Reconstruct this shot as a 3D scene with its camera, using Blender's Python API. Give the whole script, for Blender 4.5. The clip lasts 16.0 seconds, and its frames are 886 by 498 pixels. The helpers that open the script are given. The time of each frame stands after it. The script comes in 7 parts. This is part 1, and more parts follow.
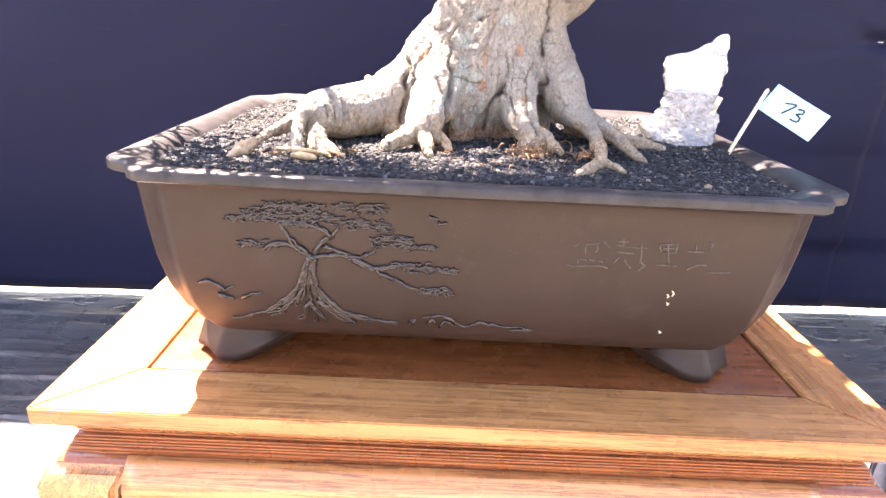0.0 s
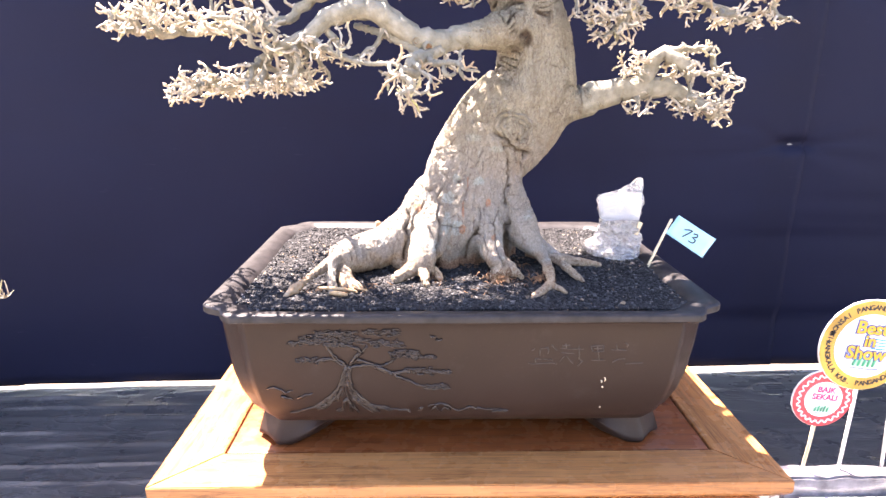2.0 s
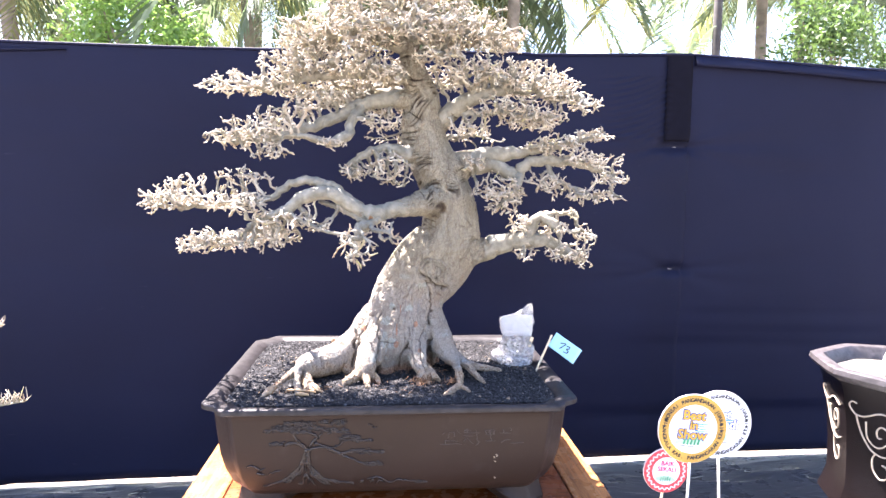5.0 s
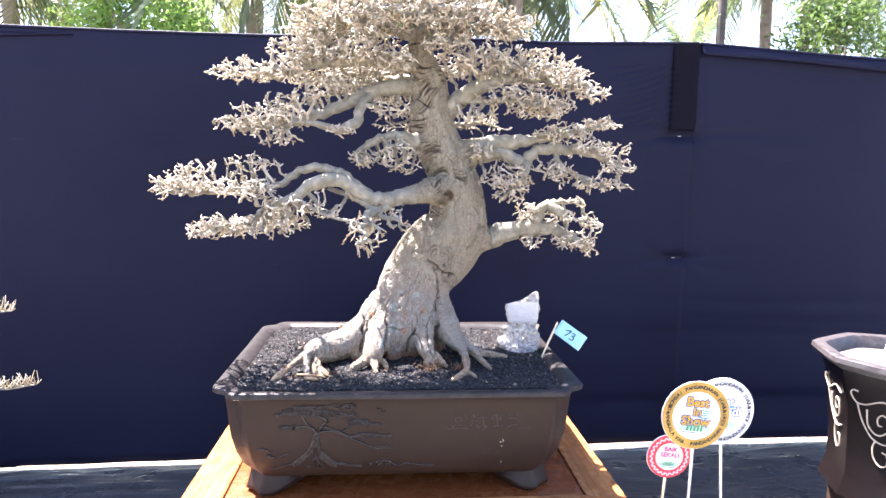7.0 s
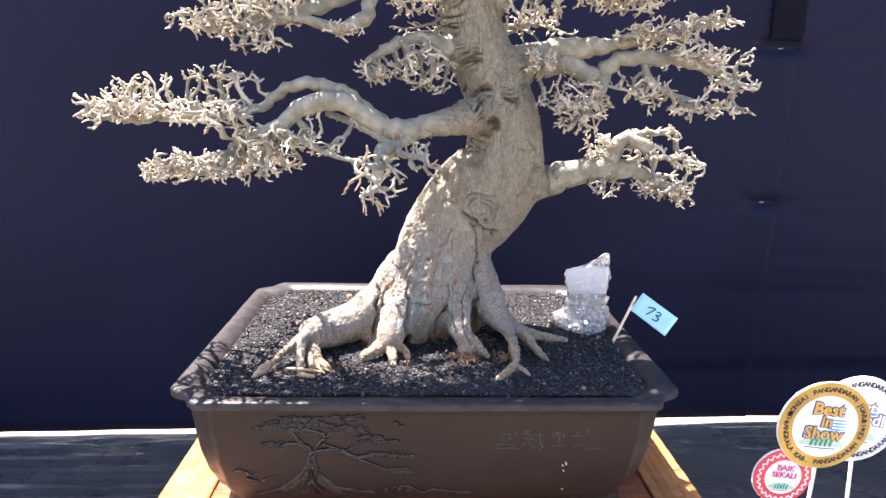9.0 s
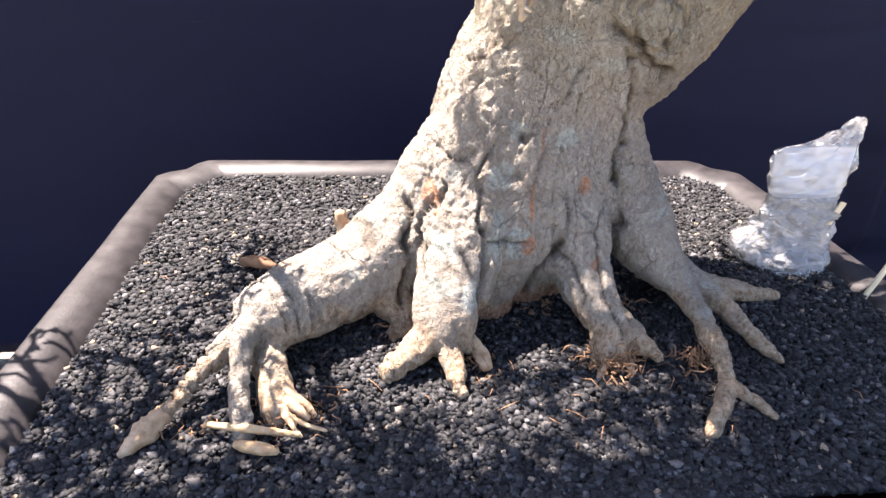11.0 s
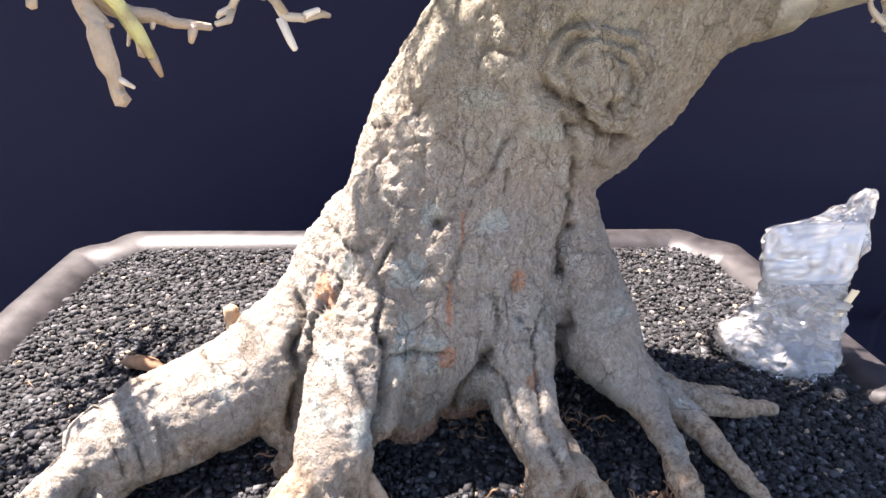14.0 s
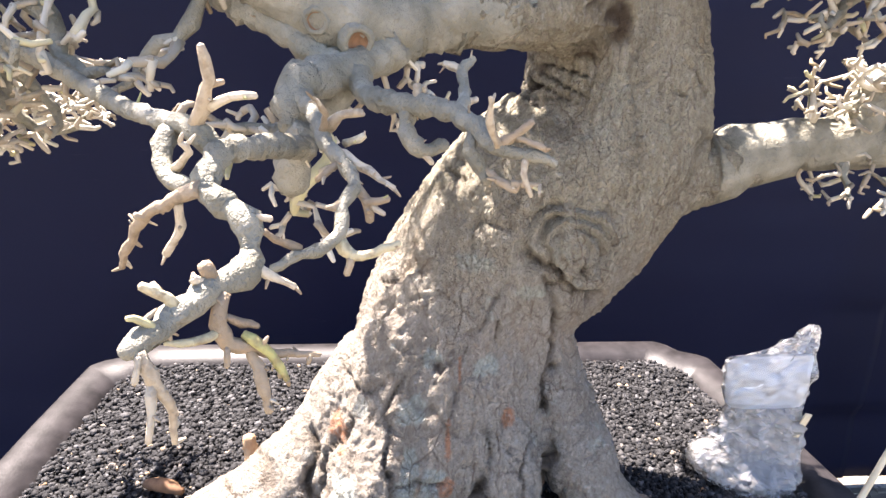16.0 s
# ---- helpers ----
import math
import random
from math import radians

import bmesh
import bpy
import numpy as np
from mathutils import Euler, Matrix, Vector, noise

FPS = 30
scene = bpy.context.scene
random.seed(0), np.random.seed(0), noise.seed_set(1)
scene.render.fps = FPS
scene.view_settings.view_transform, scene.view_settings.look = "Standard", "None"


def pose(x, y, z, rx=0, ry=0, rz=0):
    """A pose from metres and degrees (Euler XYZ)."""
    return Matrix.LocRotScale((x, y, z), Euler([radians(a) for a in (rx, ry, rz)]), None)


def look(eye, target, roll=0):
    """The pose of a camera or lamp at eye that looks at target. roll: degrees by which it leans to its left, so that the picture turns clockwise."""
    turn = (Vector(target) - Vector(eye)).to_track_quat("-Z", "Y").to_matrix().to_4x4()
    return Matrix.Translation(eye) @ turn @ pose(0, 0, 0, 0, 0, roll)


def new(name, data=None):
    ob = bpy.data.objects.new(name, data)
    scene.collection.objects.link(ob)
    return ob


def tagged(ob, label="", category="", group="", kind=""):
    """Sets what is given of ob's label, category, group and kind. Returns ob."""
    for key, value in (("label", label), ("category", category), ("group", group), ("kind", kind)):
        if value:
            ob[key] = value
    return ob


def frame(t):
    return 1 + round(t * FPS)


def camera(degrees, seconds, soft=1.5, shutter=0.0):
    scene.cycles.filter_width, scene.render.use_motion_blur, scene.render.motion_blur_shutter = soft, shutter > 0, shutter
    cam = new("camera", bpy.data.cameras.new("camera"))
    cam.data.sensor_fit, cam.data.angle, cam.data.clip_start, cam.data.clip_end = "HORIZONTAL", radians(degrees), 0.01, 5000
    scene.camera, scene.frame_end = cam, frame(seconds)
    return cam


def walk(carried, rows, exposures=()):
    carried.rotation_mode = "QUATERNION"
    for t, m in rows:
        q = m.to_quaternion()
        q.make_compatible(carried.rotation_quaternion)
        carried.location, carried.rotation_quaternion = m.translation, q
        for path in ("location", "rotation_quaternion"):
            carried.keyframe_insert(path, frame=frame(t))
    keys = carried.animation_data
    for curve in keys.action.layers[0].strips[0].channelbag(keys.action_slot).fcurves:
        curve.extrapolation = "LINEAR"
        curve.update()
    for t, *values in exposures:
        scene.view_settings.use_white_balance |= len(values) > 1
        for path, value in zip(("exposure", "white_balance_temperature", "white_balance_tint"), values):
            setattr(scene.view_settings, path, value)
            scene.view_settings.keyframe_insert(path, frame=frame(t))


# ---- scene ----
cam = camera(71.3, 16.0)
PATH = [
    (0, (-0.038, -0.527, 1.34), (-0.007, 1.343, 0.631), 3.1),
    (0.5, (-0.048, -0.571, 1.385), (-0.002, 1.309, 0.704), 2.4),
    (1, (-0.049, -0.599, 1.406), (0.009, 1.283, 0.732), 1.5),
    (1.5, (-0.06, -0.635, 1.437), (-0.016, 1.267, 0.822), 1.3),
    (2, (-0.046, -0.727, 1.477), (0.005, 1.203, 0.956), 0.4),
    (2.5, (-0.029, -0.813, 1.497), (0.073, 1.138, 1.065), 0.4),
    (3, (-0.019, -0.899, 1.528), (0.106, 1.067, 1.181), 0.5),
    (3.5, (-0.015, -0.953, 1.539), (0.128, 1.023, 1.262), 0.9),
    (4, (-0.012, -0.995, 1.56), (0.155, 0.986, 1.338), 0.9),
    (4.2, (-0.001, -1.012, 1.567), (0.181, 0.97, 1.368), 0.7),
    (6.3, (-0.022, -1.047, 1.581), (0.118, 0.936, 1.37), 1.1),
    (6.5, (-0.014, -1.029, 1.573), (0.132, 0.952, 1.343), 0.9),
    (7, (-0.022, -1.047, 1.577), (0.146, 0.932, 1.339), 1.2),
    (7.5, (-0.027, -1.039, 1.571), (0.148, 0.936, 1.309), 0.9),
    (8, (-0.033, -0.986, 1.578), (0.182, 0.976, 1.253), 1.5),
    (8.2, (-0.031, -0.944, 1.577), (0.164, 1.017, 1.238), 1.6),
    (10.3, (0.006, -0.353, 1.522), (-0.021, 1.515, 0.807), -0.3),
    (10.5, (-0.0286, -0.3075, 1.5116), (0.0291, 1.5460, 0.7625), -0.26),
    (11, (-0.0961, -0.2133, 1.4647), (0.1203, 1.5286, 0.5060), 2.58),
    (11.5, (-0.0983, -0.1530, 1.4531), (-0.0549, 1.5046, 0.3349), 0.89),
    (12, (-0.0846, -0.1326, 1.4336), (-0.1345, 1.4658, 0.2325), -0.26),
    (12.5, (-0.0545, -0.1213, 1.4183), (-0.0340, 1.4843, 0.2259), 1.49),
    (13, (-0.0323, -0.1151, 1.4248), (0.0244, 1.5724, 0.3528), 0.87),
    (13.5, (-0.0262, -0.1211, 1.4384), (0.0958, 1.6398, 0.4979), 1.49),
    (14, (-0.0218, -0.1331, 1.4580), (0.1294, 1.6835, 0.6351), 1.59),
    (14.5, (-0.0236, -0.1493, 1.4704), (0.1274, 1.6908, 0.7016), 1.44),
    (15, (-0.0229, -0.1610, 1.4947), (0.1562, 1.7016, 0.7886), 1.29),
    (15.5, (-0.0274, -0.1692, 1.5060), (0.1597, 1.7117, 0.8522), 2.03),
    (16, (-0.0338, -0.1675, 1.5147), (0.1611, 1.7344, 0.9276), 2.15),
]
EXPOSURES = [(0.0, 4.17, 7610, 27), (0.5, 3.87, 7510, 27), (1.0, 3.85, 7260, 27), (1.5, 3.68, 7210, 27), (2.5, 3.65, 6950, 26), (4.0, 3.49, 6420, 24), (6.5, 3.31, 6370, 24), (8.2, 2.98, 6470, 23),
             (10.3, 2.89, 6830, 22), (12.5, 2.97, 6780, 21), (14.0, 2.95, 6730, 21), (15.0, 2.99, 6730, 21), (16.0, 2.85, 6730, 21)]
walk(cam, [(t, look(eye, target, roll)) for t, eye, target, roll in PATH], EXPOSURES)

# ---- light ----
SUN_TO = Vector((-0.36, 0.385, 1.0)).normalized()
world = bpy.data.worlds.new("world")
scene.world = world
world.use_nodes = True
wn = world.node_tree.nodes
sky = wn.new("ShaderNodeTexSky")
sky.sky_type = "NISHITA"
sky.sun_disc = False
sky.sun_elevation = math.asin(SUN_TO.z)
sky.sun_rotation = math.atan2(SUN_TO.x, SUN_TO.y)
wn["Background"].inputs["Strength"].default_value = 0.075
world.node_tree.links.new(sky.outputs[0], wn["Background"].inputs["Color"])
sun = new("sun", bpy.data.lights.new("sun", "SUN"))
sun.data.energy, sun.data.angle, sun.data.color = 5.0, radians(0.55), (1.0, 0.95, 0.86)
sun.matrix_world = look(tuple(SUN_TO * 20), (0, 0, 0))


# ---- materials ----
class Nodes:
    """A small shader builder."""

    def __init__(self, name, rough=0.6, spec=0.5, metal=0.0):
        self.m = bpy.data.materials.new(name)
        self.m.use_nodes = True
        self.t = self.m.node_tree
        self.b = self.t.nodes["Principled BSDF"]
        self.b.inputs["Roughness"].default_value = rough
        self.b.inputs["Specular IOR Level"].default_value = spec
        self.b.inputs["Metallic"].default_value = metal
        self.co = self.t.nodes.new("ShaderNodeTexCoord").outputs["Object"]

    def put(self, sock, val):
        if isinstance(val, bpy.types.NodeSocket):
            self.t.links.new(val, sock)
        elif isinstance(val, (tuple, list)) and len(val) == 3 and sock.type == "RGBA":
            sock.default_value = (*val, 1)
        else:
            sock.default_value = val

    def mapped(self, scale):
        n = self.t.nodes.new("ShaderNodeMapping")
        self.t.links.new(self.co, n.inputs[0])
        n.inputs["Scale"].default_value = scale
        return n.outputs[0]

    def noise(self, scale, detail=3, rough=0.55, stretch=None, distort=0.0):
        n = self.t.nodes.new("ShaderNodeTexNoise")
        self.put(n.inputs["Vector"], self.mapped(stretch) if stretch else self.co)
        n.inputs["Scale"].default_value, n.inputs["Detail"].default_value = scale, detail
        n.inputs["Roughness"].default_value, n.inputs["Distortion"].default_value = rough, distort
        return n.outputs[0]

    def warped(self, amount, scale):
        """Coordinates pushed about by noise."""
        n = self.t.nodes.new("ShaderNodeTexNoise")
        self.put(n.inputs["Vector"], self.co)
        n.inputs["Scale"].default_value, n.inputs["Detail"].default_value = scale, 3
        m = self.t.nodes.new("ShaderNodeVectorMath")
        m.operation = "MULTIPLY_ADD"
        self.put(m.inputs[0], n.outputs["Color"])
        m.inputs[1].default_value = (amount, amount, amount)
        self.put(m.inputs[2], self.co)
        return m.outputs[0]

    def voronoi(self, scale, feature="F1", stretch=None, co=None):
        n = self.t.nodes.new("ShaderNodeTexVoronoi")
        n.feature = feature
        if co is not None and stretch:
            q = self.t.nodes.new("ShaderNodeMapping")
            self.put(q.inputs[0], co)
            q.inputs["Scale"].default_value = stretch
            self.put(n.inputs["Vector"], q.outputs[0])
        else:
            self.put(n.inputs["Vector"], self.mapped(stretch) if stretch else self.co)
        n.inputs["Scale"].default_value = scale
        return n.outputs[0]

    def ramp(self, fac, *stops):
        n = self.t.nodes.new("ShaderNodeValToRGB")
        self.put(n.inputs[0], fac)
        el = n.color_ramp.elements
        while len(el) < len(stops):
            el.new(0.5)
        for e, (p, c) in zip(el, stops):
            e.position = p
            e.color = (*c, 1) if isinstance(c, (tuple, list)) else (c, c, c, 1)
        return n.outputs[0]

    def mix(self, fac, a, b, how="MIX"):
        n = self.t.nodes.new("ShaderNodeMix")
        n.data_type, n.blend_type = "RGBA", how
        self.put(n.inputs["Factor"], fac)
        self.put(n.inputs["A"], a)
        self.put(n.inputs["B"], b)
        return n.outputs["Result"]

    def math(self, op, a, b=0.0):
        n = self.t.nodes.new("ShaderNodeMath")
        n.operation = op
        self.put(n.inputs[0], a)
        self.put(n.inputs[1], b)
        return n.outputs[0]

    def attr(self, name):
        n = self.t.nodes.new("ShaderNodeAttribute")
        n.attribute_name = name
        return n.outputs["Fac"]

    def island(self):
        return self.t.nodes.new("ShaderNodeNewGeometry").outputs["Random Per Island"]

    def color(self, val):
        self.put(self.b.inputs["Base Color"], val)
        return self

    def rough(self, val):
        self.put(self.b.inputs["Roughness"], val)
        return self

    def bump(self, height, dist=0.001, strength=1.0, under=None):
        n = self.t.nodes.new("ShaderNodeBump")
        n.inputs["Distance"].default_value, n.inputs["Strength"].default_value = dist, strength
        self.put(n.inputs["Height"], height)
        if under is not None:
            self.t.links.new(under, n.inputs["Normal"])
        self.t.links.new(n.outputs[0], self.b.inputs["Normal"])
        return n.outputs[0]


def plain(name, col, rough=0.6, vary=0.15, scale=40, grain=300, metal=0.0, spec=0.4):
    k = Nodes(name, rough, spec, metal)
    n = k.noise(scale, 4)
    lo, hi = tuple(c * (1 - vary) for c in col), tuple(min(1, c * (1 + vary)) for c in col)
    k.color(k.ramp(n, (0.3, lo), (0.7, hi)))
    k.bump(k.noise(grain, 2), 0.0003, 0.5)
    return k.m


def bark_material():
    k = Nodes("bark", 0.8, 0.25)
    big = k.noise(11, 3)
    skin = k.noise(300, 5, 0.72, (1, 1, 0.75), 0.4)
    peb = k.noise(720, 3, 0.65)
    warts = k.voronoi(390, "F1", (1, 1, 0.8), k.warped(0.004, 150))
    fibre = k.noise(115, 6, 0.7, (1, 1, 0.26), 1.0)
    wet = k.warped(0.025, 26)
    plates = k.voronoi(44, "DISTANCE_TO_EDGE", (1, 1, 0.5), wet)
    base = k.ramp(big, (0.34, (0.285, 0.25, 0.205)), (0.66, (0.37, 0.335, 0.285)))
    base = k.mix(k.ramp(fibre, (0.52, 0.0), (0.66, 0.5)), base, (0.46, 0.43, 0.385))
    base = k.mix(k.ramp(fibre, (0.34, 0.5), (0.45, 0.0)), base, (0.18, 0.14, 0.105))
    streak = k.ramp(k.noise(24, 4, 0.6, (1, 1, 0.10)), (0.60, 0.0), (0.68, 0.5))
    base = k.mix(streak, base, (0.36, 0.235, 0.14))
    patchy = k.ramp(k.noise(48, 3, 0.55, (1, 1, 0.65)), (0.635, 0.0), (0.665, 0.6))
    base = k.mix(patchy, base, (0.42, 0.445, 0.40))
    base = k.mix(k.math("MULTIPLY", k.attr("lichen"), 0.8), base, (0.41, 0.455, 0.415))
    base = k.mix(k.math("MULTIPLY", k.attr("rust"), 0.8), base, (0.47, 0.19, 0.085))
    # the upper stem is tinted greener, and darker to paint in the crown's shade
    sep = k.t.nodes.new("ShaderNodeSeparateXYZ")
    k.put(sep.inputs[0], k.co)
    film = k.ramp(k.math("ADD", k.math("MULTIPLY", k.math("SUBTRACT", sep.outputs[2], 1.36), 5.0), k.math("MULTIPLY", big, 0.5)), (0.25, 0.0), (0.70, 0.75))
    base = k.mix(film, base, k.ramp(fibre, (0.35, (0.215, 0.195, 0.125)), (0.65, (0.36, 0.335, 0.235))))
    gate = k.ramp(k.noise(22, 3), (0.47, 0.0), (0.58, 1.0))
    marks = k.math("MULTIPLY", k.ramp(plates, (0.0, 1.0), (0.030, 0.0)), gate)
    base = k.mix(k.math("MULTIPLY", marks, 0.75), base, (0.12, 0.085, 0.06))
    flakes = k.voronoi(135, "DISTANCE_TO_EDGE", (1, 1, 0.42), k.warped(0.012, 60))
    scored = k.math("MULTIPLY", k.ramp(flakes, (0.0, 1.0), (0.045, 0.0)), k.ramp(k.noise(38, 4, 0.6), (0.46, 0.0), (0.56, 1.0)))
    base = k.mix(k.math("MULTIPLY", scored, 0.6), base, (0.10, 0.078, 0.058))
    base = k.mix(k.ramp(skin, (0.37, 0.5), (0.45, 0.0)), base, (0.17, 0.135, 0.105))
    base = k.mix(k.ramp(skin, (0.54, 0.0), (0.64, 0.45)), base, (0.50, 0.465, 0.415))
    base = k.mix(k.ramp(peb, (0.36, 0.3), (0.44, 0.0)), base, (0.18, 0.15, 0.12))
    base = k.mix(k.ramp(warts, (0.34, 0.0), (0.66, 0.3)), base, (0.225, 0.185, 0.145))
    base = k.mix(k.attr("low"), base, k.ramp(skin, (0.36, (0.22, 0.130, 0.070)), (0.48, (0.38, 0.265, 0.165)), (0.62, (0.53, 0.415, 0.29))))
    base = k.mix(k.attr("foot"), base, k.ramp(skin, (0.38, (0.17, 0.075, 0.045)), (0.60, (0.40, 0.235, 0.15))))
    # dirt and shade of cracks, wrinkles and holes, painted in as near black
    base = k.mix(k.attr("crack_shade"), base, (0.055, 0.038, 0.026))
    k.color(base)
    b0 = k.bump(k.math("SUBTRACT", 1.0, marks), 0.0014, 0.8)
    b1 = k.bump(fibre, 0.0045, 0.9, k.bump(k.math("SUBTRACT", 1.0, scored), 0.0009, 0.7, b0))
    b2 = k.bump(skin, 0.0036, 0.9, b1)
    b3 = k.bump(k.math("SUBTRACT", 1.0, warts), 0.0009, 0.8, b2)
    k.bump(peb, 0.0022, 0.9, b3)
    return k.m


def root_material(name="root_bark", dark=(0.30, 0.18, 0.09), mid=(0.46, 0.32, 0.18), pale=(0.58, 0.46, 0.30)):
    k = Nodes(name, 0.8, 0.25)
    f = k.noise(160, 4, 0.6)
    c = k.ramp(f, (0.3, dark), (0.55, mid), (0.75, pale))
    c = k.mix(k.ramp(k.noise(45, 3), (0.55, 0.0), (0.7, 0.6)), c, (0.33, 0.16, 0.08))
    k.color(c)
    k.bump(k.noise(260, 4, 0.7), 0.0016, 0.9)
    return k.m


def limb_material():
    k = Nodes("limb_bark", 0.7, 0.3)
    c = k.ramp(k.noise(60, 4), (0.3, (0.150, 0.142, 0.107)), (0.55, (0.245, 0.232, 0.182)), (0.75, (0.335, 0.32, 0.265)))
    c = k.mix(k.ramp(k.voronoi(420), (0.06, 0.55), (0.14, 0.0)), c, (0.20, 0.14, 0.09))
    k.color(c)
    b = k.bump(k.noise(150, 4, 0.65), 0.004, 0.8)
    k.bump(k.noise(520, 3, 0.6), 0.0014, 0.8, b)
    return k.m


def twig_material():
    k = Nodes("twig_bark", 0.65, 0.3)
    c = k.ramp(k.island(), (0.0, (0.25, 0.195, 0.125)), (0.45, (0.40, 0.355, 0.275)), (0.9, (0.57, 0.53, 0.435)), (1.0, (0.36, 0.33, 0.15)))
    c = k.mix(k.ramp(k.noise(190, 3), (0.45, 0.0), (0.7, 0.6)), c, (0.38, 0.34, 0.28))
    k.color(c)
    k.bump(k.noise(500, 2), 0.0005, 0.6)
    return k.m


def shoot_material():
    k = Nodes("young_shoot", 0.6, 0.3)
    c = k.ramp(k.island(), (0.0, (0.24, 0.18, 0.12)), (0.45, (0.38, 0.31, 0.22)), (0.88, (0.52, 0.455, 0.35)), (1.0, (0.38, 0.36, 0.14)))
    c = k.mix(k.ramp(k.noise(330, 3), (0.48, 0.0), (0.66, 0.6)), c, (0.20, 0.15, 0.095))
    k.color(c)
    k.bump(k.noise(600, 3), 0.0010, 0.8)
    return k.m


def clay_material():
    k = Nodes("pot_clay", 0.5, 0.2)
    c = k.ramp(k.noise(9, 4), (0.3, (0.0190, 0.0116, 0.0093)), (0.7, (0.0250, 0.0155, 0.0127)))
    c = k.mix(k.ramp(k.noise(600, 2), (0.68, 0.0), (0.8, 0.35)), c, (0.16, 0.13, 0.11))
    c = k.mix(k.ramp(k.noise(26, 5, 0.7), (0.58, 0.0), (0.78, 0.3)), c, (0.062, 0.052, 0.048))
    k.color(c)
    k.rough(k.ramp(k.noise(35, 4), (0.3, 0.34), (0.7, 0.52)))
    k.bump(k.noise(900, 2), 0.0003, 0.5)
    return k.m


def soil_material(name, dark, mid, pale):
    k = Nodes(name, 0.85, 0.25)
    c = k.ramp(k.island(), (0.0, dark), (0.62, mid), (0.93, pale), (0.985, tuple(min(1, v * 2.0) for v in pale)), (1.0, (0.34, 0.24, 0.15)))
    k.color(k.mix(k.ramp(k.noise(700, 2), (0.45, 0.0), (0.7, 0.5)), c, tuple(v * 1.5 for v in mid)))
    k.bump(k.noise(1100, 3, 0.7), 0.0006, 0.8)
    return k.m


def wood_material(name="varnished_teak", along=(0.42, 14, 14), tint=(1, 1, 1)):
    k = Nodes(name, 0.24, 0.5)
    warp = k.noise(3.2, 4, 0.6, along, 0.8)
    grain = k.noise(11, 5, 0.7, along, 0.4)
    pores = k.noise(70, 3, 0.6, along)
    a, b, d = [tuple(v * w for v, w in zip(q, tint)) for q in ((0.49, 0.218, 0.076), (0.40, 0.164, 0.055), (0.15, 0.054, 0.021))]
    c = k.ramp(warp, (0.28, b), (0.48, a), (0.58, b), (0.72, a))
    c = k.mix(k.ramp(grain, (0.49, 0.0), (0.535, 0.9), (0.575, 0.08), (0.63, 0.1), (0.675, 0.9)), c, d)
    c = k.mix(k.ramp(pores, (0.58, 0.0), (0.72, 0.5)), c, d)
    k.color(c)
    k.rough(k.ramp(k.noise(30, 3), (0.3, 0.20), (0.7, 0.34)))
    k.bump(grain, 0.0004, 0.35)
    k.b.inputs["Coat Weight"].default_value = 0.3
    k.b.inputs["Coat Roughness"].default_value = 0.12
    return k.m


def cloth_material(name="navy_cloth", thin=1.0):
    k = Nodes(name, 0.62, 0.16)
    c = k.ramp(k.noise(2.2, 4), (0.3, (0.0088, 0.0106, 0.0300)), (0.7, (0.0124, 0.0148, 0.0400)))
    c = k.mix(k.ramp(k.noise(26, 5, 0.75, (0.4, 1, 2.2)), (0.66, 0.0), (0.80, 0.22)), c, (0.16, 0.16, 0.20))
    k.color(c)
    k.bump(k.noise(1500, 1, 0.5), 0.0004, 0.4)
    tr = k.t.nodes.new("ShaderNodeBsdfTranslucent")
    tr.inputs["Color"].default_value = (0.023 * thin, 0.031 * thin, 0.072 * thin, 1)
    mx = k.t.nodes.new("ShaderNodeMixShader")
    mx.inputs[0].default_value = 0.3
    k.t.links.new(k.b.outputs[0], mx.inputs[1])
    k.t.links.new(tr.outputs[0], mx.inputs[2])
    k.t.links.new(mx.outputs[0], k.t.nodes["Material Output"].inputs[0])
    return k.m


def plastic_sheet_material():
    k = Nodes("black_plastic_sheet", 0.16, 0.42)
    c = k.ramp(k.noise(7, 4), (0.3, (0.052, 0.053, 0.054)), (0.75, (0.080, 0.081, 0.081)))
    c = k.mix(k.ramp(k.noise(60, 5, 0.7), (0.60, 0.0), (0.80, 0.25)), c, (0.15, 0.145, 0.14))
    k.color(c)
    k.rough(k.ramp(k.noise(12, 3), (0.3, 0.22), (0.7, 0.36)))
    fold = k.noise(5.5, 4, 0.5, (0.8, 2.4, 1), 1.6)
    b = k.bump(k.ramp(fold, (0.40, 0.0), (0.49, 0.9), (0.50, 1.0), (0.53, 0.2), (0.64, 0.0)), 0.004, 0.28)
    k.bump(k.noise(30, 3, 0.5, (0.4, 1.2, 1), 0.4), 0.0022, 0.22, b)
    return k.m


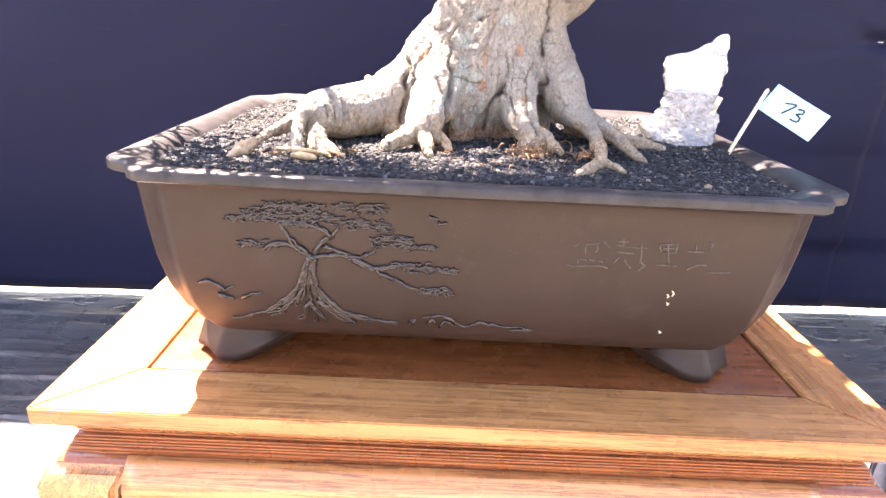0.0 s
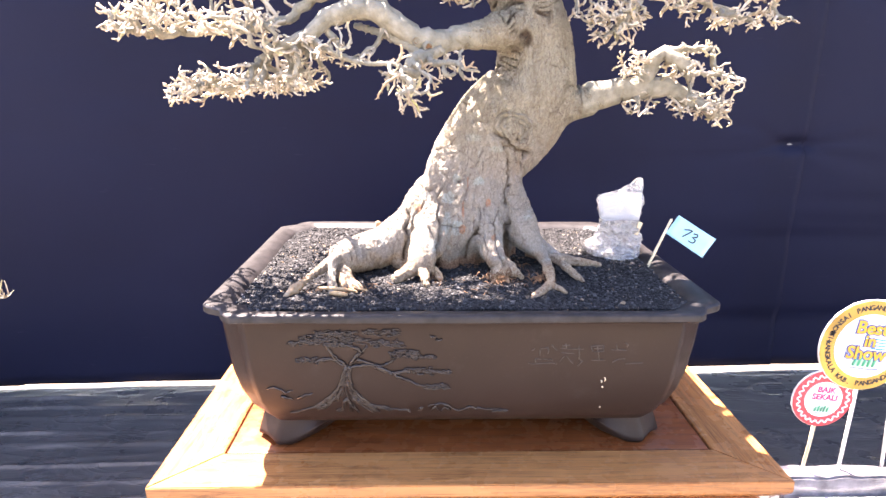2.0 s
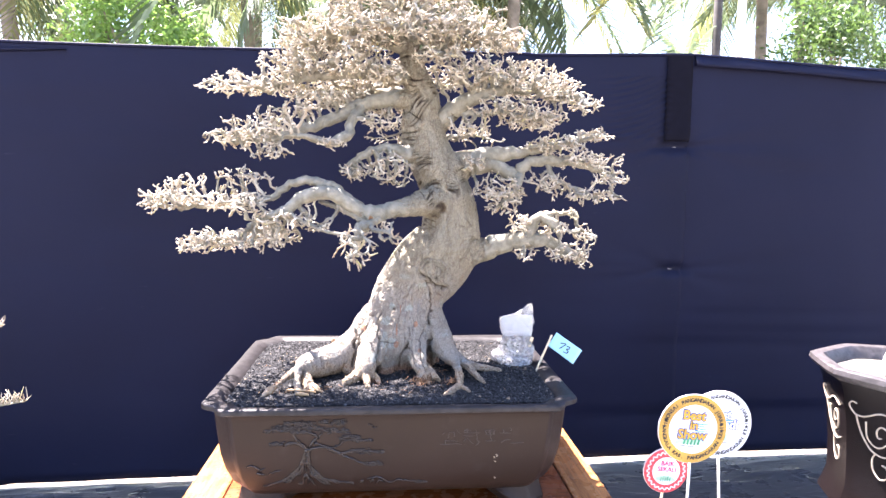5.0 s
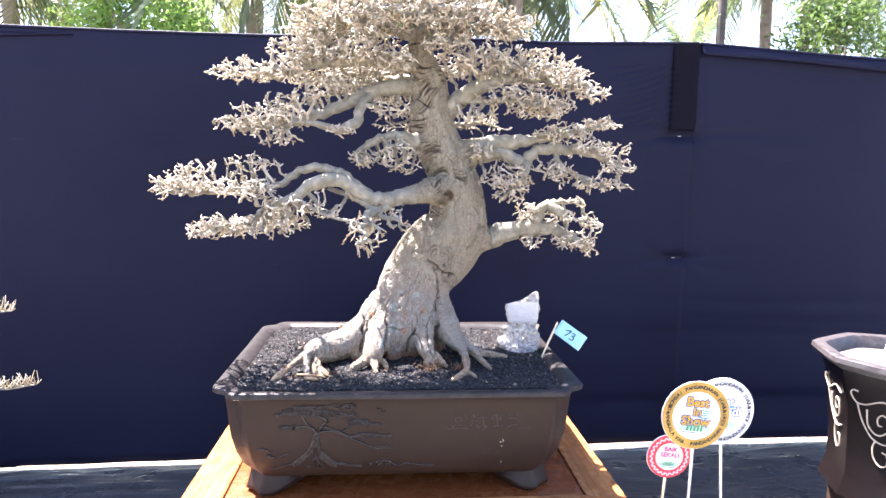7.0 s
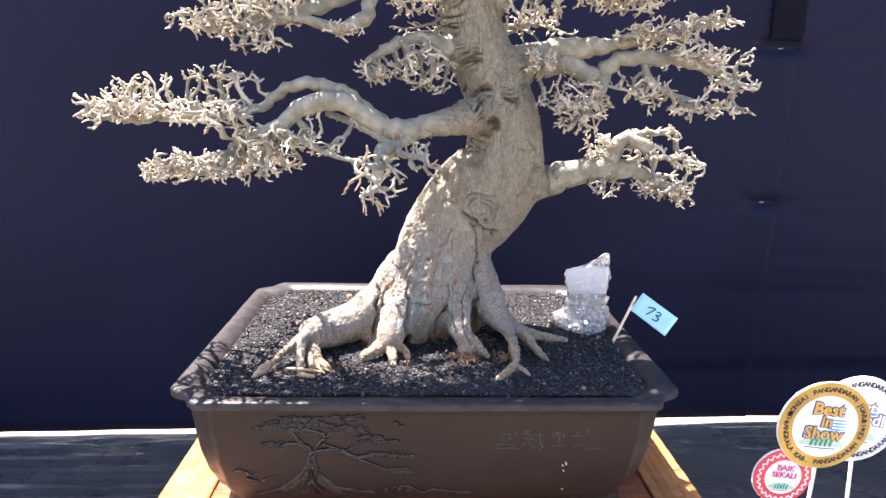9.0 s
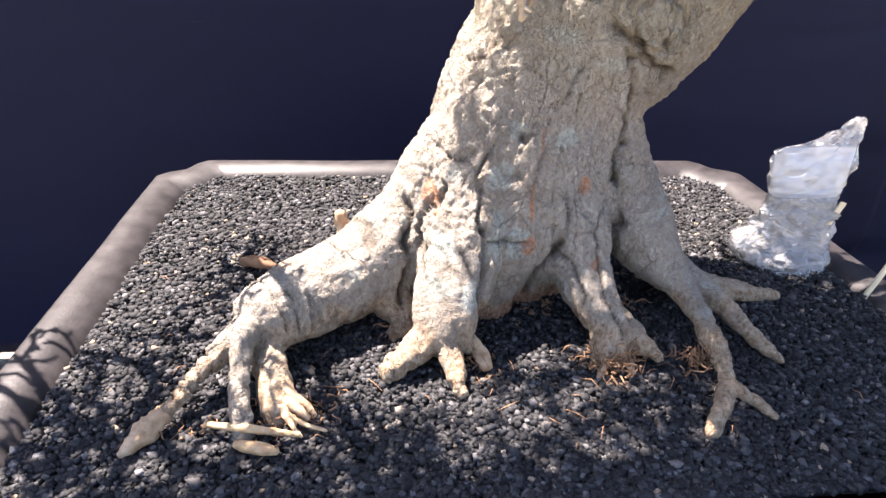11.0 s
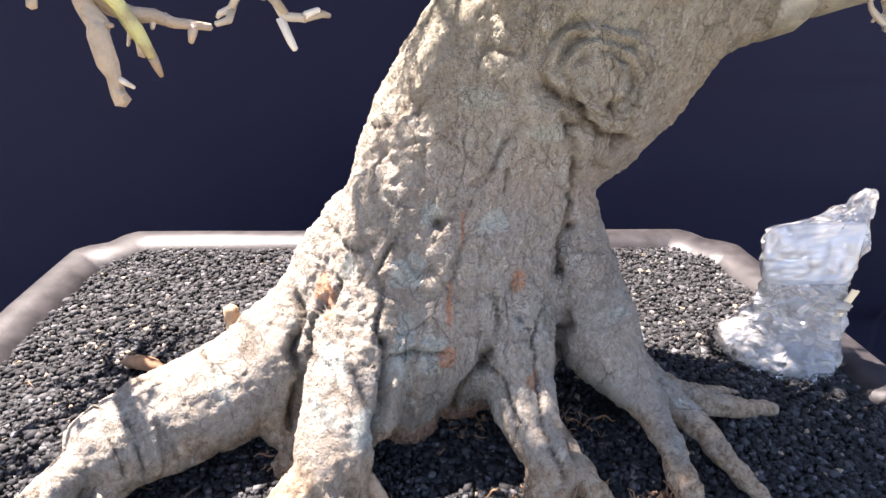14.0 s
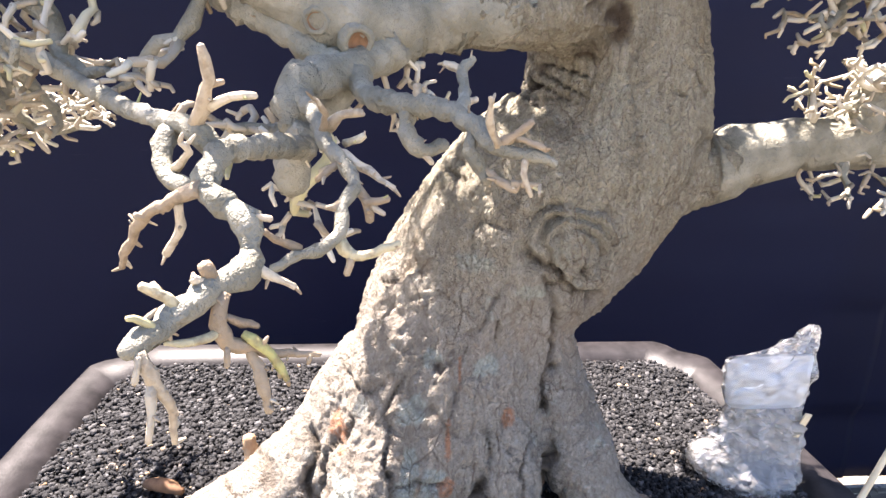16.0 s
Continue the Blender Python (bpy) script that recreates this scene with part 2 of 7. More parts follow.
def clear_film_material(name="clear_film", glint_white=0.25):
    k = Nodes(name, 0.08, 0.5)
    t = k.t
    k.color((0.9, 0.92, 0.95))
    clear = t.nodes.new("ShaderNodeBsdfTransparent")
    gloss = t.nodes.new("ShaderNodeBsdfGlossy")
    gloss.inputs["Roughness"].default_value = 0.07
    white = t.nodes.new("ShaderNodeBsdfDiffuse")
    white.inputs["Color"].default_value = (0.90, 0.89, 0.87, 1)
    glow = t.nodes.new("ShaderNodeBsdfTranslucent")
    glow.inputs["Color"].default_value = (0.95, 0.94, 0.92, 1)
    soft = t.nodes.new("ShaderNodeMixShader")
    soft.inputs[0].default_value = 0.5
    t.links.new(white.outputs[0], soft.inputs[1])
    t.links.new(glow.outputs[0], soft.inputs[2])
    m1, m2 = t.nodes.new("ShaderNodeMixShader"), t.nodes.new("ShaderNodeMixShader")
    fres = t.nodes.new("ShaderNodeFresnel")
    fres.inputs[0].default_value = 1.75
    # white mixed in for the many small sky glints on crumpled film
    m1.inputs[0].default_value = glint_white
    t.links.new(clear.outputs[0], m1.inputs[1])
    t.links.new(soft.outputs[0], m1.inputs[2])
    t.links.new(fres.outputs[0], m2.inputs[0])
    t.links.new(m1.outputs[0], m2.inputs[1])
    t.links.new(gloss.outputs[0], m2.inputs[2])
    t.links.new(m2.outputs[0], t.nodes["Material Output"].inputs[0])
    return k.m


def leaf_material(name, a, b, gloss=0.4):
    k = Nodes(name, gloss, 0.4)
    k.color(k.ramp(k.island(), (0.0, a), (1.0, b)))
    k.b.inputs["Transmission Weight"].default_value = 0.0
    t = k.t
    tr = t.nodes.new("ShaderNodeBsdfTranslucent")
    tr.inputs["Color"].default_value = (b[0] * 1.6, b[1] * 1.6, b[2] * 1.2, 1)
    mx = t.nodes.new("ShaderNodeMixShader")
    mx.inputs[0].default_value = 0.4
    t.links.new(k.b.outputs[0], mx.inputs[1])
    t.links.new(tr.outputs[0], mx.inputs[2])
    t.links.new(mx.outputs[0], t.nodes["Material Output"].inputs[0])
    return k.m


BARK, ROOT, LIMB, TWIG, CLAY = bark_material(), root_material(), limb_material(), twig_material(), clay_material()
SHOOT = shoot_material()
TOE = root_material("root_toe", (0.24, 0.145, 0.080), (0.38, 0.265, 0.165), (0.50, 0.385, 0.265))
GRAIN = soil_material("black_volcanic_grit", (0.009, 0.009, 0.0102), (0.0235, 0.0235, 0.025), (0.066, 0.065, 0.067))
SOIL_BED = plain("dark_soil_bed", (0.012, 0.012, 0.012), 0.9, 0.4, 200, 700)
GLINT_FILM = clear_film_material("glint_film", 0.40)
RIM = plain("dusty_grey_clay", (0.0215, 0.0192, 0.0200), 0.45, 0.5, 70, 500, 0.0, 0.25)
RELIEF = plain("worn_relief_clay", (0.020, 0.0155, 0.0145), 0.27, 0.4, 80, 600)
SCORED = plain("scored_clay", (0.042, 0.034, 0.030), 0.4, 0.6, 150, 600)
TEAK_X, TEAK_Y = wood_material(), wood_material("varnished_teak_side", (14, 0.42, 14))
# same teak tinted darker and redder, with the shade put into its colour
PANEL = wood_material("reddish_shaded_teak", (0.42, 14, 14), (0.52, 0.35, 0.31))
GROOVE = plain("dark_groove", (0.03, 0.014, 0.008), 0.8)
# hem cloth passes 3.2 times the light, painting in its sunlit look
CLOTH, CLOTH_HEM = cloth_material(), cloth_material("sunlit_hem_cloth", 3.2)
SHEET, FILM = plastic_sheet_material(), clear_film_material()
PAPER = plain("white_paper", (0.88, 0.89, 0.91), 0.7, 0.04, 60, 400)
BLUE_PAPER = plain("pale_blue_paper", (0.36, 0.68, 0.82), 0.6, 0.06, 60, 400)
INK = plain("black_ink", (0.02, 0.02, 0.025), 0.6)
BAMBOO = plain("pale_bamboo", (0.72, 0.60, 0.40), 0.6, 0.15, 90, 500)
WHITE_PAINT = plain("white_paint", (0.8, 0.8, 0.78), 0.55, 0.06, 20, 200)
GOLD = plain("gold_print", (0.47, 0.275, 0.05), 0.32, 0.5, 10, 300)
SILVER = plain("silver_print", (0.62, 0.66, 0.72), 0.35, 0.12, 14, 300)
RED = plain("red_print", (0.66, 0.06, 0.07), 0.45, 0.1, 30, 300)
ORANGE = plain("orange_print", (0.60, 0.335, 0.03), 0.5, 0.1, 60)
BLUE = plain("blue_print", (0.05, 0.32, 0.72), 0.45, 0.15, 20)
GREEN = plain("green_print", (0.06, 0.36, 0.20), 0.5, 0.2, 60)
NAVY_INK = plain("navy_print", (0.06, 0.10, 0.32), 0.5, 0.1)
MAGENTA = plain("crimson_print", (0.62, 0.04, 0.16), 0.5, 0.1)
PALE_GREEN = plain("pale_green_print", (0.45, 0.62, 0.48), 0.5, 0.2, 80)
RIM_WORN = plain("worn_grey_glaze", (0.055, 0.050, 0.052), 0.4, 0.5, 60, 500)
GLAZE = plain("dark_brown_glaze", (0.0065, 0.0045, 0.0046), 0.26, 0.3, 12, 500)
CARVED = plain("pale_carved_line", (0.52, 0.44, 0.34), 0.7, 0.2, 60)
GROUND = plain("sandy_ground", (0.23, 0.20, 0.155), 0.95, 0.35, 1.4, 30)
WRAP = plain("smoky_wrapping_film", (0.22, 0.205, 0.22), 0.2, 0.4, 50, 120)
FIBRE = plain("brown_root_fibre", (0.20, 0.108, 0.057), 0.8, 0.55, 110)
METAL = plain("steel_clip", (0.30, 0.30, 0.31), 0.5, 0.1, metal=1.0)


# ---- mesh helpers ----
def mesh_of(name, verts, faces, mat, smooth=True):
    me = bpy.data.meshes.new(name)
    me.from_pydata([tuple(v) for v in verts], [], faces)
    me.materials.append(mat)
    if smooth:
        me.polygons.foreach_set("use_smooth", [True] * len(me.polygons))
    me.update()
    return me


def quick_mesh(name, verts, quads, mat, smooth=True):
    """From numpy arrays: verts (n,3), faces (m,k)."""
    me = bpy.data.meshes.new(name)
    n, (m, k) = len(verts), quads.shape
    me.vertices.add(n)
    me.vertices.foreach_set("co", np.asarray(verts, np.float32).ravel())
    me.loops.add(m * k)
    me.loops.foreach_set("vertex_index", np.asarray(quads, np.int32).ravel())
    me.polygons.add(m)
    me.polygons.foreach_set("loop_start", np.arange(0, m * k, k, dtype=np.int32))
    me.polygons.foreach_set("loop_total", np.full(m, k, np.int32))
    me.materials.append(mat)
    me.update(calc_edges=True)
    me.validate()
    if smooth:
        me.polygons.foreach_set("use_smooth", np.ones(len(me.polygons), bool))
    return me


def part(name, me, parent=None, label=""):
    """Links a mesh (or a bmesh with its material already set) as one object under a thing."""
    ob = new(name, me)
    if parent is not None:
        ob.parent = parent
    if label:
        ob["label"] = label
    return ob


def thing(name, label, category, group="", at=(0, 0, 0)):
    ob = new(name)
    ob.empty_display_size = 0.05
    ob.location = at
    return tagged(ob, label, category, group)


def box_mesh(name, lo, hi, mat, bevel=0.002, seg=2):
    bm = bmesh.new()
    bmesh.ops.create_cube(bm, size=1)
    for v in bm.verts:
        v.co = [lo[i] + (v.co[i] + 0.5) * (hi[i] - lo[i]) for i in range(3)]
    if bevel:
        bmesh.ops.bevel(bm, geom=bm.edges[:], offset=bevel, segments=seg, affect="EDGES", profile=0.6)
    return bm_mesh(name, bm, mat)


def bm_mesh(name, bm, mat, smooth=True):
    bmesh.ops.recalc_face_normals(bm, faces=bm.faces)
    me = bpy.data.meshes.new(name)
    bm.to_mesh(me)
    bm.free()
    me.materials.append(mat)
    if smooth:
        me.polygons.foreach_set("use_smooth", [True] * len(me.polygons))
        me.set_sharp_from_angle(angle=radians(38))
    return me


def frames_along(p):
    """Smooth cross directions along a polyline."""
    t = np.gradient(p, axis=0)
    t /= np.linalg.norm(t, axis=1)[:, None] + 1e-9
    ref = np.array([0.0, 0.0, 1.0]) if abs(t[0][2]) < 0.8 else np.array([1.0, 0.0, 0.0])
    u = np.zeros_like(p)
    w = np.cross(ref, t[0])
    for i in range(len(p)):
        w = w - t[i] * np.dot(w, t[i])
        w = w / (np.linalg.norm(w) + 1e-9)
        u[i] = w
    return u, np.cross(t, u)


class Tubes:
    """Gathers many tapered tubes into one mesh."""

    def __init__(self, sides=6):
        self.v, self.f, self.n, self.k = [], [], 0, sides

    def add(self, p, r, rough=0.0, rng=None, flat=None):
        p, r = np.asarray(p, float), np.asarray(r, float)
        u, w = frames_along(p)
        if flat is not None:
            u, w = u * flat[0], w * flat[1]
        a = np.linspace(0, 2 * np.pi, self.k, endpoint=False)
        rr = r[:, None] * np.ones((1, self.k))
        if rough and rng is not None:
            rr = rr * (1 + rough * rng.standard_normal(rr.shape))
        ring = p[:, None, :] + rr[:, :, None] * (np.cos(a)[None, :, None] * u[:, None, :] + np.sin(a)[None, :, None] * w[:, None, :])
        m, k = len(p), self.k
        self.v.append(ring.reshape(-1, 3))
        self.v.append(np.array([p[0], p[-1] + (p[-1] - p[-2]) / (np.linalg.norm(p[-1] - p[-2]) + 1e-9) * r[-1] * 0.6]))
        i, j = np.meshgrid(np.arange(m - 1), np.arange(k), indexing="ij")
        j2 = (j + 1) % k
        q = np.stack([i * k + j, i * k + j2, (i + 1) * k + j2, (i + 1) * k + j], -1).reshape(-1, 4) + self.n
        jj = np.arange(k)
        c0, c1 = self.n + m * k, self.n + m * k + 1
        cap0 = np.stack([np.full(k, c0), (jj + 1) % k + self.n, jj + self.n], -1)
        cap1 = np.stack([np.full(k, c1), jj + self.n + (m - 1) * k, (jj + 1) % k + self.n + (m - 1) * k], -1)
        self.f.append((q, np.concatenate([cap0, cap1])))
        self.n += m * k + 2

    def mesh(self, name, mat):
        v = np.concatenate(self.v)
        quads = np.concatenate([q for q, _ in self.f])
        tris = np.concatenate([c for _, c in self.f])
        me = bpy.data.meshes.new(name)
        nq, nt = len(quads), len(tris)
        me.vertices.add(len(v))
        me.vertices.foreach_set("co", v.astype(np.float32).ravel())
        me.loops.add(nq * 4 + nt * 3)
        me.loops.foreach_set("vertex_index", np.concatenate([quads.ravel(), tris.ravel()]).astype(np.int32))
        me.polygons.add(nq + nt)
        starts = np.concatenate([np.arange(nq) * 4, nq * 4 + np.arange(nt) * 3])
        me.polygons.foreach_set("loop_start", starts.astype(np.int32))
        me.polygons.foreach_set("loop_total", np.concatenate([np.full(nq, 4), np.full(nt, 3)]).astype(np.int32))
        me.materials.append(mat)
        me.update(calc_edges=True)
        me.polygons.foreach_set("use_smooth", np.ones(nq + nt, bool))
        return me


def spline(pts, step=0.006):
    """Catmull-Rom through rows of any width, sampled by about that step in space."""
    p = np.asarray(pts, float)
    q = np.vstack([2 * p[0] - p[1], p, 2 * p[-1] - p[-2]])
    out = []
    for i in range(len(p) - 1):
        a, b, c, d = q[i:i + 4]
        n = max(2, int(np.linalg.norm((c - b)[:3]) / step))
        for s in np.linspace(0, 1, n, endpoint=False):
            out.append(0.5 * (2 * b + (c - a) * s + (2 * a - 5 * b + 4 * c - d) * s * s + (3 * b - a - 3 * c + d) * s ** 3))
    out.append(p[-1])
    return np.array(out)


def text_mesh(name, body, size, mat, depth=0.0003, bold=0.0, shear=0.0):
    cu = bpy.data.curves.new(name, "FONT")
    cu.body, cu.size, cu.align_x, cu.align_y = body, size, "CENTER", "CENTER"
    cu.extrude, cu.offset, cu.shear, cu.resolution_u = depth, bold, shear, 3
    ob = bpy.data.objects.new(name, cu)
    scene.collection.objects.link(ob)
    me = bpy.data.meshes.new_from_object(ob.evaluated_get(bpy.context.evaluated_depsgraph_get()))
    bpy.data.objects.remove(ob)
    me.materials.clear()
    me.materials.append(mat)
    return me


def merged(name, items, mat):
    """One mesh out of (mesh, matrix) pairs."""
    bm = bmesh.new()
    for me, m in items:
        tmp = me.copy()
        tmp.transform(m)
        bm.from_mesh(tmp)
        bpy.data.meshes.remove(tmp)
    me = bpy.data.meshes.new(name)
    bm.to_mesh(me)
    bm.free()
    me.materials.clear()
    me.materials.append(mat)
    return me


# ---- setting ----
SOIL_Z = 1.2075


def table_z(x):
    return 0.703 + 0.0155 * x


def build_ground():
    n = 60
    xs = np.sign(np.linspace(-1, 1, n)) * np.abs(np.linspace(-1, 1, n)) ** 4 * 900
    v = [(x, y, 0.03 * noise.noise((x * 0.4, y * 0.4, 0)) if abs(x) + abs(y) < 60 else 0) for y in xs for x in xs]
    f = [(j * n + i, j * n + i + 1, (j + 1) * n + i + 1, (j + 1) * n + i) for j in range(n - 1) for i in range(n - 1)]
    tagged(part("ground", mesh_of("ground", v, f, GROUND)), "bare sandy ground of an open show yard", "ground", kind="structure")


def build_table():
    """Long trestle table under a crumpled plastic sheet."""
    x0, x1, y0, y1 = -2.6, 3.0, -0.55, 0.796
    nx, ny = 300, 360
    X, Y = np.meshgrid(np.linspace(x0, x1, nx), np.linspace(y0, y1, ny))
    Z = np.zeros_like(X)
    for j in range(ny):
        for i in range(nx):
            x, y = X[j, i], Y[j, i]
            bend = 0.10 * noise.noise((x * 1.3, y * 1.5, 7))
            b = noise.noise((x * 2.2 - y * 4, (y + bend) * 13, 1.7))
            c = noise.noise((x * 5 + y * 3, y * 12 - x * 4, 5.1))
            ridge = 0.30 * max(0.0, 0.22 - abs(b)) ** 1.5 + 0.20 * max(0.0, 0.2 - abs(c)) ** 1.5
            Z[j, i] = table_z(x) - 0.006 + 0.050 * ridge
    # long creases across the table, unbroken on one side and in short lengths on the other
    rng = np.random.default_rng(4)
    xs, yk = np.linspace(x0, x1, nx), -0.5
    while yk < 0.76:
        q = yk + np.array([0.020 * noise.noise((x * 0.9, yk * 31, 0.5)) + 0.004 * noise.noise((x * 4, yk * 31, 2)) for x in xs])
        cut = np.array([min(1.0, max(0.0, 0.85 - 1.1 * max(0.0, min(1.0, (x + 0.25) / 0.5)) + 2.4 * noise.noise((x * 3.2, yk * 17, 3)))) for x in xs])
        wide = rng.uniform(0.0055, 0.0095)
        Z += cut * rng.uniform(0.0034, 0.0062) * np.exp(-((Y - q) / wide) ** 2)
        yk += rng.uniform(0.040, 0.075)
    # the rear edge follows the cloth
    Y = Y + 0.020 * (Y - y0) / (y1 - y0) * np.clip((X - 0.45) / 0.4, 0, 1)
    v = np.stack([X, Y, Z], -1).reshape(-1, 3)
    idx = np.arange(nx * ny).reshape(ny, nx)
    f = np.stack([idx[:-1, :-1], idx[:-1, 1:], idx[1:, 1:], idx[1:, :-1]], -1).reshape(-1, 4)
    drop = v.reshape(ny, nx, 3)[0].copy()
    low = drop.copy()
    low[:, 2], low[:, 1] = 0.02, y0 - 0.03
    n0 = len(v)
    v = np.vstack([v, low])
    f = np.vstack([f, np.stack([np.arange(nx - 1) + n0, np.arange(1, nx) + n0, idx[0, 1:], idx[0, :-1]], -1)])
    table = thing("display_table", "long show table draped in crumpled glossy black plastic", "table", at=(0, 0, 0))
    part("plastic_sheet", quick_mesh("plastic_sheet", v, f, SHEET), table, "crumpled black plastic sheet")
    top = box_mesh("tabletop", (x0, y0 + 0.01, 0.60), (x1, y1 - 0.01, 0.645), TEAK_X)
    part("tabletop", top, table)
    leg = box_mesh("leg", (-0.03, -0.03, 0.0), (0.03, 0.03, 0.60), TEAK_X)
    for x in (-2.4, 0.2, 2.8):
        for y in (-0.4, 0.7):
            part("leg", leg, table).location = (x, y, 0)


def cloth_y(x, z):
    """Depth of the backdrop: slack folds, pulls at the two pins and a soft belly."""
    y = 0.80 + 0.010 * math.sin(x * 1.7 + 0.6) + 0.006 * noise.noise((x * 2.2, z * 0.7, 2.0))
    y += 0.003 * noise.noise((x * 7 + z * 2, z * 3.5, 5.0)) + 0.0022 * noise.noise((x * 2.0, z * 16, 9.0))
    for px, pz in ((0.864, 1.711), (0.869, 1.332)):
        d = math.hypot((x - px) * 0.55, (z - pz) * 2.4)
        y += 0.020 * math.exp(-(d / 0.035) ** 2) + 0.004 * math.exp(-d / 0.12) * math.sin(34 * math.atan2((z - pz) * 2.4, x - px) / 4)
    # long slack folds low on the right-hand panel
    for fz, x0, deep, wide in ((0.882, 0.45, 0.016, 0.012), (1.10, 0.60, 0.005, 0.008), (1.145, 0.72, 0.004, 0.007), (1.205, 0.66, 0.004, 0.007)):
        q = min(1.0, max(0.0, (x - x0) / 0.25)) * (1.0 if x < 1.3 else max(0.0, 1 - (x - 1.3) / 0.9))
        if q:
            h = z - fz - 0.006 * math.sin(x * 5 + fz * 9)
            y += q * deep * (1 / (1 + math.exp(h / wide * 2.2)) if h > -0.03 else 1.0) * (math.exp(-max(0.0, -h) / 0.10))
    if 0.60 < x < 0.83 and 1.72 < z < 1.92:
        q = (x - 0.60) / 0.23
        y += 0.0036 * q * math.sin((z - 0.22 * (x - 0.6) ** 2 * 6) * 330 + x * 10)
    return y


def cloth_top(x):
    z = 1.967 + 0.010 * math.sin(x * 2.0 + 0.2)
    if x > 0.90:
        z = 1.989 - 0.050 * (x - 0.90)
    elif x > 0.4:
        z = 1.972 + 0.017 * (x - 0.4) / 0.5
    return z


def cloth_panel(name, x0, x1, lift, z1=None, z0=0.02):
    nx = max(6, int((x1 - x0) / 0.014))
    steps = sorted([(j / 110) ** 0.8 for j in range(111)] + ([0.80 + 0.16 * j / 64 for j in range(65)] if z1 is None else []))
    nz = len(steps) - 1
    v, f = [], []
    for j in range(nz + 1):
        for i in range(nx + 1):
            x = x0 + (x1 - x0) * i / nx
            top = cloth_top(x) if z1 is None else z1
            foot = z0
            if z1 is None:
                # the lower edge stops just short of the table
                foot = table_z(x) + (0.0065 + 0.004 * min(1.0, max(0.0, (x - 0.45) / 0.4)) if x > -1.12 else 0.003) + 0.0015 * noise.noise((x * 3, 0, 0))
            z = foot + (top - foot) * steps[j]
            v.append((x, cloth_y(x, z) + lift, z))
    for j in range(nz):
        for i in range(nx):
            a = j * (nx + 1) + i
            f.append((a, a + 1, a + nx + 2, a + nx + 1))
    me = mesh_of(name, v, f, CLOTH)
    return me


def solid(ob, t):
    m = ob.modifiers.new("thickness", "SOLIDIFY")
    m.thickness, m.offset = t, 1
    return ob


def build_backdrop():
    back = tagged(new("backdrop"), "navy blue cloth screen stretched behind the table", "backdrop", kind="structure")
    solid(part("cloth_panel", cloth_panel("cloth_panel", -4.2, 0.905, 0.006), back), 0.002)
    solid(part("cloth_panel", cloth_panel("cloth_panel", 0.80, 4.6, 0.0105), back), 0.002)
    # doubled strip at the panel overlap; blocked backlight is painted in as dark colour
    solid(part("seam_strip", cloth_panel("seam_strip", 0.822, 0.902, -0.001, 1.984, 1.728), back, "doubled cloth strip at the seam, dark where backlight is blocked"), 0.002).data.materials[0] = plain("dark_navy_strip", (0.0055, 0.0055, 0.0105), 0.9, 0.15, 40, 300, 0.0, 0.08)
    # rolled hem with the rope inside
    for a, b in ((-4.2, 0.90), (0.905, 4.6)):
        t = Tubes(8)
        xs = np.linspace(a, b, int((b - a) / 0.03))
        t.add([(x, cloth_y(x, cloth_top(x)) + 0.004, cloth_top(x) - 0.001) for x in xs], [0.0045 + 0.0012 * noise.noise((x * 5, 0, 0)) for x in xs])
        part("hem", t.mesh("hem", CLOTH), back)
    v, f = [], []
    nx = 90
    for j, (dz, dy) in enumerate(((0.0, 0.004), (-0.012, -0.003), (-0.026, -0.010), (-0.034, -0.012), (-0.036, -0.006))):
        for i in range(nx + 1):
            x = 0.91 + 1.9 * i / nx
            k = 1 + 0.25 * noise.noise((x * 3, 0, 4)) - 0.35 * max(0.0, (x - 1.6) / 1.2)
            z = cloth_top(x) + dz * k
            v.append((x, cloth_y(x, z) + dy + 0.003 * noise.noise((x * 6, dz * 30, 2)), z))
    for j in range(4):
        for i in range(nx):
            a = j * (nx + 1) + i
            f.append((a, a + 1, a + nx + 2, a + nx + 1))
    solid(part("hem_band", mesh_of("hem_band", v, f, CLOTH_HEM), back, "turned-over hem along the top edge"), 0.001)
    # fold in the brighter cloth, so that its sheen is painted in
    v, f = [], []
    for i in range(25):
        x = -1.45 + 0.55 * i / 24
        w = 0.016 * (1 - (i / 24) ** 6)
        for dz, dy in ((0.5, 0.001), (0.0, -0.010), (-0.5, -0.004)):
            z = 1.9345 - 0.004 * math.sin(i * 0.2) + dz * w
            v.append((x, cloth_y(x, z) + 0.004 + dy, z))
    for i in range(24):
        for j in range(2):
            f.append((i * 3 + j, i * 3 + j + 3, i * 3 + j + 4, i * 3 + j + 1))
    solid(part("slack_fold", mesh_of("slack_fold", v, f, CLOTH_HEM), back, "thin fold below the hem, pale for its sheen"), 0.001)
    for x, z in ((0.864, 1.711), (0.869, 1.332)):
        bm = bmesh.new()
        bmesh.ops.create_cube(bm, size=1)
        for v in bm.verts:
            v.co = Vector((v.co.x * 0.013, v.co.y * 0.003, v.co.z * 0.0022))
        bmesh.ops.bevel(bm, geom=bm.edges[:], offset=0.001, segments=2, affect="EDGES")
        part("staple", bm_mesh("staple", bm, METAL), back, "small steel staple").location = (x, cloth_y(x, z) - 0.001, z)
    for x in (-2.5, 2.4, 3.9):
        t = Tubes(10)
        t.add([(x, 0.86, 0.0), (x, 0.86, 1.0), (x, 0.86, 1.97)], [0.03, 0.029, 0.028])
        part("post", t.mesh("post", BAMBOO), back, "bamboo post behind the cloth")


build_ground()
build_table()
build_backdrop()


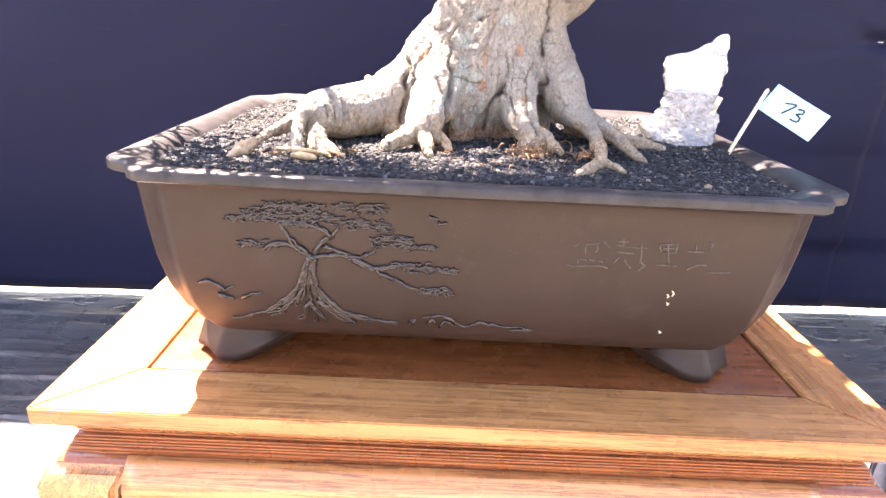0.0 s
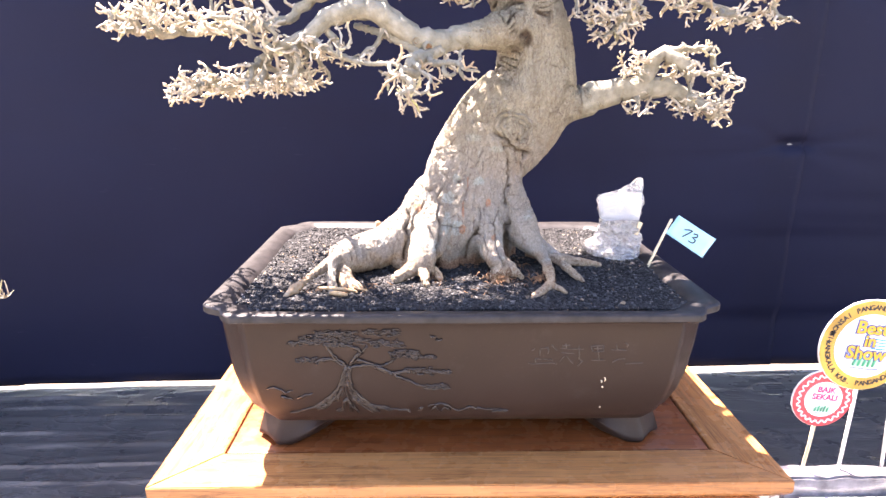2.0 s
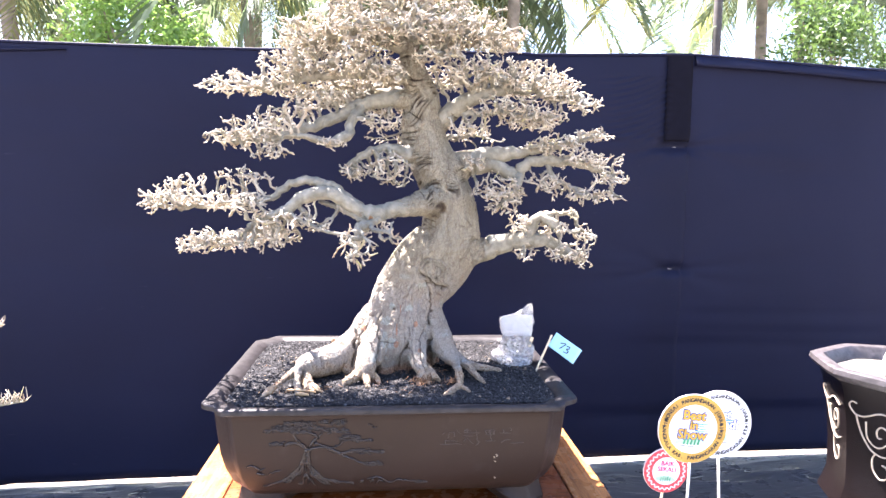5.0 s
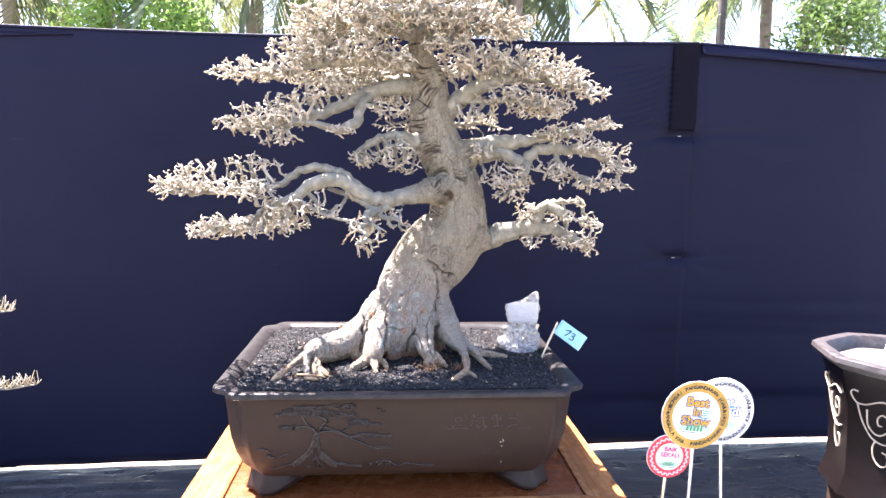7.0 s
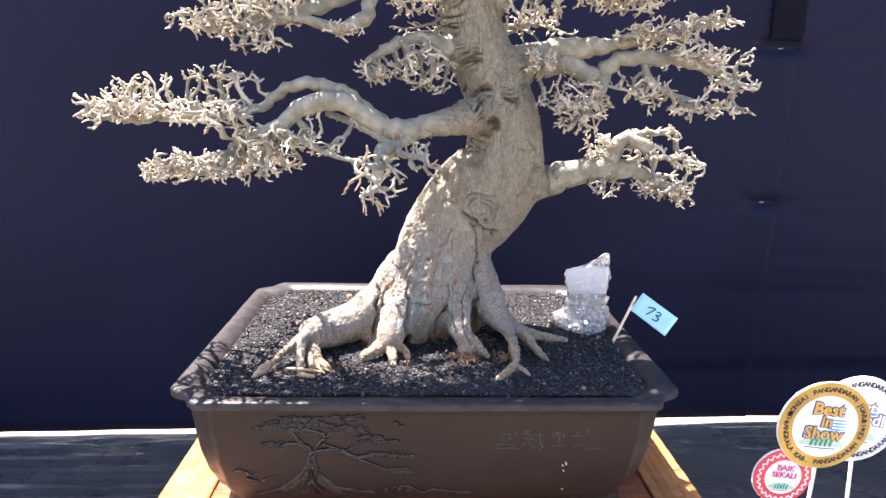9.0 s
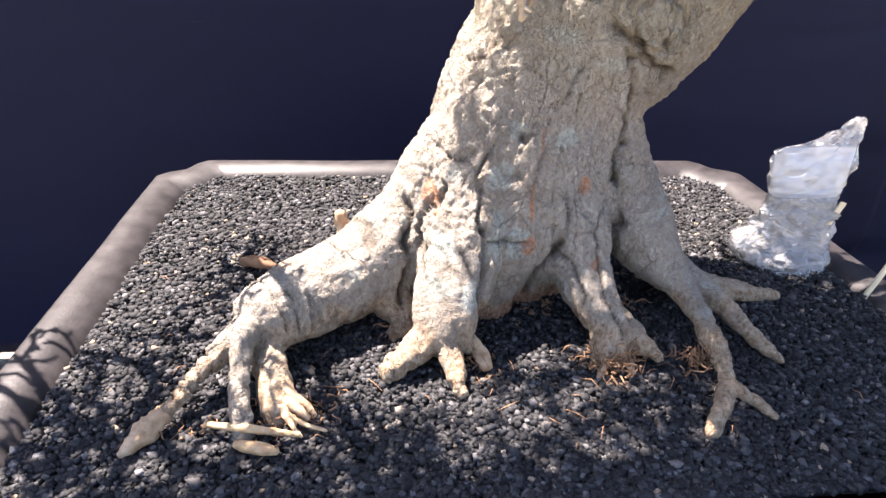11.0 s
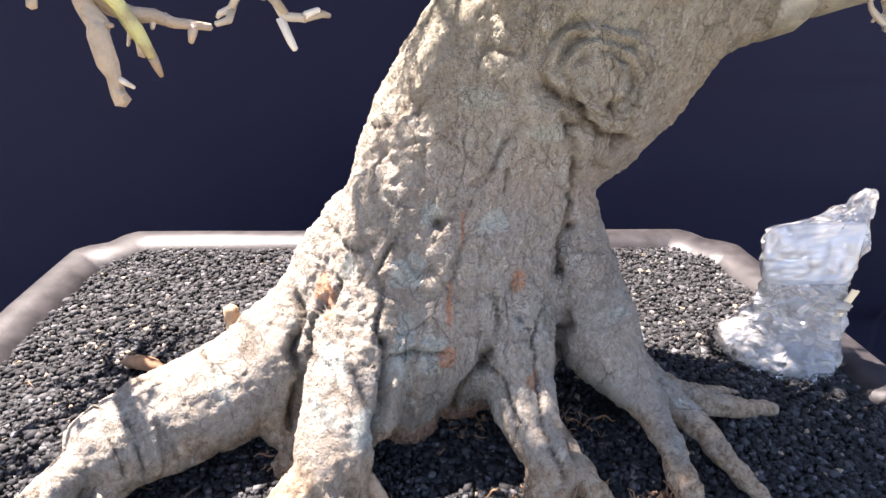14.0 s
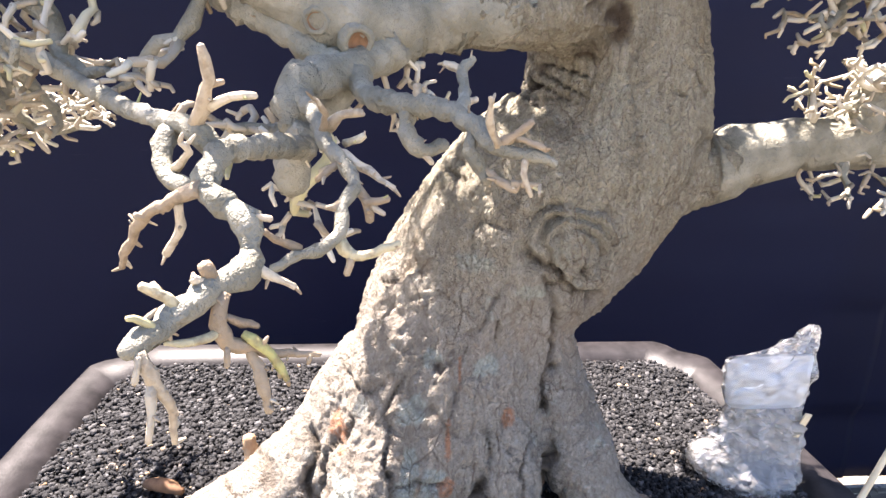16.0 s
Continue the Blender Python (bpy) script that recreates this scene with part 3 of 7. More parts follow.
# ---- wooden stand ----
def ring_profile(name, profile, half, mat, z0=0.0):
    """A rectangular loft: profile rows of (outward offset, z); half sizes in x and y."""
    v, f = [], []
    for o, z in profile:
        hx, hy = half[0] + o, half[1] + o
        v += [(-hx, -hy, z + z0), (hx, -hy, z + z0), (hx, hy, z + z0), (-hx, hy, z + z0)]
    n = len(profile)
    for i in range(n - 1):
        for j in range(4):
            a, b = i * 4 + j, i * 4 + (j + 1) % 4
            f.append((a, b, b + 4, a + 4))
    f += [(3, 2, 1, 0), tuple(range((n - 1) * 4, n * 4))]
    me = mesh_of(name, v, f, mat, False)
    bm = bmesh.new()
    bm.from_mesh(me)
    bpy.data.meshes.remove(me)
    edges = [e for e in bm.edges if len(e.link_faces) == 2 and e.calc_face_angle(0) > 0.35]
    bmesh.ops.bevel(bm, geom=edges, offset=0.0018, segments=2, affect="EDGES")
    return bm_mesh(name, bm, mat)


def build_stand():
    cx, cy, hx, hy, fw = 0.012, 0.205, 0.400, 0.277, 0.072
    st = thing("wooden_stand", "varnished teak display stand with a framed panel top", "stand", at=(cx, cy, 0))
    # four mitred frame boards with an undercut edge
    for side in range(4):
        ax = side % 2 == 0
        L, W = (hx, hy) if ax else (hy, hx)
        prof = ((0.0, 0.0), (0.0, -0.016), (-0.004, -0.021), (-0.016, -0.032))
        v, f = [], []
        for o, z in prof:
            v += [(-(L + o), -(W + o), z), (L + o, -(W + o), z)]
        inner = [(-(L - fw), -(W - fw), 0.0), (L - fw, -(W - fw), 0.0), (-(L - fw), -(W - fw), -0.032), (L - fw, -(W - fw), -0.032)]
        n = len(v)
        v += inner
        for i in range(3):
            f.append((i * 2 + 2, i * 2 + 3, i * 2 + 1, i * 2))
        f += [(0, 1, n + 1, n), (n, n + 1, n + 3, n + 2), (n + 2, n + 3, 7, 6), (0, n, n + 2, 6, 4, 2), (1, 3, 5, 7, n + 3, n + 1)]
        bm = bmesh.new()
        vs = [bm.verts.new(p) for p in v]
        for q in f:
            bm.faces.new([vs[i] for i in q])
        bmesh.ops.recalc_face_normals(bm, faces=bm.faces)
        bmesh.ops.bevel(bm, geom=[e for e in bm.edges if e.calc_face_angle(0) > 0.25], offset=0.0012, segments=2, affect="EDGES")
        rot = Matrix.Rotation(radians(90 * side), 4, "Z")
        for q in bm.verts:
            q.co = rot @ q.co
        part("frame_board", bm_mesh("frame_board", bm, TEAK_X if ax else TEAK_Y), st).location = (0, 0, 1.0)
    gx, gy = hx - fw, hy - fw
    # groove floor coloured near black, its shadow put into the colour
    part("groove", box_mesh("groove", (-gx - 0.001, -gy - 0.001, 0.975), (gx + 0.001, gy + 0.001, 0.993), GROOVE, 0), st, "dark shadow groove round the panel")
    part("top_panel", box_mesh("top_panel", (-gx + 0.0035, -gy + 0.0035, 0.980), (gx - 0.0035, gy - 0.0035, 0.9985), PANEL, 0.0015), st, "reddish brown inset panel, darkened as in shade")
    prof = ((-0.02, 0.0), (-0.02, -0.010), (-0.014, -0.013), (-0.014, -0.018), (-0.010, -0.020), (-0.010, -0.026), (-0.004, -0.029), (0.0, -0.034))
    part("waist_moulding", ring_profile("waist_moulding", [(o, z) for o, z in prof][::-1], (hx - 0.008, hy - 0.008), PANEL, 0.968), st, "stepped waist moulding")
    # apron: bulging board on each side, with carved spirals on the front
    for side in range(4):
        ax = side % 2 == 0
        L, W = (hx, hy) if ax else (hy, hx)
        v, f = [], []
        rows = [(-0.014, 0.942), (-0.006, 0.936), (0.002, 0.928), (0.006, 0.915), (0.006, 0.895), (0.002, 0.875), (-0.004, 0.862)]
        nx = 40
        for o, z in rows:
            for i in range(nx + 1):
                s = -1 + 2 * i / nx
                dip = 0.0 if z > 0.87 else 0.018 * (abs(s) ** 3) - 0.010 * math.cos(s * 9)
                v.append((s * (L - 0.075), -(W + o), z - dip))
        for r in range(len(rows) - 1):
            for i in range(nx):
                a = r * (nx + 1) + i
                f.append((a + nx + 1, a + nx + 2, a + 1, a))
        me = mesh_of("apron", v, f, TEAK_X if ax else TEAK_Y)
        me.transform(Matrix.Rotation(radians(90 * side), 4, "Z"))
        solid(part("apron", me, st), -0.022)
        if side == 0:
            for s in (-1, 1):
                t = Tubes(6)
                q = np.linspace(0.3, 1, 40)
                ang = q * 11
                t.add(np.stack([s * (0.245 + 0.02 * q * np.cos(ang)), np.full(40, -(W + 0.006)), 0.893 + 0.02 * q * np.sin(ang)], -1), np.full(40, 0.003))
                part("carved_scroll", t.mesh("carved_scroll", TEAK_X), st)
    for sx in (-1, 1):
        for sy in (-1, 1):
            v, f = [], []
            rows = [(0.934, 0.0, 0.075), (0.915, 0.010, 0.075), (0.88, 0.010, 0.072), (0.83, 0.002, 0.06), (0.77, -0.004, 0.05), (0.73, 0.004, 0.05), (0.70, 0.012, 0.055)]
            for z, o, w in rows:
                xo, yo = hx + o - 0.004, hy + o - 0.004
                v += [(sx * xo, sy * yo, z), (sx * (xo - w), sy * yo, z), (sx * (xo - w), sy * (yo - w), z), (sx * xo, sy * (yo - w), z)]
            for i in range(len(rows) - 1):
                for j in range(4):
                    a, b = i * 4 + j, i * 4 + (j + 1) % 4
                    f.append((a, b, b + 4, a + 4))
            f += [(0, 1, 2, 3), tuple(range(len(v) - 4, len(v)))]
            bm = bmesh.new()
            vs = [bm.verts.new(p) for p in v]
            for q in f:
                bm.faces.new([vs[i] for i in q])
            bmesh.ops.recalc_face_normals(bm, faces=bm.faces)
            bmesh.ops.bevel(bm, geom=[e for e in bm.edges if e.calc_face_angle(0) > 0.6], offset=0.006, segments=3, affect="EDGES")
            me = bm_mesh("leg", bm, TEAK_Y)
            for q in me.vertices:
                if q.co.z < 0.72:
                    q.co.z += table_z(q.co.x + cx) - 0.703
            part("leg", me, st)


build_stand()


# ---- bonsai pot ----
PCX, PCY, PHX, PHY = 0.0, 0.203, 0.322, 0.253


def pot_ring(inset, z, cut=0.046, notch=0.0025):
    """Canted rectangle with a slight hollow in each canted corner."""
    hx, hy = PHX - inset, PHY - inset
    c = max(0.012, cut - inset * 0.25)
    pts = []
    for sx, sy, flip in ((1, -1, 0), (1, 1, 1), (-1, 1, 0), (-1, -1, 1)):
        a = [(sx * (hx - c), sy * hy), (sx * (hx - c * 0.93), sy * (hy - c * 0.02)), (sx * (hx - c * 0.72), sy * (hy - c * 0.20)),
             (sx * (hx - c * 0.5 - notch), sy * (hy - c * 0.5 - notch)),
             (sx * (hx - c * 0.20), sy * (hy - c * 0.72)), (sx * (hx - c * 0.02), sy * (hy - c * 0.93)), (sx * hx, sy * (hy - c))]
        pts += a[::-1] if flip else a
    out = []
    for i, p in enumerate(pts):
        q = pts[(i + 1) % len(pts)]
        out.append(p)
        if math.dist(p, q) > 0.2:
            out += [(p[0] + (q[0] - p[0]) * s / 8, p[1] + (q[1] - p[1]) * s / 8) for s in range(1, 8)]
    return [(x, y, z) for x, y in out]


WALL = ((1.185, 0.0175), (1.150, 0.0205), (1.116, 0.0245), (1.085, 0.0315), (1.062, 0.041), (1.048, 0.052), (1.040, 0.064), (1.036, 0.082))


def wall_inset(z):
    rows = WALL[::-1]
    return float(np.interp(z, [r[0] for r in rows], [r[1] for r in rows]))


def build_pot():
    pot = thing("bonsai_pot", "dark brown rectangular clay bonsai pot on four cloud feet", "plant pot", at=(PCX, PCY, 0))
    rows = [(0.16, 1.037), (0.082, 1.036)] + [(i, z) for z, i in WALL[::-1]][1:]
    rows += [(0.0170, 1.196), (0.0150, 1.2005), (0.0120, 1.2025), (0.002, 1.2030), (0.0, 1.2042), (0.0, 1.2115), (0.0012, 1.2132), (0.003, 1.2138), (0.013, 1.2136), (0.018, 1.2122), (0.028, 1.2085), (0.036, 1.198), (0.042, 1.17)]
    split = next(i for i, r in enumerate(rows) if r[1] == 1.2030)
    v, f = [], []
    for o, z in rows:
        v += pot_ring(o, z)
    n = len(v) // len(rows)
    for i in range(len(rows) - 1):
        for j in range(n):
            a, b = i * n + j, i * n + (j + 1) % n
            f.append((a, b, b + n, a + n))
    f.append(tuple(range(n))[::-1])
    # rim slightly wavy, as hand pressed
    w = []
    for x, y, z in v:
        if z > 1.19:
            z += 0.0012 * noise.noise((x * 14, y * 14, 0)) + 0.0006 * noise.noise((x * 50, y * 50, 1))
        w.append((x, y, z))
    for name, rows_of, mat in (("body", range(0, split + 1), CLAY), ("rim", range(split, len(rows)), RIM)):
        lo = rows_of[0] * n
        faces = [q for q in f if all(rows_of[0] * n <= i < (rows_of[-1] + 1) * n for i in q)]
        me = mesh_of(name, w[lo:(rows_of[-1] + 1) * n], [tuple(i - lo for i in q) for q in faces], mat)
        me.set_sharp_from_angle(angle=radians(40))
        part(name, me, pot, "worn dusty grey lip" if name == "rim" else "")
    # feet: brackets that taper away from each corner along both walls
    for sx in (-1, 1):
        for sy in (-1, 1):
            v, f = [], []
            ns, nz = 32, 12
            hx, hy = PHX - 0.043, PHY - 0.066
            for j in range(nz + 1):
                q = j / nz
                for i in range(ns + 1):
                    s = -1 + 2 * i / ns
                    a = abs(s)
                    c = 0.026
                    if a < 0.16:
                        k = (s / 0.16 + 1) / 2
                        px, py = hx - c * (1 - k) - 0.002, hy - c * k - 0.002
                        d = 0.0
                    else:
                        d = (a - 0.16) / 0.84
                        px, py = (hx - c - d * 0.095, hy) if s < 0 else (hx, hy - c - d * 0.075)
                    e = max(0.0, d - 0.12) / 0.88
                    deep = 0.042 * (1 - e * e * (3 - 2 * e)) ** 1.1 * (0.88 + 0.12 * min(1, a / 0.22)) + 0.001
                    out = 0.012 * q - 0.009 + (-0.006 * ((q - 0.8) / 0.2) ** 2 if q > 0.8 else 0.0)
                    v.append((sx * (px + out), sy * (py + out), max(1.0002, 1.0425 - deep * q)))
            m = ns + 1
            for j in range(nz):
                for i in range(ns):
                    a = j * m + i
                    f.append((a, a + 1, a + m + 1, a + m))
            # inner skin, so that the foot is solid
            n0 = len(v)
            v += [(x - sx * 0.020, y - sy * 0.020, z) for x, y, z in v]
            f += [(d + n0, c + n0, b + n0, a + n0) for a, b, c, d in f]
            e = nz * m
            f += [(e + i, e + i + 1, n0 + e + i + 1, n0 + e + i) for i in range(ns)]
            f += [(j * m, (j + 1) * m, n0 + (j + 1) * m, n0 + j * m) for j in range(nz)] + [(j * m + ns, (j + 1) * m + ns, n0 + (j + 1) * m + ns, n0 + j * m + ns) for j in range(nz)]
            me = mesh_of("foot", v, f, CLAY)
            bm = bmesh.new()
            bm.from_mesh(me)
            bmesh.ops.recalc_face_normals(bm, faces=bm.faces)
            bm.to_mesh(me)
            bm.free()
            me.set_sharp_from_angle(angle=radians(78))
            part("foot", me, pot)
    build_relief(pot)
    return pot


def on_wall(x, z, lift=0.0):
    """Point on the pot's front wall, in the pot's own frame."""
    return (x, -(PHY - wall_inset(z)) - lift, z)


def build_relief(pot):
    rng = np.random.default_rng(5)
    t = Tubes(5)

    def line(pts, r0, r1, wob=0.0015, lift=0.0):
        s = spline([(x, z, 0) for x, z in pts], 0.004)
        s[:, :2] += rng.normal(0, wob * 0.55, (len(s), 2))
        p = [on_wall(x, z, lift + 0.0009) for x, z, _ in s]
        t.add(p, np.linspace(r0, r1, len(p)) * 1.05, 0.4, rng)

    def flush(name):
        nonlocal t
        part(name, t.mesh(name, RELIEF), pot)
        t = Tubes(5)

    # trunk of many parallel strands, spreading into roots
    for k in range(16):
        a = rng.uniform(-1, 1)
        line([(-0.143 + 0.003 * a, 1.139), (-0.1465 + 0.006 * a, 1.121), (-0.148 + 0.013 * a, 1.103), (-0.150 + 0.030 * a, 1.086)], 0.0018, 0.0010)
    flush("relief_trunk")
    roots = [((-0.1451, 1.1300), (-0.1497, 1.1200), (-0.1585, 1.1049), (-0.1647, 1.0920), (-0.1840, 1.0808), (-0.2036, 1.0722), (-0.2229, 1.0673)),
             ((-0.1532, 1.1050), (-0.1683, 1.0850), (-0.1877, 1.0770), (-0.2072, 1.0695)),
             ((-0.1441, 1.1178), (-0.1398, 1.1060), (-0.1314, 1.0939), (-0.1192, 1.0814), (-0.0962, 1.0741), (-0.0674, 1.0678)),
             ((-0.1391, 1.0985), (-0.1224, 1.0800), (-0.1024, 1.0720), (-0.090, 1.0700)),
             ((-0.1391, 1.0935), (-0.1224, 1.0739), (-0.1124, 1.0671)),
             ((-0.1470, 1.0930), (-0.1420, 1.0780), (-0.1330, 1.0682)),
             ((-0.1500, 1.0900), (-0.1544, 1.0760), (-0.1620, 1.0684)),
             ((-0.1350, 1.0880), (-0.1211, 1.0760), (-0.1073, 1.0690)),
             ((-0.1600, 1.0930), (-0.1720, 1.0780), (-0.1850, 1.0700)),
             ((-0.1440, 1.0870), (-0.1460, 1.0760), (-0.1440, 1.0660))]
    limbs = [((-0.1450, 1.1392), (-0.1580, 1.1505), (-0.1669, 1.1632), (-0.1713, 1.1682)),
             ((-0.1388, 1.1420), (-0.1330, 1.1520), (-0.1262, 1.1601), (-0.1188, 1.1684)),
             ((-0.1488, 1.1401), (-0.1629, 1.1491), (-0.1725, 1.1497), (-0.1828, 1.1426)),
             ((-0.1410, 1.1370), (-0.1195, 1.1405), (-0.1048, 1.1386), (-0.0925, 1.1431), (-0.0843, 1.1517)),
             ((-0.1330, 1.1480), (-0.1211, 1.1450), (-0.1100, 1.1400)),
             ((-0.1097, 1.1394), (-0.0901, 1.1293), (-0.0702, 1.1190), (-0.0498, 1.1081), (-0.0371, 1.1057)),
             ((-0.0901, 1.1293), (-0.0740, 1.1320), (-0.0573, 1.1316)),
             ((-0.1262, 1.1601), (-0.1378, 1.1660), (-0.1489, 1.1700))]
    hills = [((-0.2464, 1.1060), (-0.2336, 1.1079), (-0.2246, 1.1011), (-0.2140, 1.1048)),
             ((-0.2300, 1.0960), (-0.2200, 1.0925), (-0.2150, 1.0890)),
             ((-0.2080, 1.0927), (-0.1980, 1.0965), (-0.1893, 1.1000)),
             ((-0.0584, 1.0709), (-0.0529, 1.0748), (-0.0545, 1.0686)),
             ((-0.0434, 1.0771), (-0.0323, 1.0812), (-0.0212, 1.0803), (-0.0129, 1.0733), (-0.0046, 1.0687), (0.0038, 1.0726), (0.0121, 1.0741), (0.026, 1.0709), (0.0565, 1.0696)),
             ((-0.0295, 1.0664), (-0.024, 1.0739), (-0.0173, 1.0692)),
             ((0.037, 1.0662), (0.0592, 1.067)),
             ((-0.0406, 1.0703), (-0.0362, 1.0765), (-0.0318, 1.070)),
             ((-0.0426, 1.1802), (-0.0340, 1.1796)),
             ((-0.036, 1.1765), (-0.0281, 1.1758))]
    for l in roots:
        for k in range(2):
            line([(x + rng.normal(0, 0.0012), z + rng.normal(0, 0.0010)) for x, z in l], 0.0019, 0.0009)
        flush("relief_root")
    for l in limbs:
        for k in range(2):
            line([(x + rng.normal(0, 0.001), z + rng.normal(0, 0.001)) for x, z in l], 0.0020, 0.0011)
        flush("relief_branch")
    for l in hills:
        line(l, 0.0015, 0.0010)
        flush("relief_hill")
    pads = [(-0.172, 1.1770, 0.034, 0.0065), (-0.160, 1.1840, 0.026, 0.0035), (-0.200, 1.1715, 0.018, 0.0030), (-0.104, 1.1850, 0.024, 0.0040), (-0.135, 1.1760, 0.018, 0.0050), (-0.098, 1.1700, 0.022, 0.0055),
            (-0.076, 1.1580, 0.020, 0.0060), (-0.056, 1.1515, 0.018, 0.0030), (-0.058, 1.1325, 0.020, 0.0050), (-0.034, 1.1305, 0.016, 0.0022), (-0.036, 1.1085, 0.016, 0.0045), (-0.195, 1.1480, 0.014, 0.0040), (-0.160, 1.1690, 0.014, 0.0040)]
    for cx, cz, rx, rz in pads:
        for k in range(int(rx * 2300)):
            x, z = cx + rng.uniform(-1, 1) * rx * 0.9, cz + rng.normal(0, rz * 0.45)
            l = rng.uniform(0.002, 0.009)
            line([(x, z), (x + l * 0.5, z + rng.normal(0, 0.0013)), (x + l, z + rng.normal(0, 0.001))], 0.0012, 0.0008, 0.0005)
        flush("relief_foliage")
    # four incised characters beside it
    for strokes in ((((0.0825, 1.1596), (0.0860, 1.1624)), ((0.0928, 1.1623), (0.1033, 1.1639)), ((0.1064, 1.1683), (0.1091, 1.1637), (0.1136, 1.1601)), ((0.0924, 1.1617), (0.0927, 1.1531)), ((0.1019, 1.1633), (0.1033, 1.1574), (0.1021, 1.1558)), ((0.0871, 1.1484), (0.0950, 1.1477)),
                     ((0.0975, 1.1479), (0.1025, 1.1476)), ((0.1050, 1.1472), (0.1091, 1.1463)), ((0.0871, 1.1484), (0.0878, 1.1435)), ((0.0790, 1.1430), (0.0833, 1.1410), (0.1068, 1.1423), (0.1146, 1.1404))),
                    (((0.1194, 1.1663), (0.1290, 1.1668)), ((0.1237, 1.1692), (0.1249, 1.1629)), ((0.1185, 1.1631), (0.1329, 1.1617), (0.1456, 1.1613)), ((0.1190, 1.1572), (0.1266, 1.1560), (0.1349, 1.1559)), ((0.1229, 1.1520), (0.1178, 1.1445)), ((0.1263, 1.1522), (0.1298, 1.1463), (0.1347, 1.1415)),
                     ((0.1399, 1.1658), (0.1418, 1.1530), (0.1418, 1.1481), (0.1459, 1.1449)), ((0.1468, 1.1455), (0.1404, 1.1379))),
                    (((0.1550, 1.1656), (0.1709, 1.1664)), ((0.1550, 1.1656), (0.1580, 1.1582)), ((0.1710, 1.1659), (0.1706, 1.1589)), ((0.1596, 1.1621), (0.1688, 1.1626)), ((0.1591, 1.1577), (0.1717, 1.1584)), ((0.1627, 1.1660), (0.1670, 1.1461)), ((0.1566, 1.1461), (0.1739, 1.1459))),
                    (((0.1805, 1.1605), (0.1993, 1.1599)), ((0.1862, 1.1678), (0.1878, 1.1609)), ((0.1970, 1.1694), (0.2009, 1.1675), (0.1997, 1.1642)), ((0.1837, 1.1425), (0.1914, 1.1474), (0.1997, 1.1479)), ((0.2001, 1.1406), (0.2222, 1.1418)))):
        t = Tubes(5)
        for l in strokes:
            q = spline([(x, z, 0) for x, z in l], 0.003)
            t.add([on_wall(x, z) for x, z, _ in q], np.full(len(q), 0.0008))
        part("carved_mark", t.mesh("carved_mark", SCORED), pot)
    # pale scratches
    for x, z, l in ((0.176, 1.121, 0.006), (0.172, 1.117, 0.004), (0.174, 1.108, 0.003), (0.176, 1.074, 0.003)):
        t = Tubes(5)
        t.add([on_wall(x, z), on_wall(x + 0.002, z - l / 2), on_wall(x + 0.001, z - l)], [0.0006, 0.0009, 0.0005])
        part("scratch", t.mesh("scratch", CARVED), pot, "small pale scratch in the clay")


build_pot()


def soil_height(x, y):
    dx, dy = (x - 0.02) / 0.30, (y - 0.20) / 0.24
    m = 0.0055 * math.exp(-2.2 * (dx * dx + dy * dy))
    return SOIL_Z + m + 0.0022 * noise.noise((x * 16, y * 16, 0)) + 0.0012 * noise.noise((x * 45, y * 45, 3))


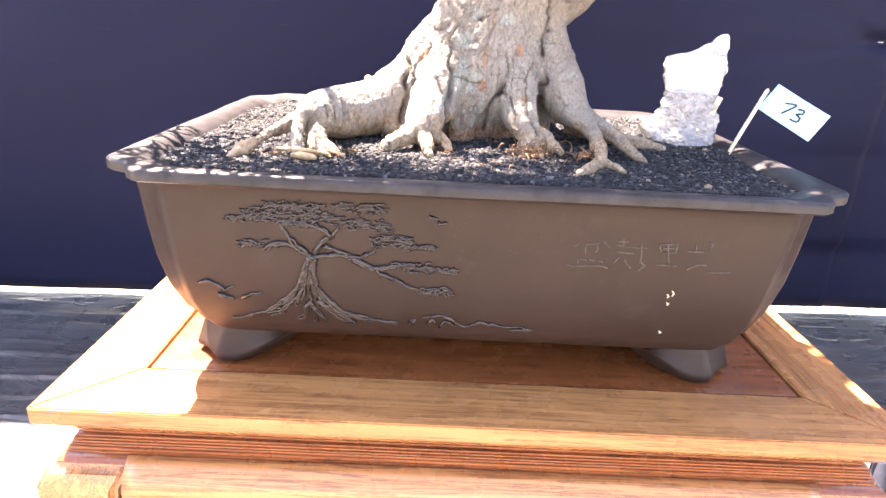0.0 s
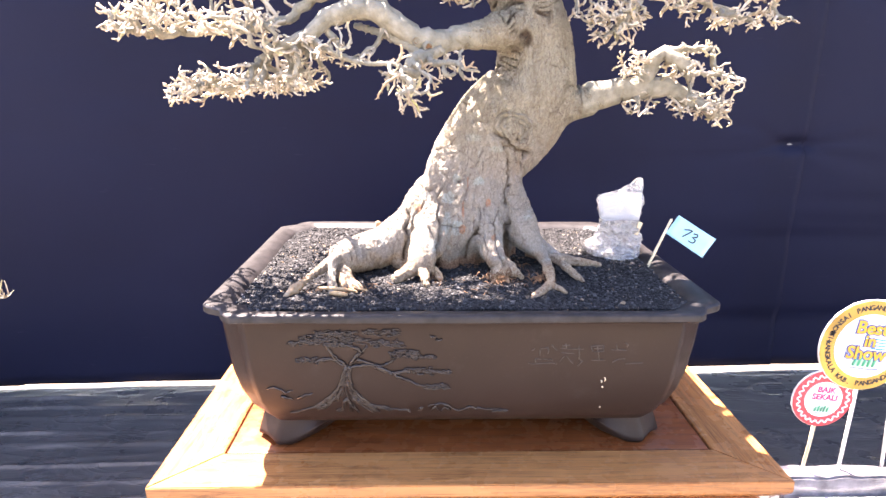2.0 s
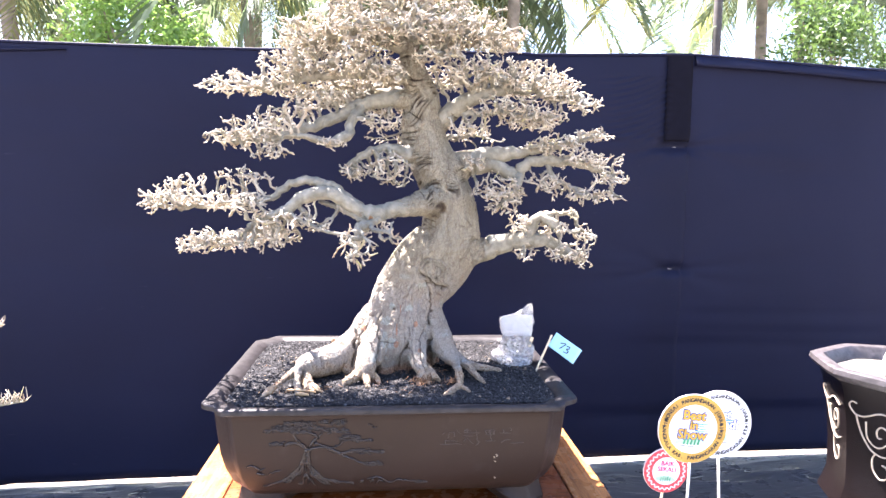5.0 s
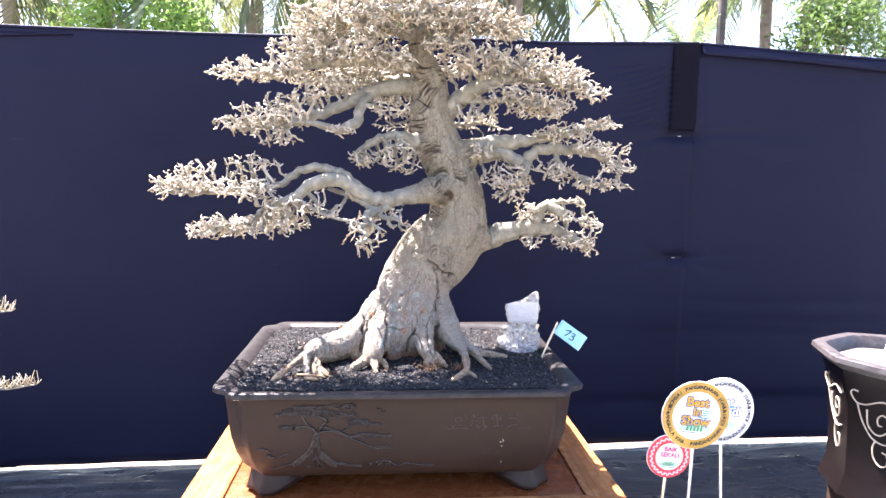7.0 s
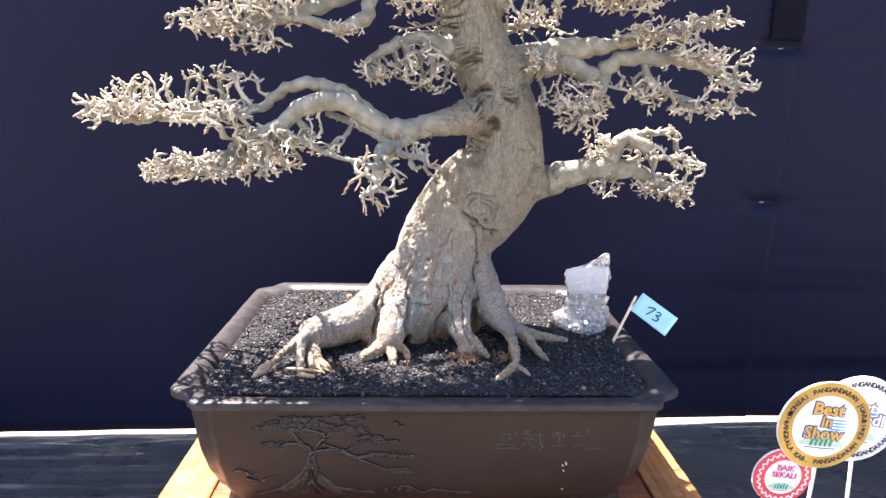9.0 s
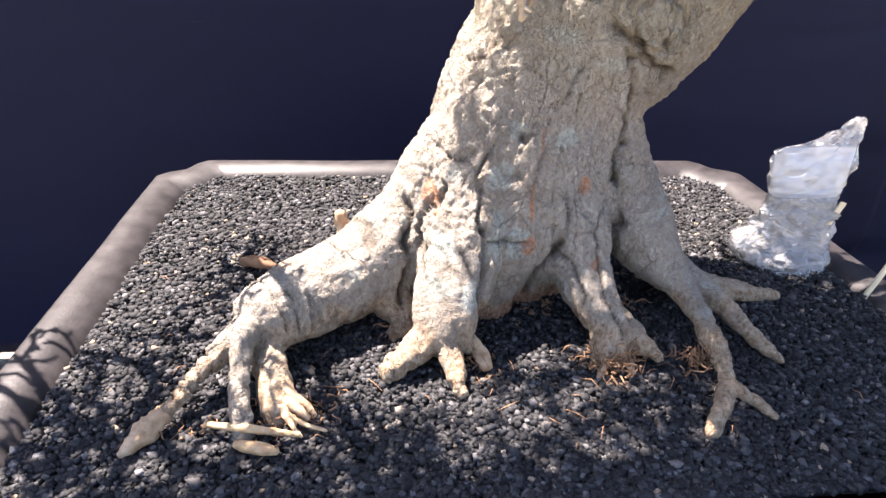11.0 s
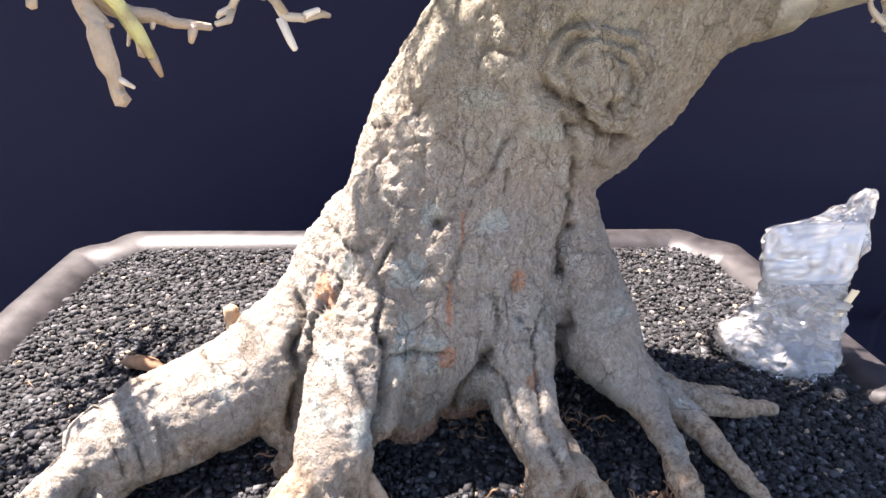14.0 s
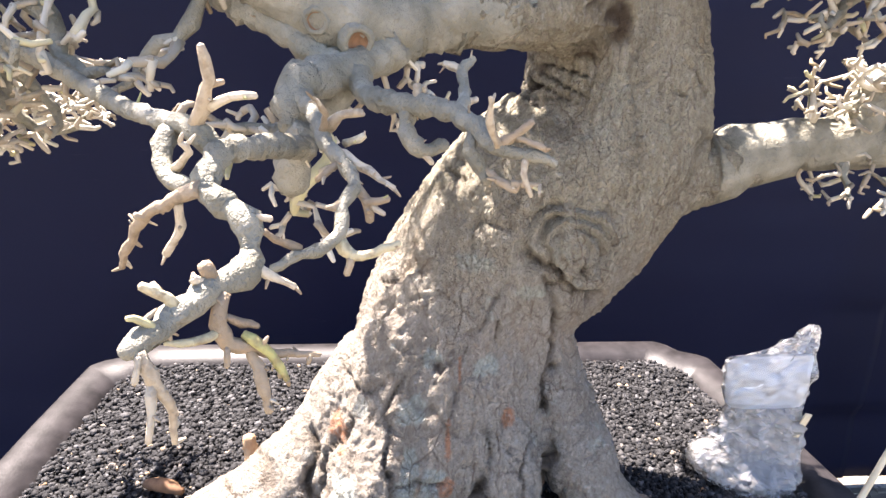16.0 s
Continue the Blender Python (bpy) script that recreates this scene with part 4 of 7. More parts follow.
def build_soil():
    rng = np.random.default_rng(3)
    soil = thing("soil", "bed of black volcanic grit filling the pot", "soil")
    nx, ny = 80, 60
    xs, ys = np.linspace(-0.287, 0.287, nx), np.linspace(-0.015, 0.421, ny)
    v = [(x, y, soil_height(x, y) - 0.003) for y in ys for x in xs]
    f = [(j * nx + i, j * nx + i + 1, (j + 1) * nx + i + 1, (j + 1) * nx + i) for j in range(ny - 1) for i in range(nx - 1)]
    part("soil_bed", mesh_of("soil_bed", v, f, SOIL_BED), soil)
    bm = bmesh.new()
    bmesh.ops.create_cube(bm, size=1.7)
    bmesh.ops.triangulate(bm, faces=bm.faces)
    bv = np.array([p.co[:] for p in bm.verts])
    bf = np.array([[p.index for p in q.verts] for q in bm.faces])
    bm.free()
    n = 60000
    # denser towards the camera's side, where the grit is seen closest
    x = rng.uniform(-0.287, 0.287, n)
    y = -0.014 + 0.434 * rng.random(n) ** 1.35
    keep = ~((np.abs(x) > 0.262) & (np.minimum(y + 0.014, 0.420 - y) < np.abs(x) - 0.262))
    x, y = x[keep], y[keep]
    n = len(x)
    h = np.array([soil_height(a, b) for a, b in zip(x, y)])
    r = np.clip(rng.lognormal(math.log(0.00120), 0.28, n), 0.0006, 0.0026)
    z = h - 0.002 + rng.uniform(0, 0.0022, n)
    sc = r[:, None, None] * rng.uniform(0.72, 1.28, (n, 1, 3))
    jit = 1 + rng.normal(0, 0.20, (n, 8, 1))
    a = rng.uniform(0, 6.28, n)
    tilt = rng.normal(0, 0.5, (n, 8, 3)) * 0.25 * r[:, None, None]
    p = bv[None] * sc * jit + tilt
    c, s = np.cos(a)[:, None], np.sin(a)[:, None]
    q = np.stack([p[..., 0] * c - p[..., 1] * s, p[..., 0] * s + p[..., 1] * c, p[..., 2]], -1)
    q += np.stack([x, y, z], -1)[:, None, :]
    faces = (bf[None] + (np.arange(n) * 8)[:, None, None]).reshape(-1, 3)
    ob = part("grit", quick_mesh("grit", q.reshape(-1, 3), faces, GRAIN, False), soil)
    ob["kind"] = "stuff"
    # loose bark chips and fibres
    t = Tubes(5)
    for k in range(70):
        u, w = rng.uniform(-0.26, 0.26), rng.uniform(0.0, 0.3)
        if rng.random() < 0.6:
            u, w = rng.choice([-0.15, -0.04, 0.055, 0.11]) + rng.normal(0, 0.025), 0.07 + rng.normal(0, 0.022)
        g = soil_height(u, w)
        an, l = rng.uniform(0, 6.28), rng.uniform(0.004, 0.016)
        d = np.array([math.cos(an), math.sin(an), 0]) * l
        b = np.array([u, w, g + 0.0012])
        t.add([b, b + d * 0.5 + (0, 0, rng.uniform(0, 0.004)), b + d + rng.normal(0, 0.001, 3) * (1, 1, 0.3)], [0.00025, 0.00035, 0.0002])
    ob = part("root_fibre", t.mesh("root_fibre", FIBRE), soil, "fine reddish root fibres")
    ob["kind"] = "stuff"


build_soil()


# ---- bonsai tree ----
def remeshed(tubes, voxel):
    """Welds overlapping tubes into one skin."""
    me = tubes.mesh("weld", BARK)
    ob = new("weld", me)
    m = ob.modifiers.new("weld", "REMESH")
    m.mode, m.voxel_size, m.use_smooth_shade = "VOXEL", voxel, True
    out = bpy.data.meshes.new_from_object(ob.evaluated_get(bpy.context.evaluated_depsgraph_get()))
    bpy.data.objects.remove(ob)
    bpy.data.meshes.remove(me)
    return out


def relax(me, rounds):
    """Laplacian smoothing."""
    n = len(me.vertices)
    co = np.empty(n * 3)
    me.vertices.foreach_get("co", co)
    co = co.reshape(-1, 3)
    e = np.empty(len(me.edges) * 2, np.int32)
    me.edges.foreach_get("vertices", e)
    e = e.reshape(-1, 2)
    deg = np.bincount(e.ravel(), minlength=n)[:, None]
    soft = np.where((np.hypot(co[:, 0] - 0.03, co[:, 1] - 0.24) < 0.125) & (co[:, 2] > 1.245), 1.0, 0.0)[:, None]
    for k in range(rounds + 2):
        part_of = 0.55 if k < rounds else 0.55 * soft
        acc = np.zeros_like(co)
        for c in range(3):
            acc[:, c] = np.bincount(e[:, 0], co[e[:, 1], c], n) + np.bincount(e[:, 1], co[e[:, 0], c], n)
        co = co * (1 - part_of) + acc / np.maximum(deg, 1) * part_of
    me.vertices.foreach_set("co", co.ravel())
    me.update()
    return co


LICHEN = ((-0.020, 1.316, 0.006, 0.008), (-0.053, 1.280, 0.009, 0.007), (-0.004, 1.343, 0.006, 0.006), (0.030, 1.338, 0.009, 0.007), (-0.013, 1.317, 0.006, 0.009), (-0.018, 1.283, 0.006, 0.015), (-0.003, 1.275, 0.009, 0.011), (-0.058, 1.261, 0.008, 0.006),
          (-0.038, 1.257, 0.008, 0.008), (0.055, 1.385, 0.010, 0.006), (0.02, 1.40, 0.012, 0.006))
RUST = ((-0.059, 1.301, 0.006, 0.008), (0.043, 1.309, 0.004, 0.007), (0.049, 1.2625, 0.004, 0.004), (0.0045, 1.273, 0.005, 0.006), (0.0055, 1.300, 0.0016, 0.012), (0.013, 1.334, 0.0014, 0.012))


def build_trunk(tree):
    rng = np.random.default_rng(11)
    t = Tubes(14)

    def stem(rows, step=0.012):
        s = spline(rows, step)
        knob = np.array([1 + 0.06 * noise.noise((p[0] * 55, p[1] * 55, p[2] * 55 + 3)) for p in s]) if s[0, 3] < 0.05 else 1.0
        t.add(s[:, :3], np.maximum(s[:, 3] * knob, 0.002))

    stem([(0.014, 0.245, 1.19, 0.084), (0.018, 0.243, 1.266, 0.079), (0.026, 0.241, 1.328, 0.075), (0.041, 0.240, 1.375, 0.073),
          (0.078, 0.238, 1.425, 0.073), (0.112, 0.236, 1.465, 0.068), (0.116, 0.235, 1.50, 0.060), (0.113, 0.235, 1.535, 0.055),
          (0.098, 0.235, 1.588, 0.050), (0.070, 0.235, 1.644, 0.047), (0.055, 0.235, 1.70, 0.043), (0.055, 0.235, 1.757, 0.034),
          (0.036, 0.235, 1.813, 0.024), (0.024, 0.235, 1.868, 0.020), (0.021, 0.23, 1.92, 0.015), (0.021, 0.23, 1.985, 0.008)])
    # shoulder on the left flank, the swelling on the right and the burl
    stem([(-0.012, 0.25, 1.22, 0.052), (-0.006, 0.248, 1.30, 0.050), (0.004, 0.246, 1.335, 0.046), (0.020, 0.243, 1.372, 0.047), (0.036, 0.242, 1.402, 0.052), (0.058, 0.242, 1.418, 0.048), (0.08, 0.24, 1.44, 0.046)])
    stem([(0.060, 0.236, 1.335, 0.036), (0.072, 0.235, 1.355, 0.035), (0.092, 0.235, 1.378, 0.040), (0.108, 0.235, 1.402, 0.044), (0.121, 0.235, 1.428, 0.047), (0.129, 0.235, 1.460, 0.046)])
    stem([(0.070, 0.205, 1.375, 0.020), (0.080, 0.196, 1.400, 0.035), (0.088, 0.200, 1.43, 0.037), (0.10, 0.215, 1.46, 0.035)])
    # root buttresses: rows of x, y, z, radius
    roots = [
        [(0.0, 0.225, 1.345, 0.036), (-0.036, 0.200, 1.298, 0.041), (-0.066, 0.184, 1.266, 0.036), (-0.112, 0.158, 1.242, 0.030), (-0.152, 0.128, 1.238, 0.026), (-0.170, 0.106, 1.238, 0.021)],
        [(-0.176, 0.104, 1.236, 0.010), (-0.198, 0.075, 1.227, 0.0056), (-0.211, 0.054, 1.219, 0.0046), (-0.222, 0.041, 1.212, 0.0056)],
        [(-0.164, 0.098, 1.224, 0.0105), (-0.157, 0.076, 1.219, 0.0100), (-0.155, 0.062, 1.214, 0.0096), (-0.152, 0.050, 1.207, 0.006)],
        [(-0.005, 0.215, 1.37, 0.034), (-0.026, 0.180, 1.312, 0.032), (-0.036, 0.156, 1.280, 0.029), (-0.046, 0.128, 1.252, 0.025), (-0.052, 0.108, 1.234, 0.021), (-0.055, 0.098, 1.222, 0.015)],
        [(-0.056, 0.105, 1.230, 0.012), (-0.076, 0.092, 1.222, 0.0088), (-0.092, 0.083, 1.214, 0.0068)],
        [(-0.052, 0.103, 1.230, 0.011), (-0.050, 0.085, 1.223, 0.0078), (-0.047, 0.065, 1.211, 0.005)],
        [(-0.042, 0.108, 1.226, 0.010), (-0.033, 0.096, 1.219, 0.0045), (-0.028, 0.088, 1.211, 0.003)],
        [(-0.085, 0.150, 1.225, 0.016), (-0.075, 0.135, 1.216, 0.010), (-0.088, 0.125, 1.21, 0.006)],
        [(0.008, 0.21, 1.37, 0.034), (0.0, 0.180, 1.30, 0.034), (-0.008, 0.164, 1.265, 0.031), (-0.015, 0.157, 1.238, 0.022), (-0.018, 0.160, 1.208, 0.018)],
        [(0.024, 0.21, 1.36, 0.036), (0.020, 0.182, 1.30, 0.036), (0.018, 0.172, 1.26, 0.033), (0.015, 0.184, 1.212, 0.022)],
        [(0.032, 0.215, 1.37, 0.034), (0.038, 0.178, 1.295, 0.030), (0.042, 0.158, 1.268, 0.027), (0.046, 0.142, 1.248, 0.022), (0.054, 0.118, 1.235, 0.0165), (0.058, 0.103, 1.227, 0.0145), (0.050, 0.090, 1.210, 0.010)],
        [(0.060, 0.106, 1.228, 0.013), (0.076, 0.094, 1.222, 0.0075), (0.088, 0.086, 1.216, 0.003)],
        [(0.052, 0.215, 1.36, 0.034), (0.071, 0.200, 1.305, 0.033), (0.097, 0.168, 1.262, 0.025), (0.116, 0.142, 1.240, 0.0120), (0.123, 0.118, 1.231, 0.0072),
         (0.124, 0.095, 1.224, 0.0078), (0.123, 0.072, 1.217, 0.0052), (0.116, 0.056, 1.213, 0.0050)],
        [(0.118, 0.060, 1.215, 0.0065), (0.104, 0.040, 1.212, 0.0055), (0.091, 0.026, 1.209, 0.0038)],
        [(0.119, 0.062, 1.215, 0.005), (0.130, 0.048, 1.213, 0.004), (0.137, 0.034, 1.211, 0.003)],
        [(0.055, 0.225, 1.31, 0.034), (0.094, 0.190, 1.260, 0.022), (0.120, 0.164, 1.240, 0.015), (0.144, 0.136, 1.230, 0.0085), (0.155, 0.112, 1.222, 0.0062), (0.164, 0.097, 1.215, 0.0048), (0.172, 0.085, 1.211, 0.003)],
        [(0.108, 0.185, 1.232, 0.013), (0.155, 0.166, 1.222, 0.009), (0.19, 0.160, 1.216, 0.0065), (0.216, 0.165, 1.211, 0.004)],
        [(0.140, 0.170, 1.222, 0.007), (0.175, 0.178, 1.215, 0.005), (0.20, 0.182, 1.21, 0.003)],
        [(0.002, 0.275, 1.26, 0.046), (-0.04, 0.31, 1.230, 0.024), (-0.08, 0.345, 1.21, 0.010)],
        [(0.042, 0.28, 1.27, 0.05), (0.085, 0.32, 1.232, 0.026), (0.13, 0.35, 1.21, 0.012)],
        [(-0.030, 0.25, 1.230, 0.028), (-0.095, 0.235, 1.215, 0.010), (-0.15, 0.225, 1.21, 0.008)],
    ]
    for r in roots:
        stem(r, 0.008)
    # branch collars
    for r in ([(0.085, 0.21, 1.548, 0.036), (0.055, 0.175, 1.546, 0.027), (0.030, 0.155, 1.540, 0.0205), (0.0, 0.135, 1.5345, 0.0155)],
              [(0.13, 0.235, 1.44, 0.046), (0.172, 0.235, 1.446, 0.027), (0.218, 0.232, 1.4593, 0.0195)],
              [(0.10, 0.23, 1.60, 0.045), (0.1445, 0.225, 1.6266, 0.0265), (0.190, 0.208, 1.641, 0.0155)],
              [(0.06, 0.235, 1.69, 0.036), (0.0932, 0.23, 1.7086, 0.021), (0.12, 0.215, 1.7335, 0.0155)],
              [(0.05, 0.235, 1.74, 0.030), (0.029, 0.225, 1.7475, 0.0175), (-0.022, 0.215, 1.7478, 0.0130)],
              [(0.06, 0.225, 1.635, 0.038), (0.0244, 0.21, 1.6434, 0.0165), (-0.01, 0.19, 1.649, 0.0100)],
              [(0.035, 0.235, 1.79, 0.024), (0.02, 0.228, 1.791, 0.0125), (-0.028, 0.22, 1.7954, 0.0100)]):
        stem(r, 0.01)
    me = remeshed(t, 0.0017)
    co = relax(me, 3)
    n = len(co)
    nor = np.empty(n * 3)
    me.vertices.foreach_get("normal", nor)
    nor = nor.reshape(-1, 3)
    ax = np.interp(co[:, 2], (1.2, 1.33, 1.43, 1.53, 1.65, 1.9), (0.012, 0.026, 0.078, 0.113, 0.07, 0.02))
    crack_shade, low, foot, d = np.zeros(n), np.zeros(n), np.zeros(n), np.zeros(n)
    nz = noise.noise
    # long splits down the front: depth, half width and rows of x, z
    splits = [(0.010, 0.0026, [(-0.034, 1.200), (-0.032, 1.225), (-0.0287, 1.2435), (-0.0306, 1.2533), (-0.0285, 1.2635), (-0.0268, 1.2757), (-0.0274, 1.2885)]),
              (0.005, 0.0015, [(-0.0274, 1.2885), (-0.0315, 1.295), (-0.0287, 1.3035), (-0.0281, 1.3093), (-0.0312, 1.3186), (-0.0251, 1.3291), (-0.0201, 1.335)]),
              (0.009, 0.0022, [(0.010, 1.222), (0.0124, 1.2463), (0.0152, 1.2551), (0.0236, 1.2676), (0.0269, 1.2802)]),
              (0.005, 0.0013, [(0.0269, 1.2802), (0.0318, 1.2931), (0.0304, 1.3019), (0.0285, 1.3043)]),
              (0.0035, 0.0014, [(0.062, 1.232), (0.0535, 1.2450), (0.0517, 1.2597), (0.0518, 1.2747), (0.0529, 1.2877), (0.0597, 1.298)]),
              (0.008, 0.0026, [(-0.080, 1.232), (-0.0755, 1.2500), (-0.0739, 1.2617), (-0.0765, 1.2738), (-0.0722, 1.2839), (-0.0759, 1.2941)]),
              (0.005, 0.0015, [(-0.0658, 1.2616), (-0.0676, 1.2737), (-0.0645, 1.2889), (-0.0584, 1.299), (-0.0516, 1.3106)]),
              (0.009, 0.0032, [(0.0674, 1.2400), (0.0674, 1.2568), (0.0694, 1.2719), (0.0719, 1.2849), (0.0684, 1.3076)]),
              (0.006, 0.0022, [(0.0684, 1.3076), (0.0683, 1.3218), (0.0721, 1.3337), (0.0761, 1.3439)]),
              (0.004, 0.0014, [(-0.0261, 1.2821), (-0.0097, 1.2768), (0.0014, 1.2753)]),
              (0.003, 0.0012, [(0.0152, 1.2842), (0.0305, 1.2828), (0.0474, 1.2826)]),
              (0.004, 0.0013, [(0.0246, 1.360), (0.0305, 1.3757), (0.034, 1.382)]),
              (0.004, 0.0014, [(0.0347, 1.3534), (0.0352, 1.3653)]),
              (0.004, 0.0018, [(-0.033, 1.3802), (-0.0226, 1.385), (-0.0124, 1.3944)]),
              (0.0055, 0.0032, [(0.0473, 1.4085), (0.0659, 1.3978), (0.0769, 1.3861), (0.0918, 1.3780), (0.105, 1.376)]),
              (0.003, 0.0012, [(0.0155, 1.3493), (0.013, 1.3338), (0.0086, 1.3196), (0.0055, 1.3032)]),
              (0.004, 0.0014, [(0.0405, 1.2471), (0.032, 1.2626), (0.0236, 1.2676)]),
              (0.006, 0.0022, [(0.064, 1.3863), (0.0697, 1.3759), (0.0726, 1.3629), (0.0750, 1.348)]),
              (0.003, 0.0013, [(-0.060, 1.330), (-0.045, 1.326), (-0.034, 1.331)])]
    for deep, wide, pts in splits:
        q = spline([(x, z, 0) for x, z in pts], 0.002)[:, :2]
        q = q + np.array([(0.0020 * nz((z * 90, x * 90, 1)) + 0.0014 * nz((z * 260, x * 260, 4)), 0.0010 * nz((x * 150, z * 150, 8))) for x, z in q])
        depth = np.array([max(0.15, min(1.0, 0.88 + 1.2 * nz((x * 60 + 2, z * 52, 6)))) for x, z in q])
        near = (co[:, 1] < 0.20) & (co[:, 2] < 1.42)
        idx = np.nonzero(near)[0]
        dd, kk = np.full(len(idx), 1.0), np.zeros(len(idx))
        for (x, z), g in zip(q, depth):
            h = np.hypot(co[idx, 0] - x, co[idx, 2] - z)
            kk = np.where(h < dd, g, kk)
            dd = np.minimum(dd, h)
        # one side of a split stands a little proud of the other
        lip = np.exp(-((dd - 2.4 * wide) / (1.6 * wide)) ** 2)
        d[idx] += 0.9 * kk * (-deep * np.exp(-(dd / wide) ** 2) + 0.14 * deep * lip)
        crack_shade[idx] = np.maximum(crack_shade[idx], 1.0 * kk * np.exp(-(dd / (0.72 * wide)) ** 2))
    for i in range(n):
        x, y, z = co[i]
        dist = math.hypot(x - ax[i], y - 0.24)
        ang = math.atan2(y - 0.24, x - ax[i])
        trunk = max(0.0, min(1.0, (0.15 - dist) / 0.05)) * max(0.0, min(1.0, (z - 1.20) / 0.04))
        wander = 0.10 * nz((x * 11, y * 11, z * 9)) + 0.05 * nz((x * 40, y * 40, z * 30))
        a = ang + wander * 2.0 - 0.9 * (z - 1.3)
        # short upright furrows
        fur = abs(nz((math.cos(a) * 6.5 + 7, math.sin(a) * 6.5, z * 4.0 + wander)))
        gate = max(0.0, min(1.0, (nz((x * 24, y * 24, z * 14 + 9)) - 0.02) * 3.5)) * max(0.0, min(1.0, (1.50 - z) / 0.10))
        cut = 0.45 * max(0.0, 1 - fur / 0.030) * gate * trunk
        # wrinkles across the upper stem and along the big roots
        rings = nz((x * 8, y * 8, z * 62 + 3.0 * nz((x * 14, y * 14, z * 14))))
        wr = max(0.0, 1 - abs(rings) / 0.10) * max(0.0, nz((x * 20 + 5, y * 20, z * 20)) + 0.1) * (4.6 if z > 1.50 else 0.9 if z > 1.40 else 0.3)
        if z > 1.40:
            fine = nz((x * 16, y * 16, z * 105 + 4.0 * nz((x * 18, y * 18, z * 12))))
            up = min(1.0, (z - 1.40) / 0.10) * max(0.0, min(1.0, 0.55 + 2.0 * nz((x * 15 + 9, y * 15, z * 11))))
            dash = max(0.0, min(1.0, 0.35 + 2.6 * nz((x * 42, y * 42, z * 34 + 6))))
            wr = dash * (wr + 1.0 * up * max(0.0, 1 - abs(fine) / 0.16))
        flute = nz((math.cos(a) * 2.6, math.sin(a) * 2.6, z * 1.6 + 4)) * 0.0035 * trunk * (1.0 if z < 1.36 else max(0.0, 1 - (z - 1.36) / 0.08))
        lump = 0.0022 * nz((x * 24, y * 24, z * 16)) * (0.35 + 0.65 * trunk) + 0.0012 * nz((x * 60, y * 60, z * 40))
        scale = 0.0024 * (0.28 - abs(nz((x * 95, y * 95, z * 60)))) + 0.0020 * (0.25 - abs(nz((x * 210 + 4, y * 210, z * 150)))) + 0.0012 * nz((x * 400, y * 400, z * 340))
        net = abs(nz((x * 46 + 1.5 * wander, y * 46, z * 19 + 5)))
        open_up = max(0.0, min(0.75, 0.20 + 2.2 * nz((x * 17 + 3, y * 17, z * 15)))) * trunk
        fis = max(0.0, 1 - net / 0.075) * open_up
        cut2 = fis * fis
        crack_shade[i] = max(crack_shade[i], 0.6 * cut2)
        v = -0.0028 * fis + lump + flute + scale - 0.0055 * cut - 0.0062 * wr
        if z > 1.45:
            v *= 0.8
        if dist > 0.12 and z < 1.28:
            v *= 0.45
            if x < 0.0:
                # cross wrinkles on the thick left root
                g = (-x) * 0.8 - y * 0.55
                w = max(0.0, 1 - abs(nz((g * 95, z * 9, x * 9))) / 0.10) * max(0.0, min(1.0, 0.5 + 2 * nz((x * 30, y * 30, z * 60))))
                v += -0.0026 * w
                crack_shade[i] = max(crack_shade[i], 0.5 * w)
        if z < 1.235 and dist > 0.1:
            v += 0.0016 * nz((x * 150, y * 150, z * 150))
        d[i] += v
        crack_shade[i] = max(crack_shade[i], min(1.0, cut * 1.1) * 0.75, min(0.95, wr * 1.3))
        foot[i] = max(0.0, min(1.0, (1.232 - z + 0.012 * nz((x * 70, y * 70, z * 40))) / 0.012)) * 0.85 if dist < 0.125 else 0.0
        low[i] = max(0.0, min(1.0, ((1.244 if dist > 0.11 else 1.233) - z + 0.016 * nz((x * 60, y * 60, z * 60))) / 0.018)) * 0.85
    # burl: whorled knot on the right flank
    kc = np.array([0.078, 0.158, 1.412])
    dk = np.linalg.norm((co - kc) * (1, 0.6, 1), axis=1)
    whorl = dk + np.array([0.0068 * nz((p[0] * 34, p[1] * 34, p[2] * 34 + 2)) + 0.0030 * nz((p[0] * 100, p[1] * 100, p[2] * 100)) if q < 0.06 else 0.0 for p, q in zip(co, dk)])
    fade = np.array([max(0.15, min(1.0, 0.7 + 1.6 * nz((p[0] * 40 + 3, p[1] * 40, p[2] * 40)))) if q < 0.06 else 0.0 for p, q in zip(co, dk)])
    for r0, deep, wide in ((0.028, 0.0040, 0.0024), (0.0205, 0.0060, 0.0022), (0.0125, 0.0042, 0.0018), (0.0060, 0.0030, 0.0014)):
        d -= fade * deep * np.exp(-((whorl - r0) / wide) ** 2)
        d += 0.5 * fade * deep * np.exp(-((whorl - r0 + 0.0035) / wide) ** 2)
        crack_shade = np.maximum(crack_shade, 0.34 * fade * np.exp(-((whorl - r0) / 0.0011) ** 2))
    d += np.where(dk < 0.03, 0.0035 * np.exp(-(dk / 0.013) ** 2), 0)
    # small bored holes, their dark insides painted in
    for hx, hz in ((-0.001, 1.340), (0.076, 1.331), (0.036, 1.544), (0.098, 1.371), (0.101, 1.374), (0.083, 1.398)):
        dh = np.hypot(co[:, 0] - hx, co[:, 2] - hz)
        m = (dh < 0.010) & (co[:, 1] < 0.215)
        d[m] -= 0.006 * np.exp(-(dh[m] / 0.0032) ** 2)
        crack_shade[m] = np.maximum(crack_shade[m], np.exp(-(dh[m] / 0.0026) ** 2))
    co = co + nor * d[:, None]
    me.vertices.foreach_set("co", co.ravel())
